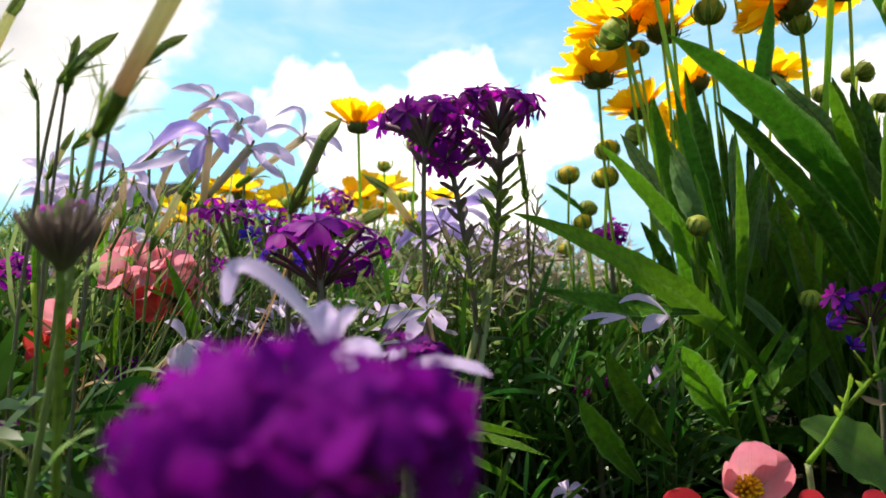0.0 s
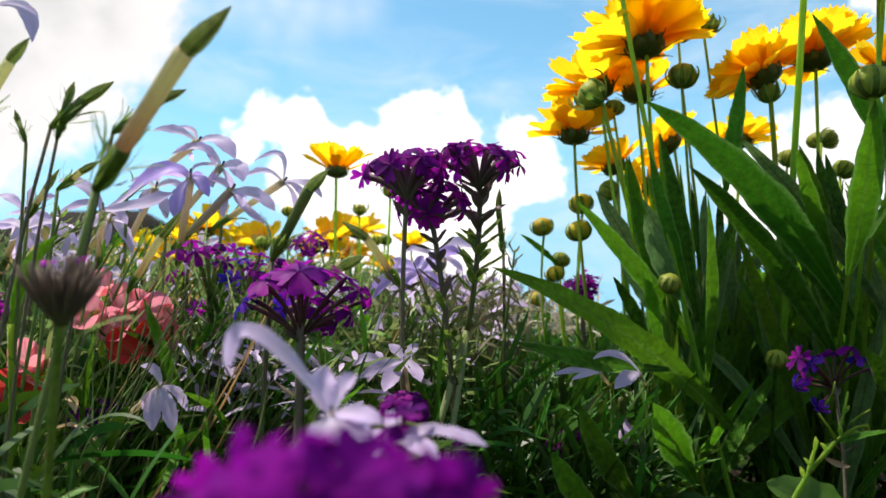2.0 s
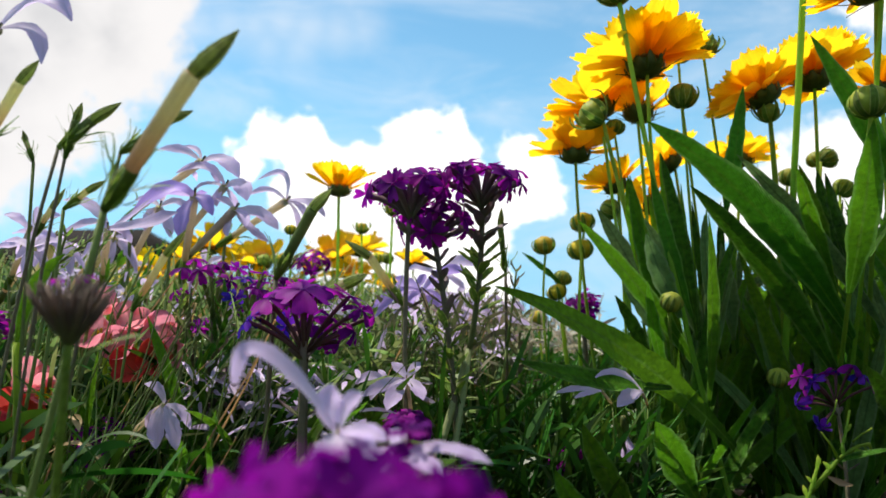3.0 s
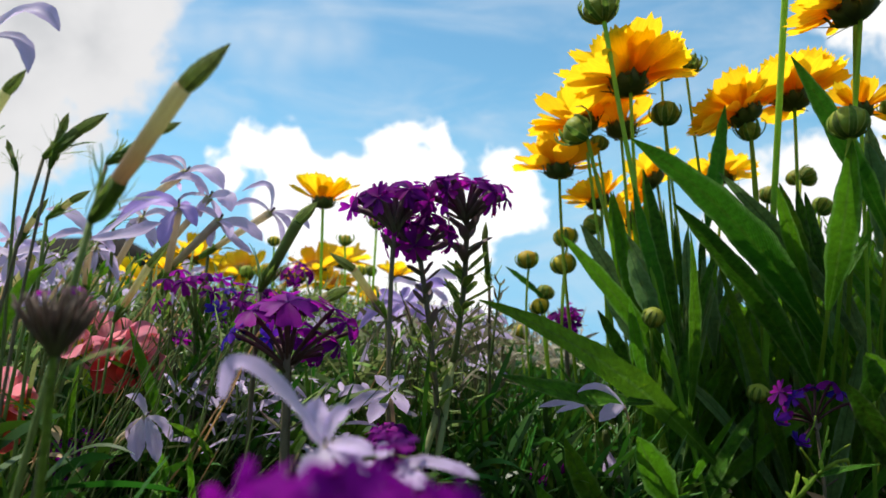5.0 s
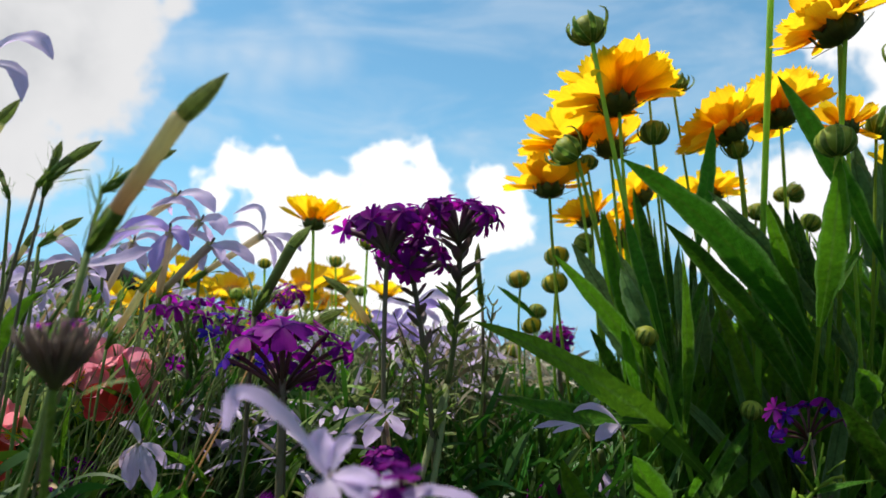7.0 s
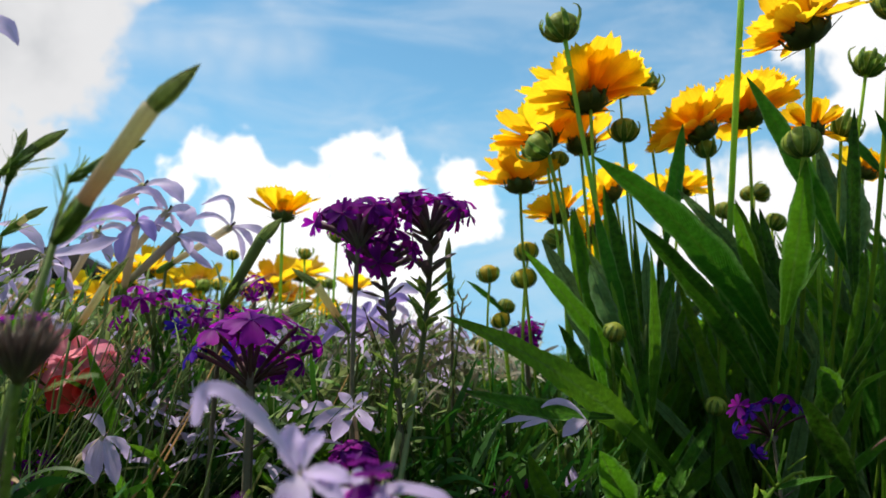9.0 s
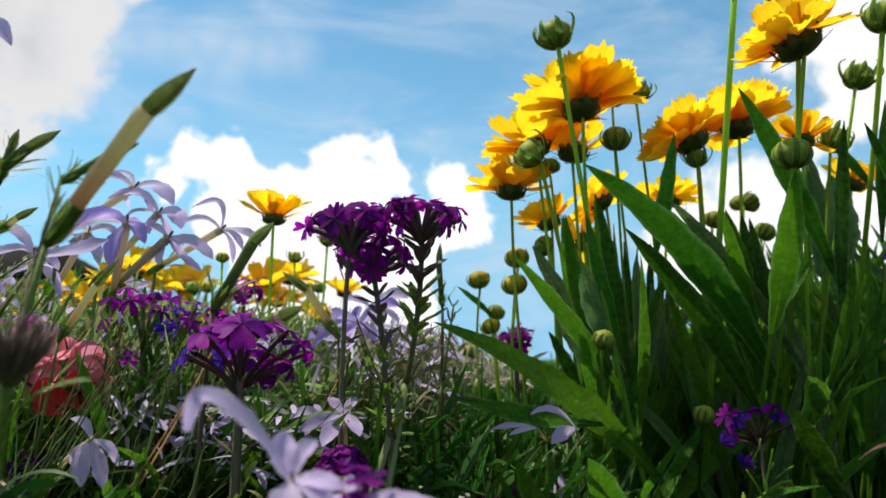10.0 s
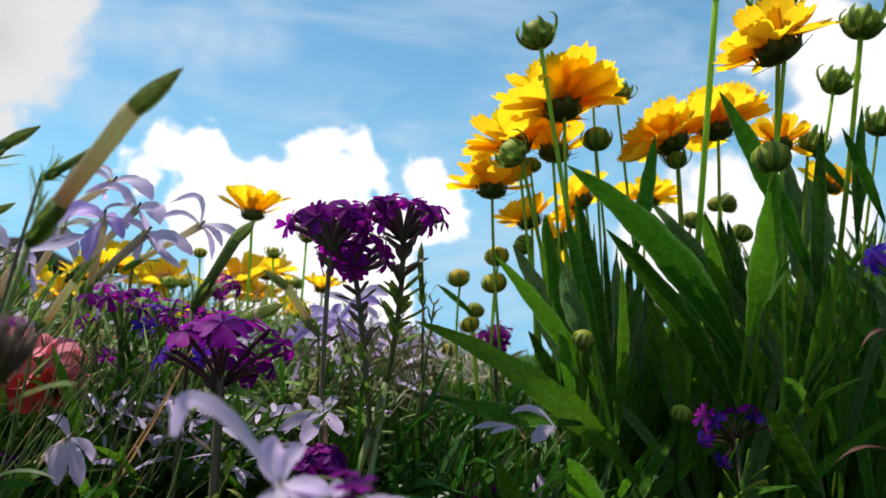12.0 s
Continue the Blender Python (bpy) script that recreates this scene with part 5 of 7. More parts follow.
verbena((-0.1216, 0.402, 0.1392), (-0.1289, 0.4069, 0), (-0.05, 0.0, 1), 0.0270, (0.004, 0, 0), spikes=12, spike_len=0.015, size=0.0108, seed=6, kinds=FLORET + FLORET_BLUE[:1], label="violet verbena head, half open, with bare green cups", cups=M_STEM_MID, ends=((-0.1212, 0.395, 0.1606), (-0.1161, 0.4, 0.1621), (-0.1107, 0.39, 0.1526), (-0.1233, 0.385, 0.1571), (-0.1064, 0.385, 0.1449)))
verbena((-0.1367, 0.41, 0.1379), (-0.1380, 0.4150, 0), (-0.15, 0.0, 1), 0.0220, (0.004, 0, 0), spikes=6, size=0.0108, seed=36, label="violet verbena florets on thin stalks", cups=M_STEM_MID, ends=((-0.1365, 0.4, 0.1593), (-0.1338, 0.41, 0.1646), (-0.1388, 0.4, 0.1482), (-0.125, 0.39, 0.1322)))
verbena((-0.1062, 0.41, 0.1379), (-0.1050, 0.4150, 0), (0.1, 0.0, 1), 0.0220, (0.002, 0, 0), spikes=6, size=0.0108, seed=37, kinds=FLORET + FLORET_BLUE, label="violet and blue verbena florets on thin stalks", cups=M_STEM_MID, ends=((-0.1058, 0.4, 0.1543), (-0.0994, 0.41, 0.1572), (-0.1007, 0.4, 0.1493), (-0.1148, 0.42, 0.1607)))
verbena((0.1637, 0.367, 0.0979), (0.1529, 0.3474, 0), (0.0, -0.2, 1), 0.0150, (0.004, 0, 0), spikes=3, spike_len=0.007, thick=0.0008, size=0.0100, seed=8, cups=M_STEM_RED, kinds=FLORET[:2] + FLORET_BLUE, label="small violet and blue verbena head on a pale stalk", ends=((0.1469, 0.36, 0.1086), (0.1501, 0.355, 0.1065), (0.1449, 0.36, 0.0975), (0.1515, 0.365, 0.0995), (0.1678, 0.36, 0.1125), (0.1715, 0.36, 0.1086), (0.1657, 0.37, 0.1095), (0.1781, 0.365, 0.1039), (0.1542, 0.36, 0.0889), (0.1615, 0.372, 0.1084)))
verbena((-0.0995, 0.4322, 0.1384), (-0.1079, 0.4367, 0), (0.0, 0.0, 1), 0.0190, (0, 0, 0), count=12, size=0.0115, reach=80, seed=7)
verbena((-0.0093, 0.083, 0.1042), (-0.0097, 0.083, 0.0753), (0.0, 0.05, 1), 0.0150, (0, 0, 0), count=34, size=0.0112, reach=74, squash=0.66, seed=9, kinds=FLORET_NEAR, label="large magenta-violet verbena head of dense florets", thick=0.0014)
verbena((-0.1581, 0.3693, 0.0764), (-0.1581, 0.3573, 0), (0.1, -0.4, 1), 0.0120, (0, 0, 0), count=9, size=0.0115, reach=90, seed=10, label="faded violet verbena head low in the grass")
verbena((0.0815, 0.5529, 0.1399), (0.0861, 0.5459, 0), (-0.2, 0.1, 1), 0.0125, (0, 0, 0), count=9, size=0.0120, reach=85, seed=11)
verbena((-0.0241, 0.3788, 0.0812), (-0.0241, 0.3672, 0), (-0.1, -0.5, 1), 0.0105, (0, 0, 0), count=13, size=0.0105, reach=75, seed=12, bright=True, label="small magenta verbena head below a star flower")
verbena((-0.0091, 0.158, 0.1024), (-0.0085, 0.158, 0.0415), (0.0, -0.1, 1), 0.0060, (0, 0, 0), size=0.0072, seed=31, label="dark violet verbena florets beside a star flower", thick=0.0009, ends=((-0.0095, 0.158, 0.1118), (-0.0079, 0.153, 0.1101), (-0.0099, 0.156, 0.1074), (-0.0074, 0.158, 0.1055), (-0.0139, 0.16, 0.101)))
verbena((0.0529, 0.4112, 0.0635), (0.0529, 0.397, 0), (-0.1, -0.5, 1), 0.0080, (0, 0, 0), count=7, size=0.0090, reach=90, seed=13)
verbena((-0.1097, 0.5988, 0.1767), (-0.1097, 0.5955, 0), (0, -0.3, 1), 0.011, (0, 0, 0), count=8, size=0.012, reach=95, seed=14)
verbena((-0.1655, 0.4232, 0.1295), (-0.1582, 0.4169, 0), (-0.3, -0.3, 1), 0.008, (0, 0, 0), count=3, size=0.012, reach=70, seed=15, kinds=FLORET_BLUE, label="single blue-violet verbena florets on a thin stem")
verbena((-0.23, 0.3946, 0.1299), (-0.2295, 0.3942, 0), (0, -0.3, 1), 0.010, (0, 0, 0), count=7, size=0.012, reach=95, seed=16)
verbena((-0.2013, 0.3387, 0.0643), (-0.1984, 0.3363, 0), (0.2, -0.3, 1), 0.010, (0, 0, 0), count=8, size=0.012, reach=95, seed=17)
verbena((0.1493, 0.2248, 0.159), (0.1507, 0.2236, 0), (-0.3, -0.2, 1), 0.010, (0, 0, 0), count=4, size=0.010, reach=60, seed=18, kinds=FLORET_BLUE, label="blue-violet verbena florets at the edge of the leafy clump")


def verbena_seed_head(at, foot, radius):
    """A closed head of dark cups, with a few faded florets, on a thick hairy stem."""
    at = Vector(at)
    plant = thing("verbena_bud", foot, "closed dark verbena head on a thick green stem", "flower bud")
    stalk(plant, foot, at, 0.0010, 0.0009, (0.001, 0, 0), M_BRACT, sides=9)
    bm = bmesh.new()
    low = at - UP * radius * 1.15
    sweep(bm, [low + UP * radius * z for z in (0.0, 0.25, 0.6, 1.0, 1.3)], lambda s: radius * (0.16, 0.30, 0.42, 0.46, 0.30)[round(s * 4)], 10)
    for k in range(64):
        b, a = radians(40) * math.sqrt((k + 0.5) / 64), k * 2.4
        d = Vector((math.sin(b) * math.cos(a), math.sin(b) * math.sin(a), math.cos(b)))
        end = low + d * radius * rng.uniform(1.4, 2.0)
        sweep(bm, bend_line(low, end, Vector((d.x, d.y, 0)) * radius * 0.12, 5), lambda s: radius * (0.05 + 0.10 * s - 0.12 * s * s), 5)
    head = part("flower_head", bm, M_SEED, plant)
    for k in range(3):
        d = Vector((rng.uniform(-0.4, 0.5), rng.uniform(-0.3, 0.3), 0.8)).normalized()
        part("floret", FLORET[k], None, head, at=axis_frame(low + d * radius * 1.9, d, 0.0034))
    for low_end, tip, width in (((-0.0801, 0.169, 0.1197), (-0.0593, 0.158, 0.1282), 0.00343), ((-0.0848, 0.169, 0.0847), (-0.0673, 0.16, 0.0961), 0.00251), ((-0.0848, 0.169, 0.0847), (-0.0886, 0.16, 0.0947), 0.00274)):
        leaf(plant, low_end, tip, width, (0, 0, 0.002), M_GRASS_PALE, face=(0, -0.4, 1))


verbena_seed_head((-0.0791, 0.1692, 0.1353), (-0.088, 0.1707, 0), 0.0077)

edge_leaf = thing("broad_leaf", (-0.16, 0.3, 0.0737), "broad bright green leaf beside the tall buds", "leaf")
leaf(edge_leaf, (-0.1626, 0.3, 0.1256), (-0.146, 0.3, 0.1582), 0.00582, (-0.0029, 0, 0.0033), M_LEAF_HALF_LIT, "blade", face=(0.4, -0.8, 0.3), rows=24)
stalk(edge_leaf, (-0.16, 0.3, 0.0737), (-0.1626, 0.3, 0.1256), 0.0014, 0.0012, name="leaf_stalk")

# ---- lilac star flowers ----
near_star = arching_star((-0.0211, 0.155, 0.1102), (-0.0211, 0.165, 0.0958), (-0.0192, 0.165, 0.0376), (((-0.0229, 0.159, 0.1189), (-0.0011, 0, -0.0), 0.00429, (-0.1, -1, 0.2)), ((-0.0168, 0.157, 0.1173), (-0.0006, 0, 0.0011), 0.00322, (-0.3, -1, 0.3)), ((-0.0114, 0.149, 0.1096), (0.0, 0, 0.0009), 0.00322, (0, -0.7, 0.7)), ((-0.0124, 0.147, 0.1066), (0.0, 0, 0.0006), 0.0029, (0, -0.7, 0.7)), ((-0.0215, 0.145, 0.1023), (-0.0004, 0, 0.0006), 0.00558, (0, -0.9, 0.5)),), tube=0.0011, label="large pale lilac star flower close to the lens")
leaf(near_star, (-0.0219, 0.155, 0.1114), (-0.0404, 0.155, 0.1199), 0.00429, material=M_LILAC, name="petal", face=(0.5, -0.6, 0.6), fold=0.3, shape=lambda s: petal_width(min(1.0, s * 0.94)), line=curve((-0.0219, 0.155, 0.1111), (-0.0266, 0.155, 0.1183), (-0.0403, 0.155, 0.1346), (-0.0406, 0.155, 0.1191)))
arching_star((-0.0101, 0.155, 0.106), (-0.01, 0.165, 0.0926), (-0.0087, 0.165, 0.0376), (((0.007, 0.151, 0.1052), (0.0, 0, 0.0015), 0.00386, (0, -0.55, 0.85)), ((-0.0012, 0.143, 0.1043), (0.0, 0, 0.0006), 0.00322, (0, -0.6, 0.8)), ((-0.0144, 0.151, 0.1017), (0.0, 0, 0.0006), 0.00279, (0, -0.7, 0.7)), ((-0.011, 0.167, 0.1096), (0.0, 0, -0.0), 0.00279, (0, -0.9, 0.4)), ((-0.0175, 0.165, 0.1044), (0.0, 0, 0.0004), 0.00258, (0, -0.7, 0.7)),), tube=0.0010, label="pale lilac star flower half hidden by violet florets")
arching_star((-0.1453, 0.45, 0.2246), (-0.1774, 0.465, 0.2072), (-0.2011, 0.48, -0.0216), (((-0.1698, 0.45, 0.232), (0.0012, 0, 0.0031), 0.00467), ((-0.1619, 0.462, 0.2358), (0.0031, 0, 0.0028), 0.0028), ((-0.1215, 0.442, 0.2134), (0.0019, 0, 0.005), 0.0081), ((-0.1347, 0.45, 0.2104), (0.0012, 0, 0.0019), 0.00374), ((-0.1507, 0.46, 0.2155), (-0.0025, 0, 0.0019), 0.0028),), tube=0.0024)
arching_star((-0.13, 0.445, 0.2095), (-0.1554, 0.46, 0.1868), (-0.1801, 0.475, -0.02), (((-0.159, 0.449, 0.2179), (0.0031, 0, 0.0074), 0.00462), ((-0.1155, 0.437, 0.2), (0.0025, 0, 0.0043), 0.00863), ((-0.1346, 0.445, 0.1982), (-0.0018, 0, 0.0006), 0.00401), ((-0.152, 0.457, 0.2084), (-0.0012, 0, 0.0031), 0.00308), ((-0.1254, 0.449, 0.1965), (0.0018, 0, -0.0006), 0.0037),), tube=0.0022)
arching_star((-0.1229, 0.44, 0.1955), (-0.1464, 0.455, 0.1782), (-0.1689, 0.47, -0.0185), (((-0.0975, 0.434, 0.1836), (0.0012, 0, 0.003), 0.00823), ((-0.1141, 0.43, 0.1846), (0.0024, 0, 0.0012), 0.00427), ((-0.1388, 0.446, 0.2027), (0.0006, 0, 0.0024), 0.00457), ((-0.1048, 0.444, 0.178), (-0.0006, 0, -0.0018), 0.00488), ((-0.1293, 0.448, 0.1822), (-0.0012, 0, -0.0012), 0.00457),), tube=0.0026)
arching_star((-0.1025, 0.475, 0.2058), (-0.1307, 0.49, 0.1919), (-0.1615, 0.505, -0.0295), (((-0.1206, 0.479, 0.2194), (0.0072, 0, 0.0099), 0.00329), ((-0.1252, 0.471, 0.2081), (0.0013, 0, 0.0053), 0.00362), ((-0.0787, 0.471, 0.1955), (0.0026, 0, 0.0039), 0.00493), ((-0.0896, 0.475, 0.194), (0.002, 0, 0.0026), 0.00362), ((-0.0963, 0.481, 0.1867), (0.0026, 0, 0.002), 0.00296),), tube=0.0024)
arching_star((-0.1418, 0.43, 0.2013), (-0.1505, 0.445, 0.1756), (-0.1517, 0.46, -0.0153), (((-0.1738, 0.424, 0.191), (0.003, 0, 0.0089), 0.00893), ((-0.1657, 0.438, 0.2042), (0.0012, 0, 0.0012), 0.00596), ((-0.1459, 0.422, 0.1774), (-0.0024, 0, 0.0012), 0.00685), ((-0.1305, 0.426, 0.1904), (0.0006, 0, 0.003), 0.00596), ((-0.139, 0.44, 0.2055), (0.0006, 0, 0.0006), 0.00387),), tube=0.0025, deep=True, label="deeper lilac star flower with broad arching petals")
arching_star((-0.1748, 0.4, 0.1805), (-0.1827, 0.415, 0.1638), (-0.1886, 0.43, -0.0058), (((-0.2, 0.404, 0.1959), (0.0028, 0, 0.0039), 0.00609), ((-0.1982, 0.396, 0.1761), (0.0028, 0, 0.005), 0.00416), ((-0.1385, 0.396, 0.1878), (0.0011, 0, -0.0022), 0.00831), ((-0.1643, 0.404, 0.1737), (0.0011, 0, 0.0022), 0.00443), ((-0.1586, 0.412, 0.1972), (0.0, 0, -0.0017), 0.00332),), tube=0.0020)
arching_star((-0.2192, 0.41, 0.1806), (-0.2343, 0.425, 0.1647), (-0.2395, 0.44, -0.009), (((-0.2036, 0.41, 0.1887), (0.0006, 0, 0.0023), 0.00398), ((-0.2358, 0.414, 0.1899), (0.0, 0, 0.0028), 0.00454), ((-0.2035, 0.406, 0.1722), (0.0, 0, 0.0023), 0.00625), ((-0.2239, 0.416, 0.1697), (0.0, 0, 0.0011), 0.00511), ((-0.2218, 0.42, 0.1952), (0.0011, 0, 0.0011), 0.00312),), tube=0.0020)
arching_star((-0.1758, 0.47, 0.202), (-0.1953, 0.485, 0.1763), (-0.2094, 0.5, -0.0279), (((-0.1948, 0.48, 0.2079), (0.0007, 0, 0.0026), 0.00456), ((-0.1843, 0.47, 0.1881), (-0.0013, 0, 0.002), 0.00586), ((-0.1606, 0.474, 0.2019), (0.0007, 0, 0.0033), 0.00521), ((-0.1676, 0.466, 0.1836), (0.0013, 0, 0.0007), 0.00553), ((-0.1783, 0.48, 0.2148), (0.0013, 0, 0.0013), 0.00325),), tube=0.0022)
arching_star((-0.1519, 0.26, 0.2292), (-0.1779, 0.275, 0.2215), (-0.1908, 0.29, -0.0662), (((-0.125, 0.256, 0.23), (0.0022, 0, 0.0083), 0.00612), ((-0.1334, 0.254, 0.2152), (0.0043, 0, 0.005), 0.00468), ((-0.1642, 0.26, 0.2378), (0.0, 0, 0.0014), 0.00504), ((-0.1571, 0.26, 0.2184), (0.0, 0, 0.0011), 0.00432),), tube=0.0018)
arching_star((-0.1201, 0.336, 0.0997), (-0.1388, 0.351, 0.0871), (-0.1593, 0.366, -0.0085), (((-0.1288, 0.336, 0.108), (0.0014, 0, 0.0023), 0.00349), ((-0.1217, 0.332, 0.0825), (-0.0014, 0, 0.0009), 0.00605), ((-0.1127, 0.33, 0.0823), (0.0009, 0, 0.0005), 0.00535), ((-0.1108, 0.34, 0.0894), (0.0014, 0, 0.0023), 0.00372), ((-0.1295, 0.344, 0.088), (-0.0023, 0, 0.0009), 0.00326),), tube=0.0014, deep=False, label="drooping pale lilac star flower on a bent tube")
arching_star((-0.0239, 0.372, 0.1077), (-0.023, 0.385, 0.0932), (-0.021, 0.385, -0.0394), (((-0.0311, 0.376, 0.115), (0.0, 0, 0.0005), 0.00436), ((-0.018, 0.376, 0.115), (0.0, 0, 0.0005), 0.00436), ((-0.016, 0.362, 0.099), (0.0005, 0, 0.0005), 0.00564), ((-0.0318, 0.36, 0.0949), (-0.0005, 0, 0.0005), 0.00641), ((-0.0429, 0.364, 0.1006), (0.0, 0, 0.0013), 0.00487),), tube=0.0011, label="open pale lilac star flower low in the grass")
arching_star((-0.0339, 0.385, 0.1046), (-0.0327, 0.395, 0.0896), (-0.0298, 0.395, -0.0438), (((-0.0488, 0.385, 0.1046), (0.0, 0, 0.0037), 0.00421), ((-0.0411, 0.38, 0.0975), (-0.0011, 0, 0.0011), 0.00342), ((-0.0246, 0.385, 0.0997), (0.0, 0, 0.0011), 0.00395), ((-0.0384, 0.39, 0.111), (0.0, 0, 0.0005), 0.00289),), tube=0.0011)
star_flower((-0.2106, 0.4174, 0.1771), (-0.2245, 0.4304, 0.1531), (-0.2389, 0.4367, 0), (0.3, -0.4, 0.7), 0.0220, 1.0, (10, -10, -20, 0, 10), (1, 2, 2, 1, 1), tube=0.0022)
arching_star((-0.0283, 0.5, 0.1514), (-0.0277, 0.51, 0.1364), (-0.0247, 0.51, 0.0343), (((-0.0539, 0.495, 0.143), (0.0, 0, 0.0035), 0.00658), ((-0.0402, 0.5, 0.1617), (0.0, 0, 0.0021), 0.00519), ((-0.0095, 0.49, 0.1543), (0.0007, 0, 0.0035), 0.00589), ((-0.0108, 0.49, 0.1388), (0.0028, 0, 0.0021), 0.00519), ((-0.0219, 0.51, 0.1645), (0.0, 0, 0.0014), 0.0045),), deep=True, tube=0.0018)
arching_star((-0.0214, 0.455, 0.1507), (-0.019, 0.46, 0.1421), (-0.0173, 0.46, -0.0724), (((-0.0466, 0.445, 0.1362), (0.0, 0, 0.0069), 0.00467), ((-0.0382, 0.46, 0.1509), (0.0, 0, 0.0044), 0.00686), ((-0.0124, 0.45, 0.1381), (0.0031, 0, 0.0031), 0.00467), ((0.0026, 0.46, 0.1611), (0.0, 0, 0.0056), 0.00686), ((-0.0288, 0.445, 0.1392), (-0.0019, 0, 0.0019), 0.00561),), tube=0.0014, deep=True)
arching_star((0.0052, 0.47, 0.1385), (0.0052, 0.475, 0.1278), (0.0049, 0.475, -0.079), (((-0.0103, 0.465, 0.1416), (0.0, 0, 0.0031), 0.00436), ((0.0186, 0.465, 0.1358), (0.0, 0, 0.0031), 0.00436), ((-0.0019, 0.46, 0.1289), (0.0, 0, 0.0019), 0.00405), ((0.0125, 0.475, 0.147), (0.0, 0, 0.0019), 0.00374),), tube=0.0012)
arching_star((0.0269, 0.5, 0.1438), (0.0271, 0.505, 0.1322), (0.0256, 0.505, -0.0922), (((0.0164, 0.495, 0.1478), (0.0, 0, 0.0025), 0.00405), ((0.0382, 0.495, 0.141), (0.0, 0, 0.0025), 0.00405), ((0.0229, 0.49, 0.1335), (0.0, 0, 0.0019), 0.00374),), tube=0.0012)
arching_star((-0.0163, 0.56, 0.1663), (-0.0153, 0.57, 0.141), (-0.0122, 0.57, 0.023), (((0.0084, 0.55, 0.1726), (0.0, 0, 0.0053), 0.00838), ((-0.0365, 0.56, 0.171), (0.0, 0, 0.0038), 0.00533), ((0.0023, 0.55, 0.1566), (0.0008, 0, 0.003), 0.00571), ((-0.0235, 0.55, 0.1497), (-0.0008, 0, 0.0015), 0.00533),), tube=0.0018)
arching_star((0.0828, 0.38, 0.1013), (0.0865, 0.39, 0.0959), (0.0838, 0.388, -0.0407), (((0.0591, 0.364, 0.1084), (0.0, 0, 0.0051), 0.00359), ((0.0683, 0.364, 0.0957), (0.0, 0, 0.0015), 0.00564),), tube=0.0007, label="pale lilac star flower under a broad leaf")
arching_star((0.0638, 0.375, 0.1017), (0.0686, 0.385, 0.0968), (0.0707, 0.38, -0.0372), (((0.0425, 0.372, 0.1012), (0.0, 0, 0.0015), 0.00256), ((0.0503, 0.368, 0.0993), (0.0, 0, 0.0008), 0.00231),), tube=0.0008, label="half-closed lilac star flower on a tan tube")
star_flower((0.0337, 0.3561, 0.0308), (0.0351, 0.3668, 0.014), (0.0395, 0.3631, 0), (-0.2, -0.5, 0.8), 0.0130, 0.6, (30, 0, -40, -30, 45), (3, 2, 2, 2, 4), tube=0.0014)
star_flower((0.0806, 0.4095, 0.0773), (0.0798, 0.4088, 0.0828), (0.0897, 0.4069, 0), (0.1, -0.2, -1), 0.0150, 0.6, (70, 72, 68, 75, 70), (0, 1, 0, 1, 0), tube=0.0016, label="withered grey-lilac flower hanging down")
star_flower((-0.2011, 0.3781, 0.1687), (-0.2172, 0.401, 0.146), (-0.2311, 0.4069, 0), (0.2, -0.6, 0.7), 0.02, tube=0.0021, petals=(((-0.0132, -0.0010, 0.0078), (0.2, -0.6, 0.7), 0.0169, 1), ((0.0145, -0.0010, 0.0078), (0.2, -0.6, 0.7), 0.0181, 1), ((0.0135, -0.0049, -0.0096), (0.2, -0.6, 0.7), 0.0190, 1), ((-0.0007, -0.0044, -0.0135), (0.2, -0.6, 0.7), 0.0142, 1), ((-0.0018, 0.0045, 0.0126), (0.2, -0.6, 0.7), 0.0135, 1)))
star_flower((-0.0853, 0.5514, 0.152), (-0.0963, 0.5753, 0.1215), (-0.106, 0.5757, 0), (0.2, -0.6, 0.7), 0.02, tube=0.0021, petals=(((-0.0152, -0.0005, 0.0038), (0.2, -0.6, 0.7), 0.0173, 1), ((0.0171, -0.0002, 0.0019), (0.2, -0.6, 0.7), 0.0190, 1), ((0.0122, -0.0044, -0.0133), (0.2, -0.6, 0.7), 0.0205, 1), ((-0.0047, -0.0043, -0.0145), (0.2, -0.6, 0.7), 0.0158, 1), ((0.0010, 0.0046, 0.0117), (0.2, -0.6, 0.7), 0.0126, 1)))
star_flower((-0.0017, 0.6216, 0.1548), (0.0027, 0.646, 0.1205), (0.0027, 0.6452, 0), (-0.2, -0.6, 0.7), 0.02, tube=0.0021, petals=(((-0.0172, -0.0005, 0.0043), (-0.2, -0.6, 0.7), 0.0195, 1), ((0.0172, -0.0003, 0.0021), (-0.2, -0.6, 0.7), 0.0190, 1), ((0.0106, -0.0044, -0.0137), (-0.2, -0.6, 0.7), 0.0197, 1), ((-0.0085, -0.0042, -0.0150), (-0.2, -0.6, 0.7), 0.0178, 1), ((0.0022, 0.0044, 0.0131), (-0.2, -0.6, 0.7), 0.0140, 1)))
star_flower((-0.1262, 0.4257, 0.1093), (-0.1383, 0.4486, 0.0871), (-0.1477, 0.4466, 0), (0.1, -0.8, 0.5), 0.02, tube=0.0016, petals=(((-0.0102, -0.0005, 0.0043), (0.1, -0.8, 0.5), 0.0122, 1), ((0.0116, -0.0004, 0.0029), (0.1, -0.8, 0.5), 0.0132, 1), ((0.0081, -0.0049, -0.0097), (0.1, -0.8, 0.5), 0.0149, 1), ((-0.0025, -0.0047, -0.0111), (0.1, -0.8, 0.5), 0.0123, 1), ((-0.0003, 0.0048, 0.0100), (0.1, -0.8, 0.5), 0.0111, 1)))
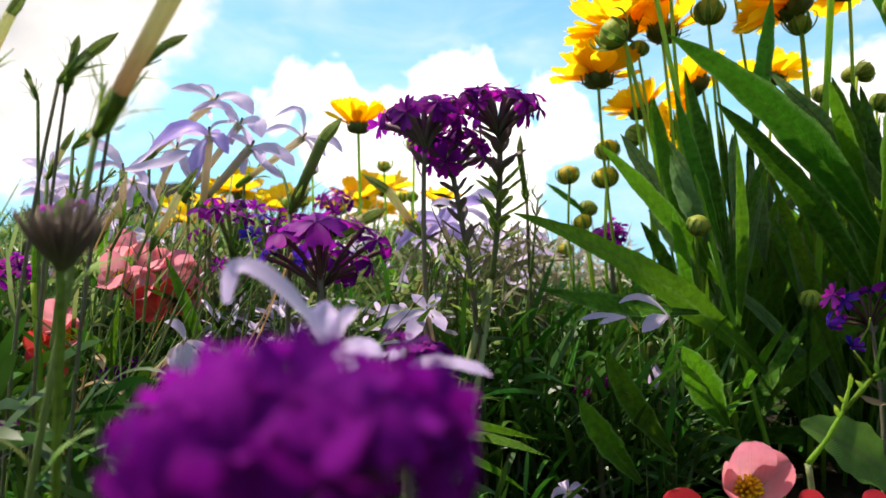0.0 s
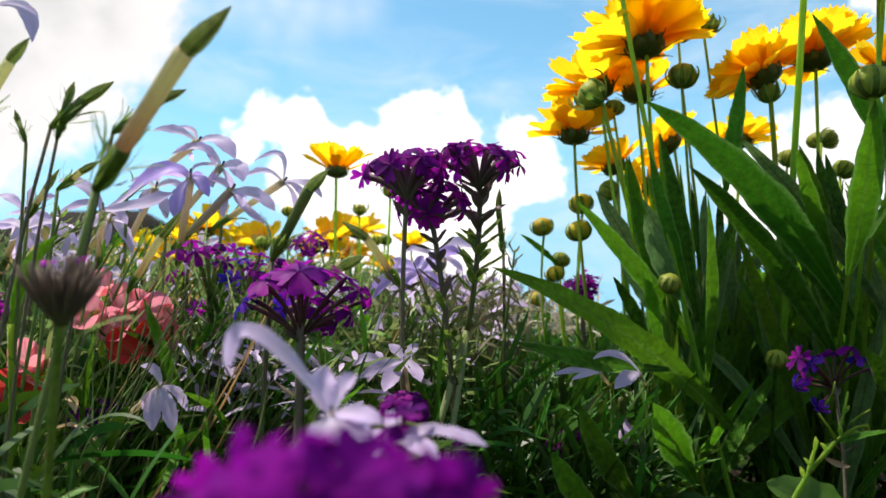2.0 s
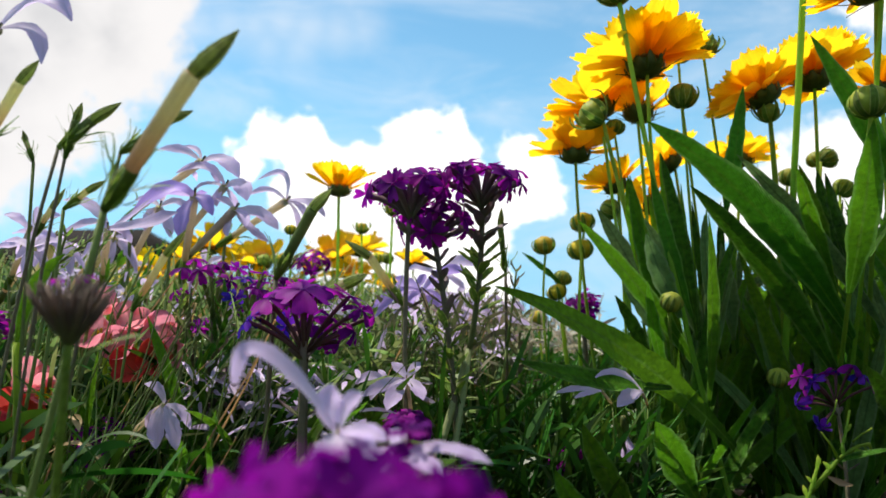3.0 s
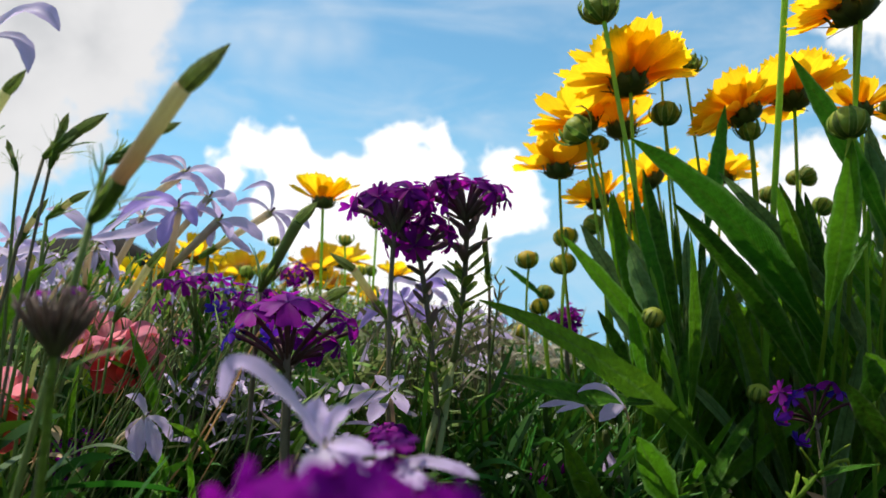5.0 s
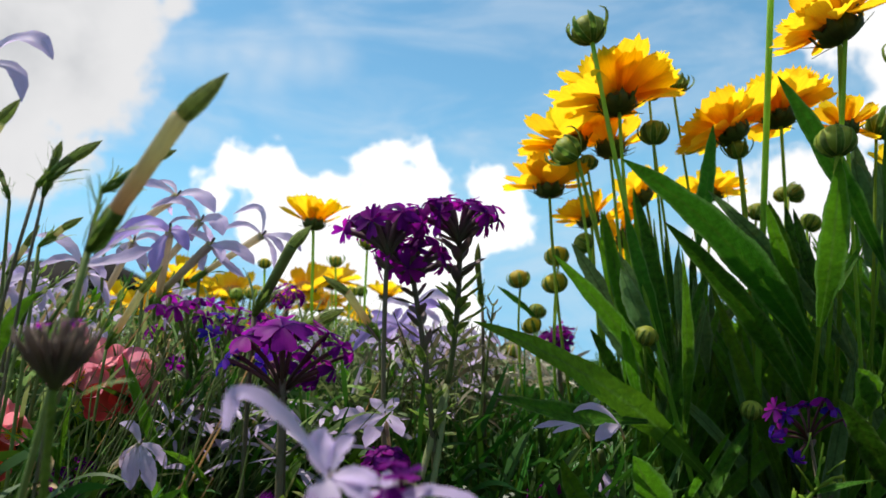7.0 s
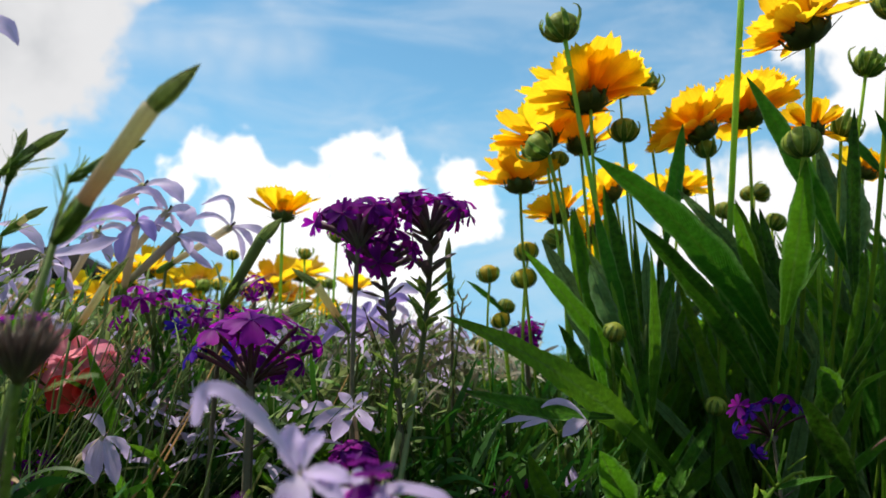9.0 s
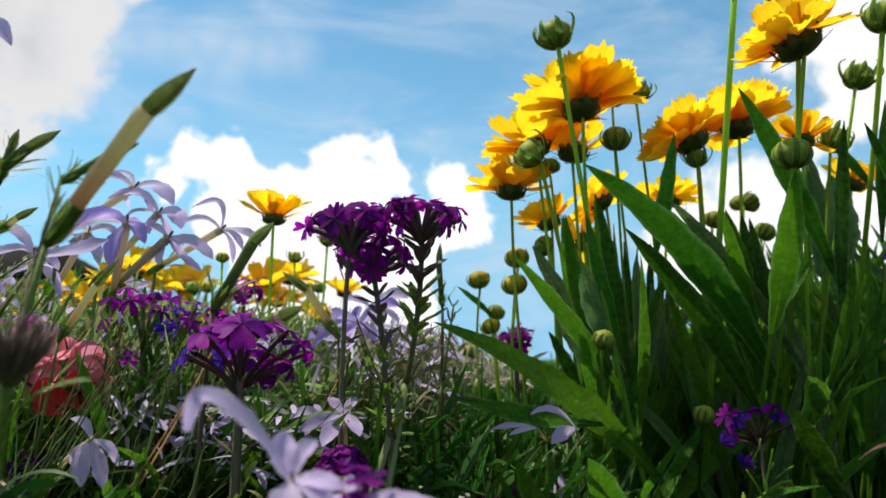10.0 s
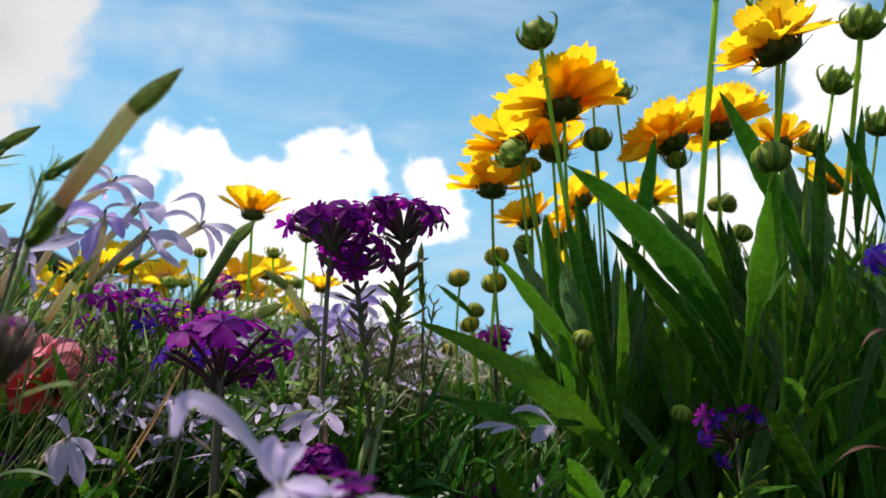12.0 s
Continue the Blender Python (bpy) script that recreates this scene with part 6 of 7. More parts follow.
star_flower((-0.1048, 0.4659, 0.1105), (-0.1144, 0.4893, 0.0832), (-0.1201, 0.4863, 0), (0.1, -0.8, 0.5), 0.02, tube=0.0016, petals=(((-0.0111, -0.0006, 0.0047), (0.1, -0.8, 0.5), 0.0133, 1), ((0.0143, -0.0003, 0.0025), (0.1, -0.8, 0.5), 0.0160, 1), ((0.0092, -0.0047, -0.0107), (0.1, -0.8, 0.5), 0.0164, 1), ((-0.0033, -0.0046, -0.0116), (0.1, -0.8, 0.5), 0.0129, 1), ((0.0009, 0.0049, 0.0094), (0.1, -0.8, 0.5), 0.0106, 1)))
for k in range(26):
    y = rng.uniform(0.52, 1.25)
    x = y * rng.uniform(-0.52, 0.06)
    z = 0.13 + y * (0.02 - 0.19 * min(0.0, x / y + 0.02) * 0.9) + rng.uniform(-0.075, 0.012)
    low = Vector((x + rng.uniform(-0.02, 0.0), y + 0.005, z - 0.028))
    star_flower((x, y, z), low, (low.x - 0.02, low.y, 0), (rng.uniform(-0.3, 0.5), -0.6, rng.uniform(0.3, 0.9)), rng.uniform(0.016, 0.022), rng.uniform(0, 1.2), [rng.uniform(-30, 15) for _ in range(5)], [rng.choice((0, 1, 1, 2, 3)) for _ in range(5)], tube=0.0018, deep=k % 7 == 0)
for k in range(10):
    x, y, z = rng.uniform(-0.32, -0.17), rng.uniform(0.42, 0.62), rng.uniform(0.135, 0.185)
    low = Vector((x - 0.025, y + 0.005, z - 0.032))
    star_flower((x, y, z), low, (low.x - 0.05, low.y, 0), (rng.uniform(0.1, 0.6), -0.4, rng.uniform(0.3, 0.9)), rng.uniform(0.018, 0.023), rng.uniform(0, 1.2), [rng.uniform(-35, 5) for _ in range(5)], [rng.choice((1, 1, 2, 3)) for _ in range(5)], tube=0.0022)

# ---- closed star-flower buds ----
tube_bud((-0.0491, 0.183, 0.1983), (-0.06, 0.1843, 0.1883), (-0.0782, 0.192, 0.166), (-0.1257, 0.2084, 0), 0.0056, 7, stem=0.0017, label="tall closed bud on a thick pale tube", stem_bend=(0.0, 0, 0))
tube_bud((-0.1107, 0.2629, 0.2047), (-0.1204, 0.2635, 0.1991), (-0.1257, 0.264, 0.195), (-0.1637, 0.2779, 0), 0.0045, 6, stem=0.0012, dark=True, stem_bend=(-0.006, 0, 0))
tube_bud((-0.1238, 0.2628, 0.2048), (-0.126, 0.2635, 0.1991), (-0.1283, 0.2644, 0.1919), (-0.154, 0.2779, 0), 0.0032, 4, stem=0.0011, dark=True, stem_bend=(-0.004, 0, 0))
tube_bud((-0.1223, 0.2321, 0.2089), (-0.1283, 0.2329, 0.2023), (-0.137, 0.2346, 0.1883), (-0.1646, 0.2581, 0), 0.0040, 5, stem=0.0012)
tube_bud((-0.0768, 0.234, 0.1936), (-0.0834, 0.2343, 0.1911), (-0.0965, 0.2401, 0.1853), (-0.1304, 0.2581, 0), 0.0033, 6, dark=True, stem=0.0011, stem_bend=(-0.005, 0, 0))
tube_bud((-0.0507, 0.3256, 0.1863), (-0.0587, 0.3265, 0.1784), (-0.0721, 0.339, 0.1588), (-0.0883, 0.3573, 0), 0.0057, 5, stem=0.002, dark=True, label="closed purple-green bud on a slanting tube")
tube_bud((-0.0588, 0.4175, 0.1757), (-0.0462, 0.4186, 0.167), (-0.0354, 0.4308, 0.1502), (-0.0286, 0.4367, 0), 0.0055, 5, stem=0.0016)
tube_bud((0.0215, 0.4156, 0.1916), (0.0209, 0.4168, 0.1815), (0.0232, 0.4289, 0.165), (0.0247, 0.4367, 0), 0.0038, 5, stem=0.0016, dark=True)
tube_bud((-0.05, 0.4397, 0.1597), (-0.0622, 0.4403, 0.1543), (-0.0683, 0.4407, 0.1513), (-0.0714, 0.4466, 0), 0.0079, 4, stem=0.0016, label="fat pale green bud low among the flowers")
tube_bud((-0.1383, 0.3152, 0.1886), (-0.146, 0.3157, 0.1846), (-0.1505, 0.3161, 0.1813), (-0.1746, 0.3275, 0), 0.0035, 5, stem=0.0014)
tube_bud((-0.1604, 0.2932, 0.2035), (-0.1591, 0.2937, 0.1993), (-0.1579, 0.2942, 0.1956), (-0.1672, 0.3077, 0), 0.0023, 6, stem=0.0012)
tube_bud((-0.1646, 0.3353, 0.1892), (-0.1705, 0.3363, 0.181), (-0.1752, 0.3372, 0.174), (-0.1949, 0.3474, 0), 0.0033, 5, stem=0.0014)
tube_bud((-0.1207, 0.3573, 0.1741), (-0.1301, 0.3587, 0.163), (-0.1438, 0.3659, 0.1446), (-0.1695, 0.3772, 0), 0.0042, 6, stem=0.0013)

# ---- leafy shoots between the star flowers ----
def leafy_shoot(low, tip, pairs, length, material, spread=0.8, label="slender leafy green shoot among the star flowers"):
    """A thin stem with narrow leaves in crossed pairs, closer together towards its tip."""
    low, tip = Vector(low), Vector(tip)
    r = random.Random(int(tip.x * 1e5))
    root = (low.x - 0.15 * low.z, low.y, 0)
    plant = thing("leafy_shoot", root, label, "plant", "leafy shoots")
    stalk(plant, root, low, 0.0009, 0.0008, (0, 0, 0), M_STEM_MID, "lower_stem")
    stalk(plant, low, tip, 0.0008, 0.0005, (0, 0, 0), M_STEM_MID)
    ahead = (tip - low).normalized()
    side = ahead.orthogonal().normalized()
    for k in range(pairs):
        p = low.lerp(tip, 0.15 + 0.85 * ((k + 0.5) / pairs) ** 0.8)
        for half in (0, 1):
            d = Matrix.Rotation(1.57 * k + math.pi * half + r.uniform(-0.4, 0.4), 3, ahead) @ side
            end = p + (d * spread * r.uniform(0.7, 1.1) + ahead * r.uniform(0.5, 0.9)) * length
            leaf(plant, p, end, length * r.uniform(0.16, 0.24), d * length * 0.12, material, face=ahead, rows=8, fold=0.4)


leafy_shoot((-0.1697, 0.39, 0.1242), (-0.1463, 0.385, 0.17), 5, 0.00972, M_BRACT, 0.6)
leafy_shoot((-0.1167, 0.385, 0.1087), (-0.108, 0.38, 0.1421), 8, 0.01316, M_LEAF, 0.8, "dark green shoot with whorls of narrow leaves")
leafy_shoot((-0.1037, 0.39, 0.111), (-0.0997, 0.385, 0.1375), 6, 0.01053, M_LEAF_HALF_LIT, 0.8, "dark green shoot with whorls of narrow leaves")
leafy_shoot((-0.189, 0.36, 0.1519), (-0.1571, 0.355, 0.1738), 8, 0.00598, M_GRASS_PALE, 0.35, "pale striped leafy spike slanting over the bed")
leafy_shoot((-0.1751, 0.37, 0.1499), (-0.1605, 0.37, 0.1739), 8, 0.00564, M_GRASS_PALE, 0.35, "pale striped leafy spike slanting over the bed")
leafy_shoot((-0.1724, 0.38, 0.14), (-0.1578, 0.375, 0.1611), 4, 0.01158, M_LEAF_HALF_LIT, 0.7)
leafy_shoot((-0.1773, 0.35, 0.1488), (-0.168, 0.345, 0.1712), 6, 0.00776, M_BRACT, 0.8)
leafy_shoot((-0.1357, 0.39, 0.119), (-0.131, 0.385, 0.1486), 6, 0.00947, M_BRACT, 0.7)
leafy_shoot((0.0242, 0.43, 0.1207), (0.0298, 0.43, 0.1615), 7, 0.00834, M_STEM_DARK, 0.7, "brownish shoot with short narrow leaves")
leafy_shoot((-0.027, 0.42, 0.1096), (-0.0243, 0.42, 0.1353), 5, 0.01163, M_LEAF_HALF_LIT, 0.6)

# ---- begonias ----
begonia((-0.1680, 0.3860, 0.1253), (-0.1646, 0.3897, 0), (-0.4, -0.8, 0.5), 0.0264, spin=0.4)
begonia((-0.1574, 0.3952, 0.1300), (-0.1540, 0.3990, 0), (0.1, -0.6, 0.8), 0.0246, spin=0.9, stamens=False)
begonia((-0.1455, 0.3952, 0.1253), (-0.1428, 0.3990, 0), (0.4, -0.8, 0.4), 0.0264, spin=0.2, stamens=False)
begonia((-0.1587, 0.3887, 0.1205), (-0.1557, 0.3925, 0), (-0.1, -0.9, 0.35), 0.0238, spin=0.6, stamens=False)
begonia((-0.1529, 0.3860, 0.1104), (-0.1504, 0.3897, 0), (0.0, -0.9, 0.4), 0.0246, red=True, spin=0.7, stamens=False, label="red begonia flower with rounded waxy petals")
begonia((-0.1449, 0.3887, 0.1146), (-0.1425, 0.3925, 0), (0.3, -0.9, 0.3), 0.0229, red=True, spin=0.2, stamens=False, label="red begonia flower with rounded waxy petals")
begonia((-0.1388, 0.3906, 0.1166), (-0.1365, 0.3943, 0), (0.5, -0.8, 0.3), 0.0211, spin=0.5, stamens=False)
begonia((-0.1770, 0.4092, 0.1381), (-0.1729, 0.4129, 0), (-0.2, -0.6, 0.8), 0.0229, spin=0.1, stamens=False)
begonia((-0.1918, 0.3692, 0.1050), (-0.1887, 0.3729, 0), (0.2, -0.8, 0.6), 0.0238, spin=0.6, stamens=False)
begonia((-0.1851, 0.3646, 0.1012), (-0.1823, 0.3683, 0), (0.4, -0.8, 0.4), 0.0194, spin=0.1)
begonia((-0.1895, 0.3674, 0.0885), (-0.1872, 0.3711, 0), (0.1, -0.9, 0.3), 0.0246, red=True, spin=0.1, stamens=False, label="red begonia flower with rounded waxy petals")
begonia((-0.1964, 0.3692, 0.0944), (-0.1937, 0.3729, 0), (-0.2, -0.9, 0.3), 0.0220, red=True, spin=0.6, stamens=False, label="red begonia flower with rounded waxy petals")
begonia((0.0955, 0.32, 0.0395), (0.0984, 0.325, -0.0507), (0.05, -0.75, 0.55), 0.032, spin=0.30, rises=(48, 30, 10, 22), lengths=(1.2, 1.0, 0.5, 1.0), label="open pink begonia flower with a yellow centre")
begonia((0.1186, 0.312, 0.0263), (0.1204, 0.3087, 0), (0.1, -0.5, 0.8), 0.026, red=True, spin=0.5, stamens=False, label="red begonia bloom low by the pink one")
begonia((0.0735, 0.3089, 0.0255), (0.0824, 0.306, 0), (-0.1, -0.4, 0.9), 0.030, red=True, spin=0.5, stamens=False, label="red begonia bloom low by the pink one")
begonia((0.1442, 0.3239, 0.0235), (0.146, 0.3205, 0), (0.1, -0.5, 0.8), 0.024, red=True, spin=0.2, stamens=False, label="red begonia bloom low by the pink one")
begonia_leaf = thing("begonia_leaf", (0.1586, 0.3515, 0), "rounded waxy green begonia leaf", "leaf")
leaf(begonia_leaf, (0.1665, 0.355, 0.034), (0.1236, 0.34, 0.0599), 0.02424, (0, 0, 0.002), M_WAXY, "blade", face=(-0.2, -0.75, 0.6), fold=0.12, rows=24, shape=lambda s: max(0.0, math.sin(math.pi * (0.04 + 0.95 * s**0.8))) ** 0.7)
stalk(begonia_leaf, (0.1654, 0.357, 0), (0.1665, 0.355, 0.034), 0.0014, 0.0012, name="leaf_stalk")

# ---- dry and broken bits ----
twig = thing("dry_flower_stalk", (0.1217, 0.3288, 0), "pale green spent flower stalk with short spiky cups", "flower stalk")
stalk(twig, (0.1206, 0.3287, 0), (0.1208, 0.326, 0.0479), 0.0010, 0.0012, (0.002, 0, 0), M_STEM_PALE)


def twig_piece(points, r0, r1, name="branch"):
    bm = bmesh.new()
    line = [p for a, b in zip(points, points[1:]) for p in bend_line(a, b, (0, 0, 0), 5)[:-1]] + [Vector(points[-1])]
    sweep(bm, line, lambda s: (r0 + (r1 - r0) * s) * (1 + 0.16 * math.sin(23 * s + 40 * r0 * 1000)), 7)
    part(name, bm, M_STEM, twig)


twig_piece(((0.1208, 0.326, 0.0479), (0.1288, 0.327, 0.057), (0.1355, 0.329, 0.0663), (0.1386, 0.33, 0.0747), (0.1401, 0.33, 0.079)), 0.0011, 0.0006)
twig_piece(((0.1357, 0.329, 0.0665), (0.1426, 0.331, 0.0728), (0.1489, 0.333, 0.0785), (0.1578, 0.335, 0.0831), (0.1622, 0.336, 0.0836), (0.163, 0.336, 0.081)), 0.0010, 0.0006)
twig_piece(((0.1485, 0.333, 0.0785), (0.1454, 0.331, 0.0832), (0.1411, 0.33, 0.089)), 0.0007, 0.0003, "shoot")
twig_piece(((0.1503, 0.334, 0.0814), (0.1528, 0.335, 0.0882), (0.1558, 0.337, 0.0968)), 0.0008, 0.0004, "shoot")
twig_piece(((0.1451, 0.334, 0.0915), (0.1484, 0.334, 0.0968), (0.1496, 0.334, 0.1011)), 0.0004, 0.0003, "shoot")
twig_piece(((0.1553, 0.335, 0.0847), (0.1598, 0.336, 0.0876), (0.1638, 0.336, 0.0898)), 0.0005, 0.0003, "shoot")
for foot, tip, width in (((0.1337, 0.328, 0.0644), (0.1314, 0.326, 0.0695), 0.00206), ((0.1365, 0.329, 0.0697), (0.1332, 0.327, 0.0727), 0.0016), ((0.1384, 0.329, 0.0745), (0.1382, 0.327, 0.0808), 0.00183), ((0.1444, 0.331, 0.0745), (0.1407, 0.329, 0.0779), 0.00206), ((0.1507, 0.333, 0.0793), (0.1496, 0.332, 0.0847), 0.00183), ((0.1528, 0.335, 0.0882), (0.1547, 0.334, 0.0918), 0.0016), ((0.1545, 0.334, 0.0813), (0.1581, 0.333, 0.0814), 0.0016), ((0.1596, 0.335, 0.0829), (0.1611, 0.334, 0.0795), 0.00137)):
    leaf(twig, foot, tip, width, (0, 0, 0), M_STEM, "bract", rows=6)
leaf(twig, (0.1426, 0.331, 0.0724), (0.1523, 0.33, 0.0688), 0.00251, (0.0, 0, -0.0009), M_DRY, "dry_leaf", rows=10)
withered = thing("withered_leaf", (-0.154, 0.3275, 0), "curled brown withered leaf lying in the grass", "leaf")
leaf(withered, (-0.1699, 0.34, 0.0794), (-0.1436, 0.335, 0.0749), 0.00353, (0.0019, 0, 0.0061), M_DRY, "blade", face=(0, -0.4, 1), fold=0.6, rows=20)
leaf(withered, (-0.1487, 0.338, 0.0781), (-0.1517, 0.335, 0.0516), 0.00565, (0.0024, 0, 0.0014), M_DRY, "blade", face=(0.3, -0.6, 0.8), fold=0.7, twist=1.2, rows=20)
leaf(withered, (-0.1646, 0.345, 0.094), (-0.1568, 0.34, 0.088), 0.00377, (0.0019, 0, 0.0014), M_DRY, "blade", face=(0.3, -0.6, 0.8), fold=0.6, twist=0.8)
withered = thing("withered_leaf", (0.1441, 0.2243, 0), "curled reddish dry leaf at the edge of the clump", "leaf")
leaf(withered, (0.1473, 0.232, 0.1086), (0.1325, 0.234, 0.1042), 0.0018, (0, 0, 0.002), M_DRY_RED, "blade", face=(0, -0.6, 0.8), fold=0.6, twist=1.0)
leaf(withered, (0.1563, 0.241, 0.1435), (0.1463, 0.24, 0.1382), 0.0018, (0, 0, 0.002), M_DRY_RED, "blade", face=(0, -0.6, 0.8), fold=0.6, twist=1.0)

# ---- the carpet of fine foliage ----


def bed(near, far, left, right):
    """Feet spread over the bed, thinning out with distance."""
    def foot(r):
        y = near * (far / near) ** r.uniform(0, 1)
        return (r.uniform(left, right) * y, y)
    return foot


BEARINGS = (-0.62, -0.44, -0.30, -0.155, -0.058, 0.045, 0.115, 0.22, 0.56)
RISES = (0.095, 0.10, 0.085, 0.068, 0.056, 0.032, 0.006, -0.004, 0.012)


def carpet(low, high, deep=0.8):
    """How high the leaves stand: the bed mounds up towards its left and back."""
    def height(r, x, y):
        top = 0.13 + float(np.interp(x / y, BEARINGS, RISES)) * min(y, 1.6) + high - 0.11 * max(0.0, 0.62 - y)
        return low + max(0.0, top - low) * r.uniform(0, 1) ** deep
    return height


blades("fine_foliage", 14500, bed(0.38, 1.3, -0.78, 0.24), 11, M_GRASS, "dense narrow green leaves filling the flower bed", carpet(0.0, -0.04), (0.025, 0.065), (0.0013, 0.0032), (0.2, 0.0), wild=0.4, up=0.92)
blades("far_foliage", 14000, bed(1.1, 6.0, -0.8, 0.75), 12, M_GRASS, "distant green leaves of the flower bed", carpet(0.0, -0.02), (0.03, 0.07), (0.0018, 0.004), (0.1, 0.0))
blades("pale_foliage", 7500, bed(0.41, 1.2, -0.75, 0.0), 13, M_GRASS_PALE, "pale thin leaf tips among the foliage", carpet(0.02, -0.018), (0.015, 0.045), (0.0008, 0.0024), (0.3, 0.0))
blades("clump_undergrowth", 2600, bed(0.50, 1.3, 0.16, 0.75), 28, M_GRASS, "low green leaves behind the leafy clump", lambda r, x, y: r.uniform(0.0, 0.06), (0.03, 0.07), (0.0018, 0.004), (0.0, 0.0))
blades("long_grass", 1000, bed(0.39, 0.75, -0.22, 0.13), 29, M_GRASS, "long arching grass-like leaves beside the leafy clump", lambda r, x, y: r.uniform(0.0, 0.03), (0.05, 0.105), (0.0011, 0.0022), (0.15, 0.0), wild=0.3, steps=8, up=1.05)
blades("left_sprouts", 850, bed(0.36, 0.62, -0.75, -0.12), 25, M_GRASS_PALE, "olive-green slanting leaves among the star flowers", carpet(0.0, -0.03, 0.9), (0.03, 0.075), (0.0009, 0.0022), (0.4, 0.0), wild=0.25, up=1.0)
blades("broad_sprouts", 750, bed(0.35, 0.60, -0.72, -0.08), 26, M_LEAF_HALF_LIT, "soft green leaves low among the star flowers", carpet(0.0, -0.05, 0.9), (0.03, 0.07), (0.0028, 0.0065), (0.3, 0.0))
blades("dry_bits", 700, bed(0.42, 1.1, -0.75, 0.10), 23, M_DRY, "brown dry leaf scraps caught among the foliage", carpet(0.0, -0.04), (0.008, 0.025), (0.0006, 0.002), (0.1, 0.0))
blades("fallen_petals", 300, bed(0.40, 0.75, -0.42, 0.0), 27, M_LILAC, "pale lilac petals heaped among the stems", lambda r, x, y: 0.13 + y * (r.uniform(-0.10, 0.03) - 0.12 * min(0.0, x / y + 0.15)), (0.008, 0.020), (0.0016, 0.0032), (0.1, -0.2))
blades("spent_petals", 130, bed(0.36, 0.43, -0.33, -0.12), 30, M_LILAC, "limp pale lilac petals hanging between the stems", lambda r, x, y: 0.13 + y * r.uniform(-0.125, -0.045), (0.008, 0.020), (0.0014, 0.0030), (0.1, -0.3), up=0.2)
blades("petal_scraps", 480, bed(0.45, 1.2, -0.72, 0.02), 24, M_LILAC, "pale lilac petals lying in the foliage", carpet(0.03, -0.03, 0.5), (0.008, 0.02), (0.0012, 0.0026), (0.1, 0.0))
blades("straw_bits", 700, bed(0.58, 1.15, 0.0, 0.165), 41, M_STRAW, "pale straw and withered blooms on top of the foliage", lambda r, x, y: 0.13 + y * r.uniform(-0.03, 0.028), (0.008, 0.026), (0.0007, 0.0022), (0.1, 0.0))
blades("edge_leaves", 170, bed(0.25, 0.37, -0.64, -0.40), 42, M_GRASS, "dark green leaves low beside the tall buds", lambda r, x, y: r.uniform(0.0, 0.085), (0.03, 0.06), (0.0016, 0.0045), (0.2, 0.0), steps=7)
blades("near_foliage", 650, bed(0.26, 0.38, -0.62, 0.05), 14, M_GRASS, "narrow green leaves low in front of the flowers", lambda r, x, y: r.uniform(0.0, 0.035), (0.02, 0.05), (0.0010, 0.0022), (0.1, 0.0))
stems("thin_stems", 620, bed(0.40, 1.1, -0.75, -0.06), 15, M_STEM_MID, "thin slanting green stems among the flowers", carpet(0.05, 0.005, 0.6), 0.0005, (0.55, 0.0))
stems("slanting_stalks", 45, bed(0.33, 0.46, -0.66, -0.16), 31, M_TUBE, "tan slanting stalks in front of the begonias", lambda r, x, y: r.uniform(0.06, 0.15), 0.0008, (0.55, 0.0), limit=-0.2)
stems("slanting_shoots", 150, bed(0.33, 0.46, -0.66, -0.16), 32, M_STEM_PALE, "pale green slanting shoots in front of the begonias", lambda r, x, y: r.uniform(0.06, 0.15), 0.0008, (0.5, 0.0), limit=-0.15)
stems("brown_stems", 130, bed(0.42, 0.66, -0.16, 0.05), 33, M_STEM_DARK, "dark brownish stems between the flowers", lambda r, x, y: r.uniform(0.09, 0.155), 0.0008, (0.12, 0.0), limit=0.07)
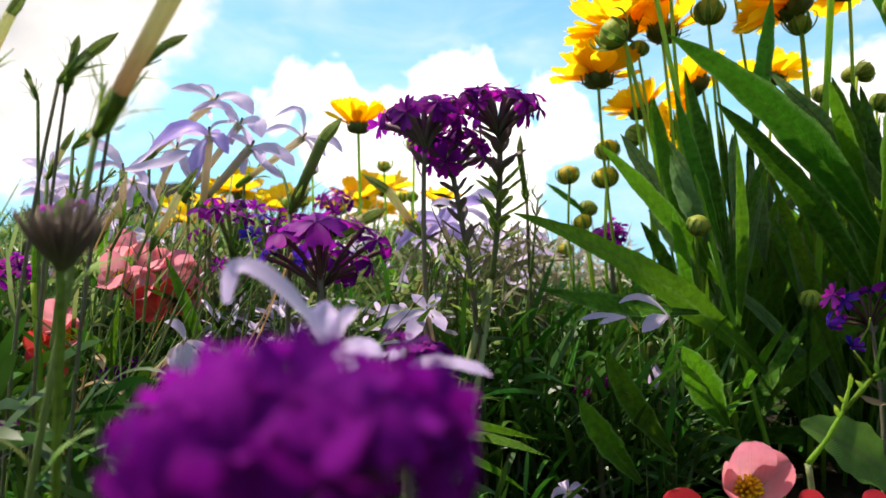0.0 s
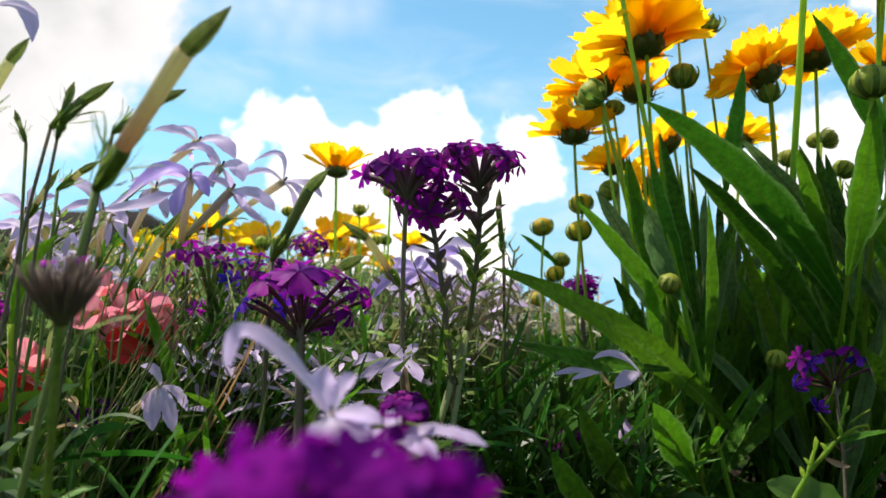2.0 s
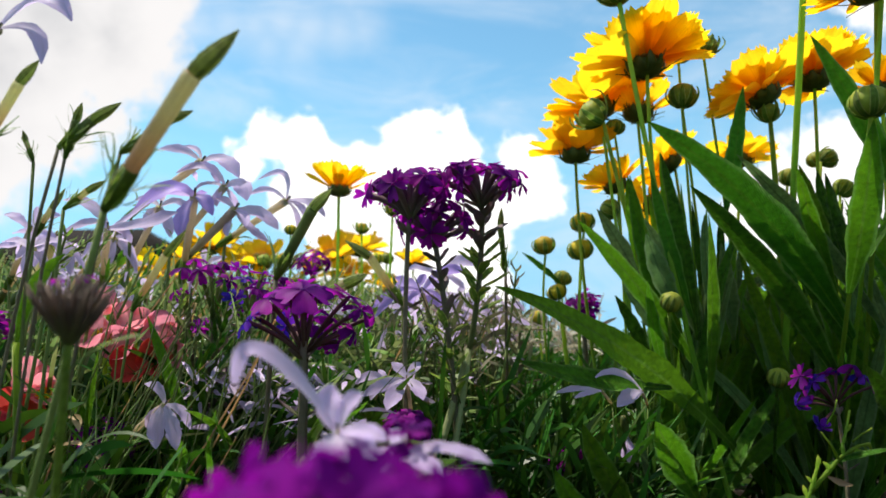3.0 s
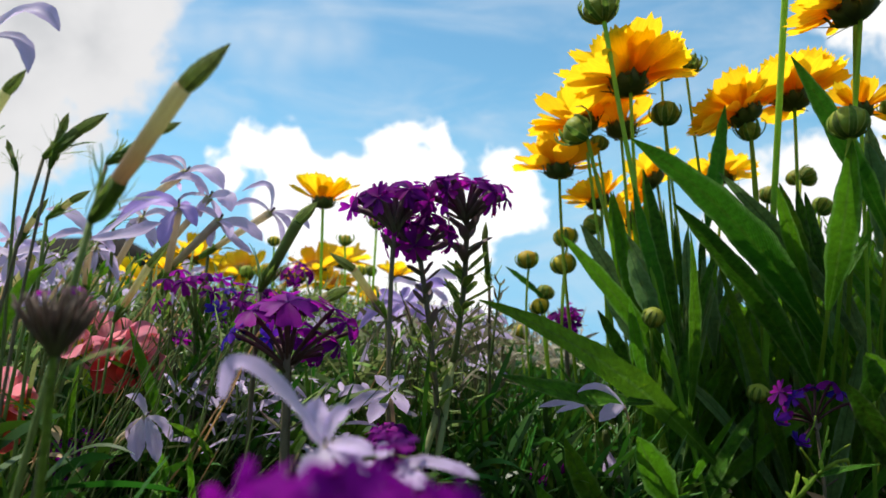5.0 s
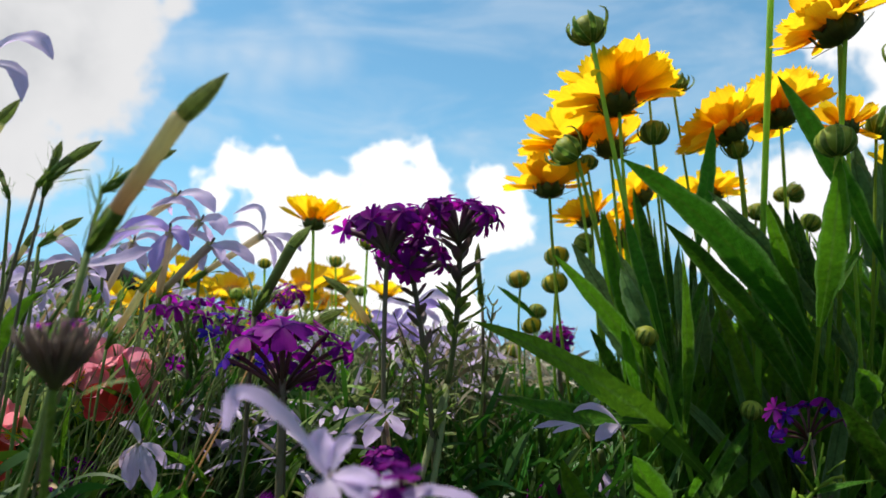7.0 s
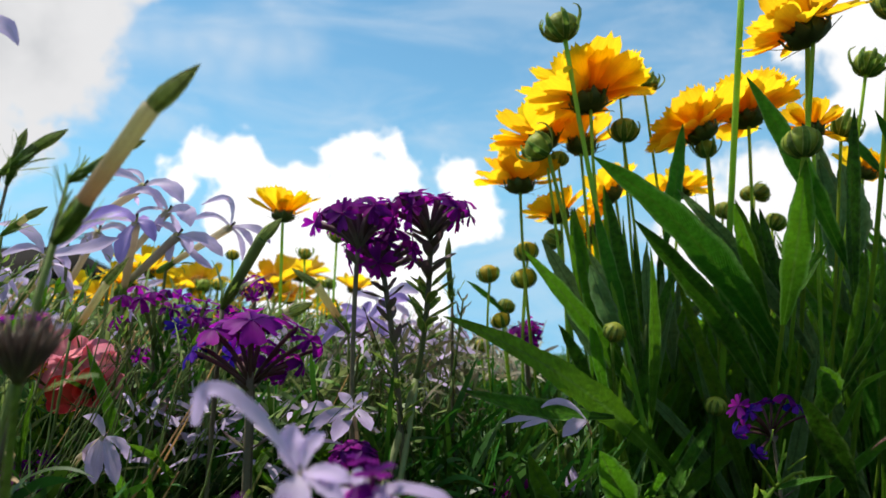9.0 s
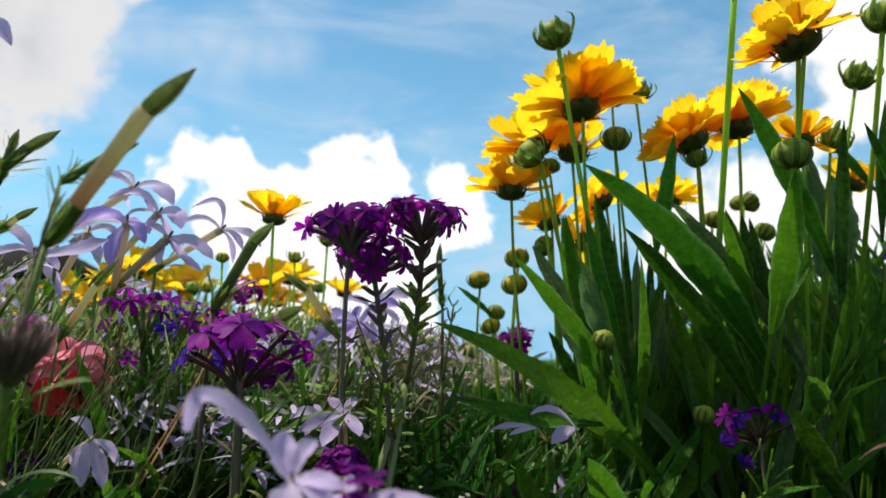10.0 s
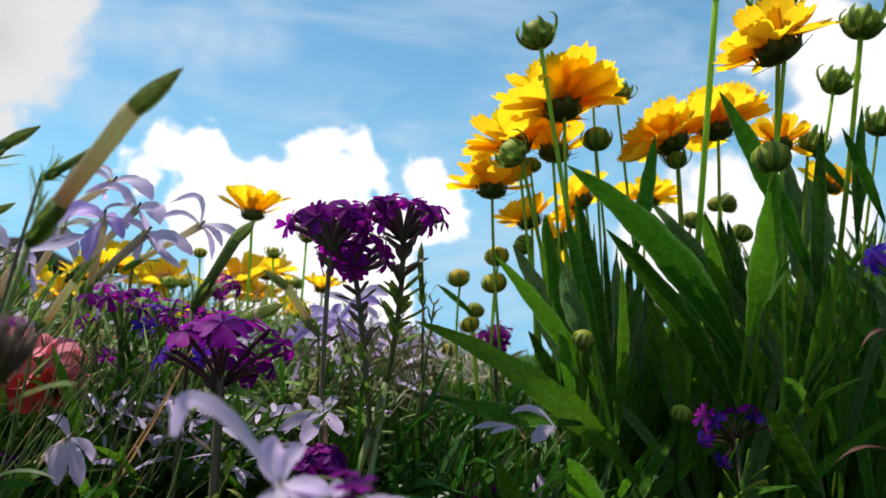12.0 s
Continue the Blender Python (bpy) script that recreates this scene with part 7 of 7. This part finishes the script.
blades("stem_tangle", 420, bed(0.43, 0.62, -0.10, 0.085), 51, M_STEM_DARK, "small olive leaves on the stems between the flowers", lambda r, x, y: 0.13 + y * r.uniform(-0.08, 0.022), (0.010, 0.026), (0.0012, 0.0030), (0.1, 0.0), up=0.6)
stems("dark_stalks", 70, bed(0.42, 0.56, -0.10, 0.075), 52, M_STEM_DARK, "dark brownish stalks crowded below the violet heads", lambda r, x, y: 0.13 + y * r.uniform(-0.02, 0.058), 0.0011, (0.02, 0.0), limit=0.085)
blades("limp_petals", 70, bed(0.44, 0.60, -0.09, 0.075), 53, M_LILAC, "limp lilac petals between the stems", lambda r, x, y: 0.13 + y * r.uniform(-0.04, 0.03), (0.010, 0.022), (0.0016, 0.0036), (0.0, -0.2), up=0.1)
stems("flower_tubes", 60, bed(0.43, 0.58, -0.62, -0.34), 54, M_TUBE, "thick tan flower tubes slanting out of the bed", lambda r, x, y: 0.13 + y * r.uniform(0.0, 0.10), 0.0018, (0.55, 0.0), limit=-0.24)
stems("crossing_stems", 34, bed(0.33, 0.40, -0.60, -0.36), 55, M_STEM_DARK, "thin dark stems slanting across the pink blooms", lambda r, x, y: 0.13 + y * r.uniform(0.0, 0.08), 0.0007, (0.45, 0.0), limit=-0.27)
stems("pale_stems", 420, bed(0.45, 1.1, -0.75, -0.06), 16, M_TUBE, "pale slanting flower tubes among the foliage", carpet(0.05, 0.0, 0.6), 0.0012, (0.5, 0.0))


def behind(r):
    """Feet of the unseen plants added behind and beside the eye."""
    while True:
        x, y = r.uniform(-1.15, 1.15), r.uniform(-1.1, 0.3)
        edge = 1.05 + 0.1 * math.sin(5 * math.atan2(y, x)) - 0.12 * r.uniform(0, 1)
        if math.hypot(x, y) < edge and (y < -0.08 or x < -0.55 or x > 0.24 + 0.72 * max(y, 0.0)):
            return (x, y)


# never in view: added to hold back low skylight from behind the camera
blades("leaves_behind", 6000, behind, 17, M_LEAF, "unseen broad green leaves added around and behind to dim low skylight", lambda r, x, y: r.uniform(0.0, 0.17), (0.07, 0.14), (0.005, 0.011), (0.0, 0.0), steps=6)
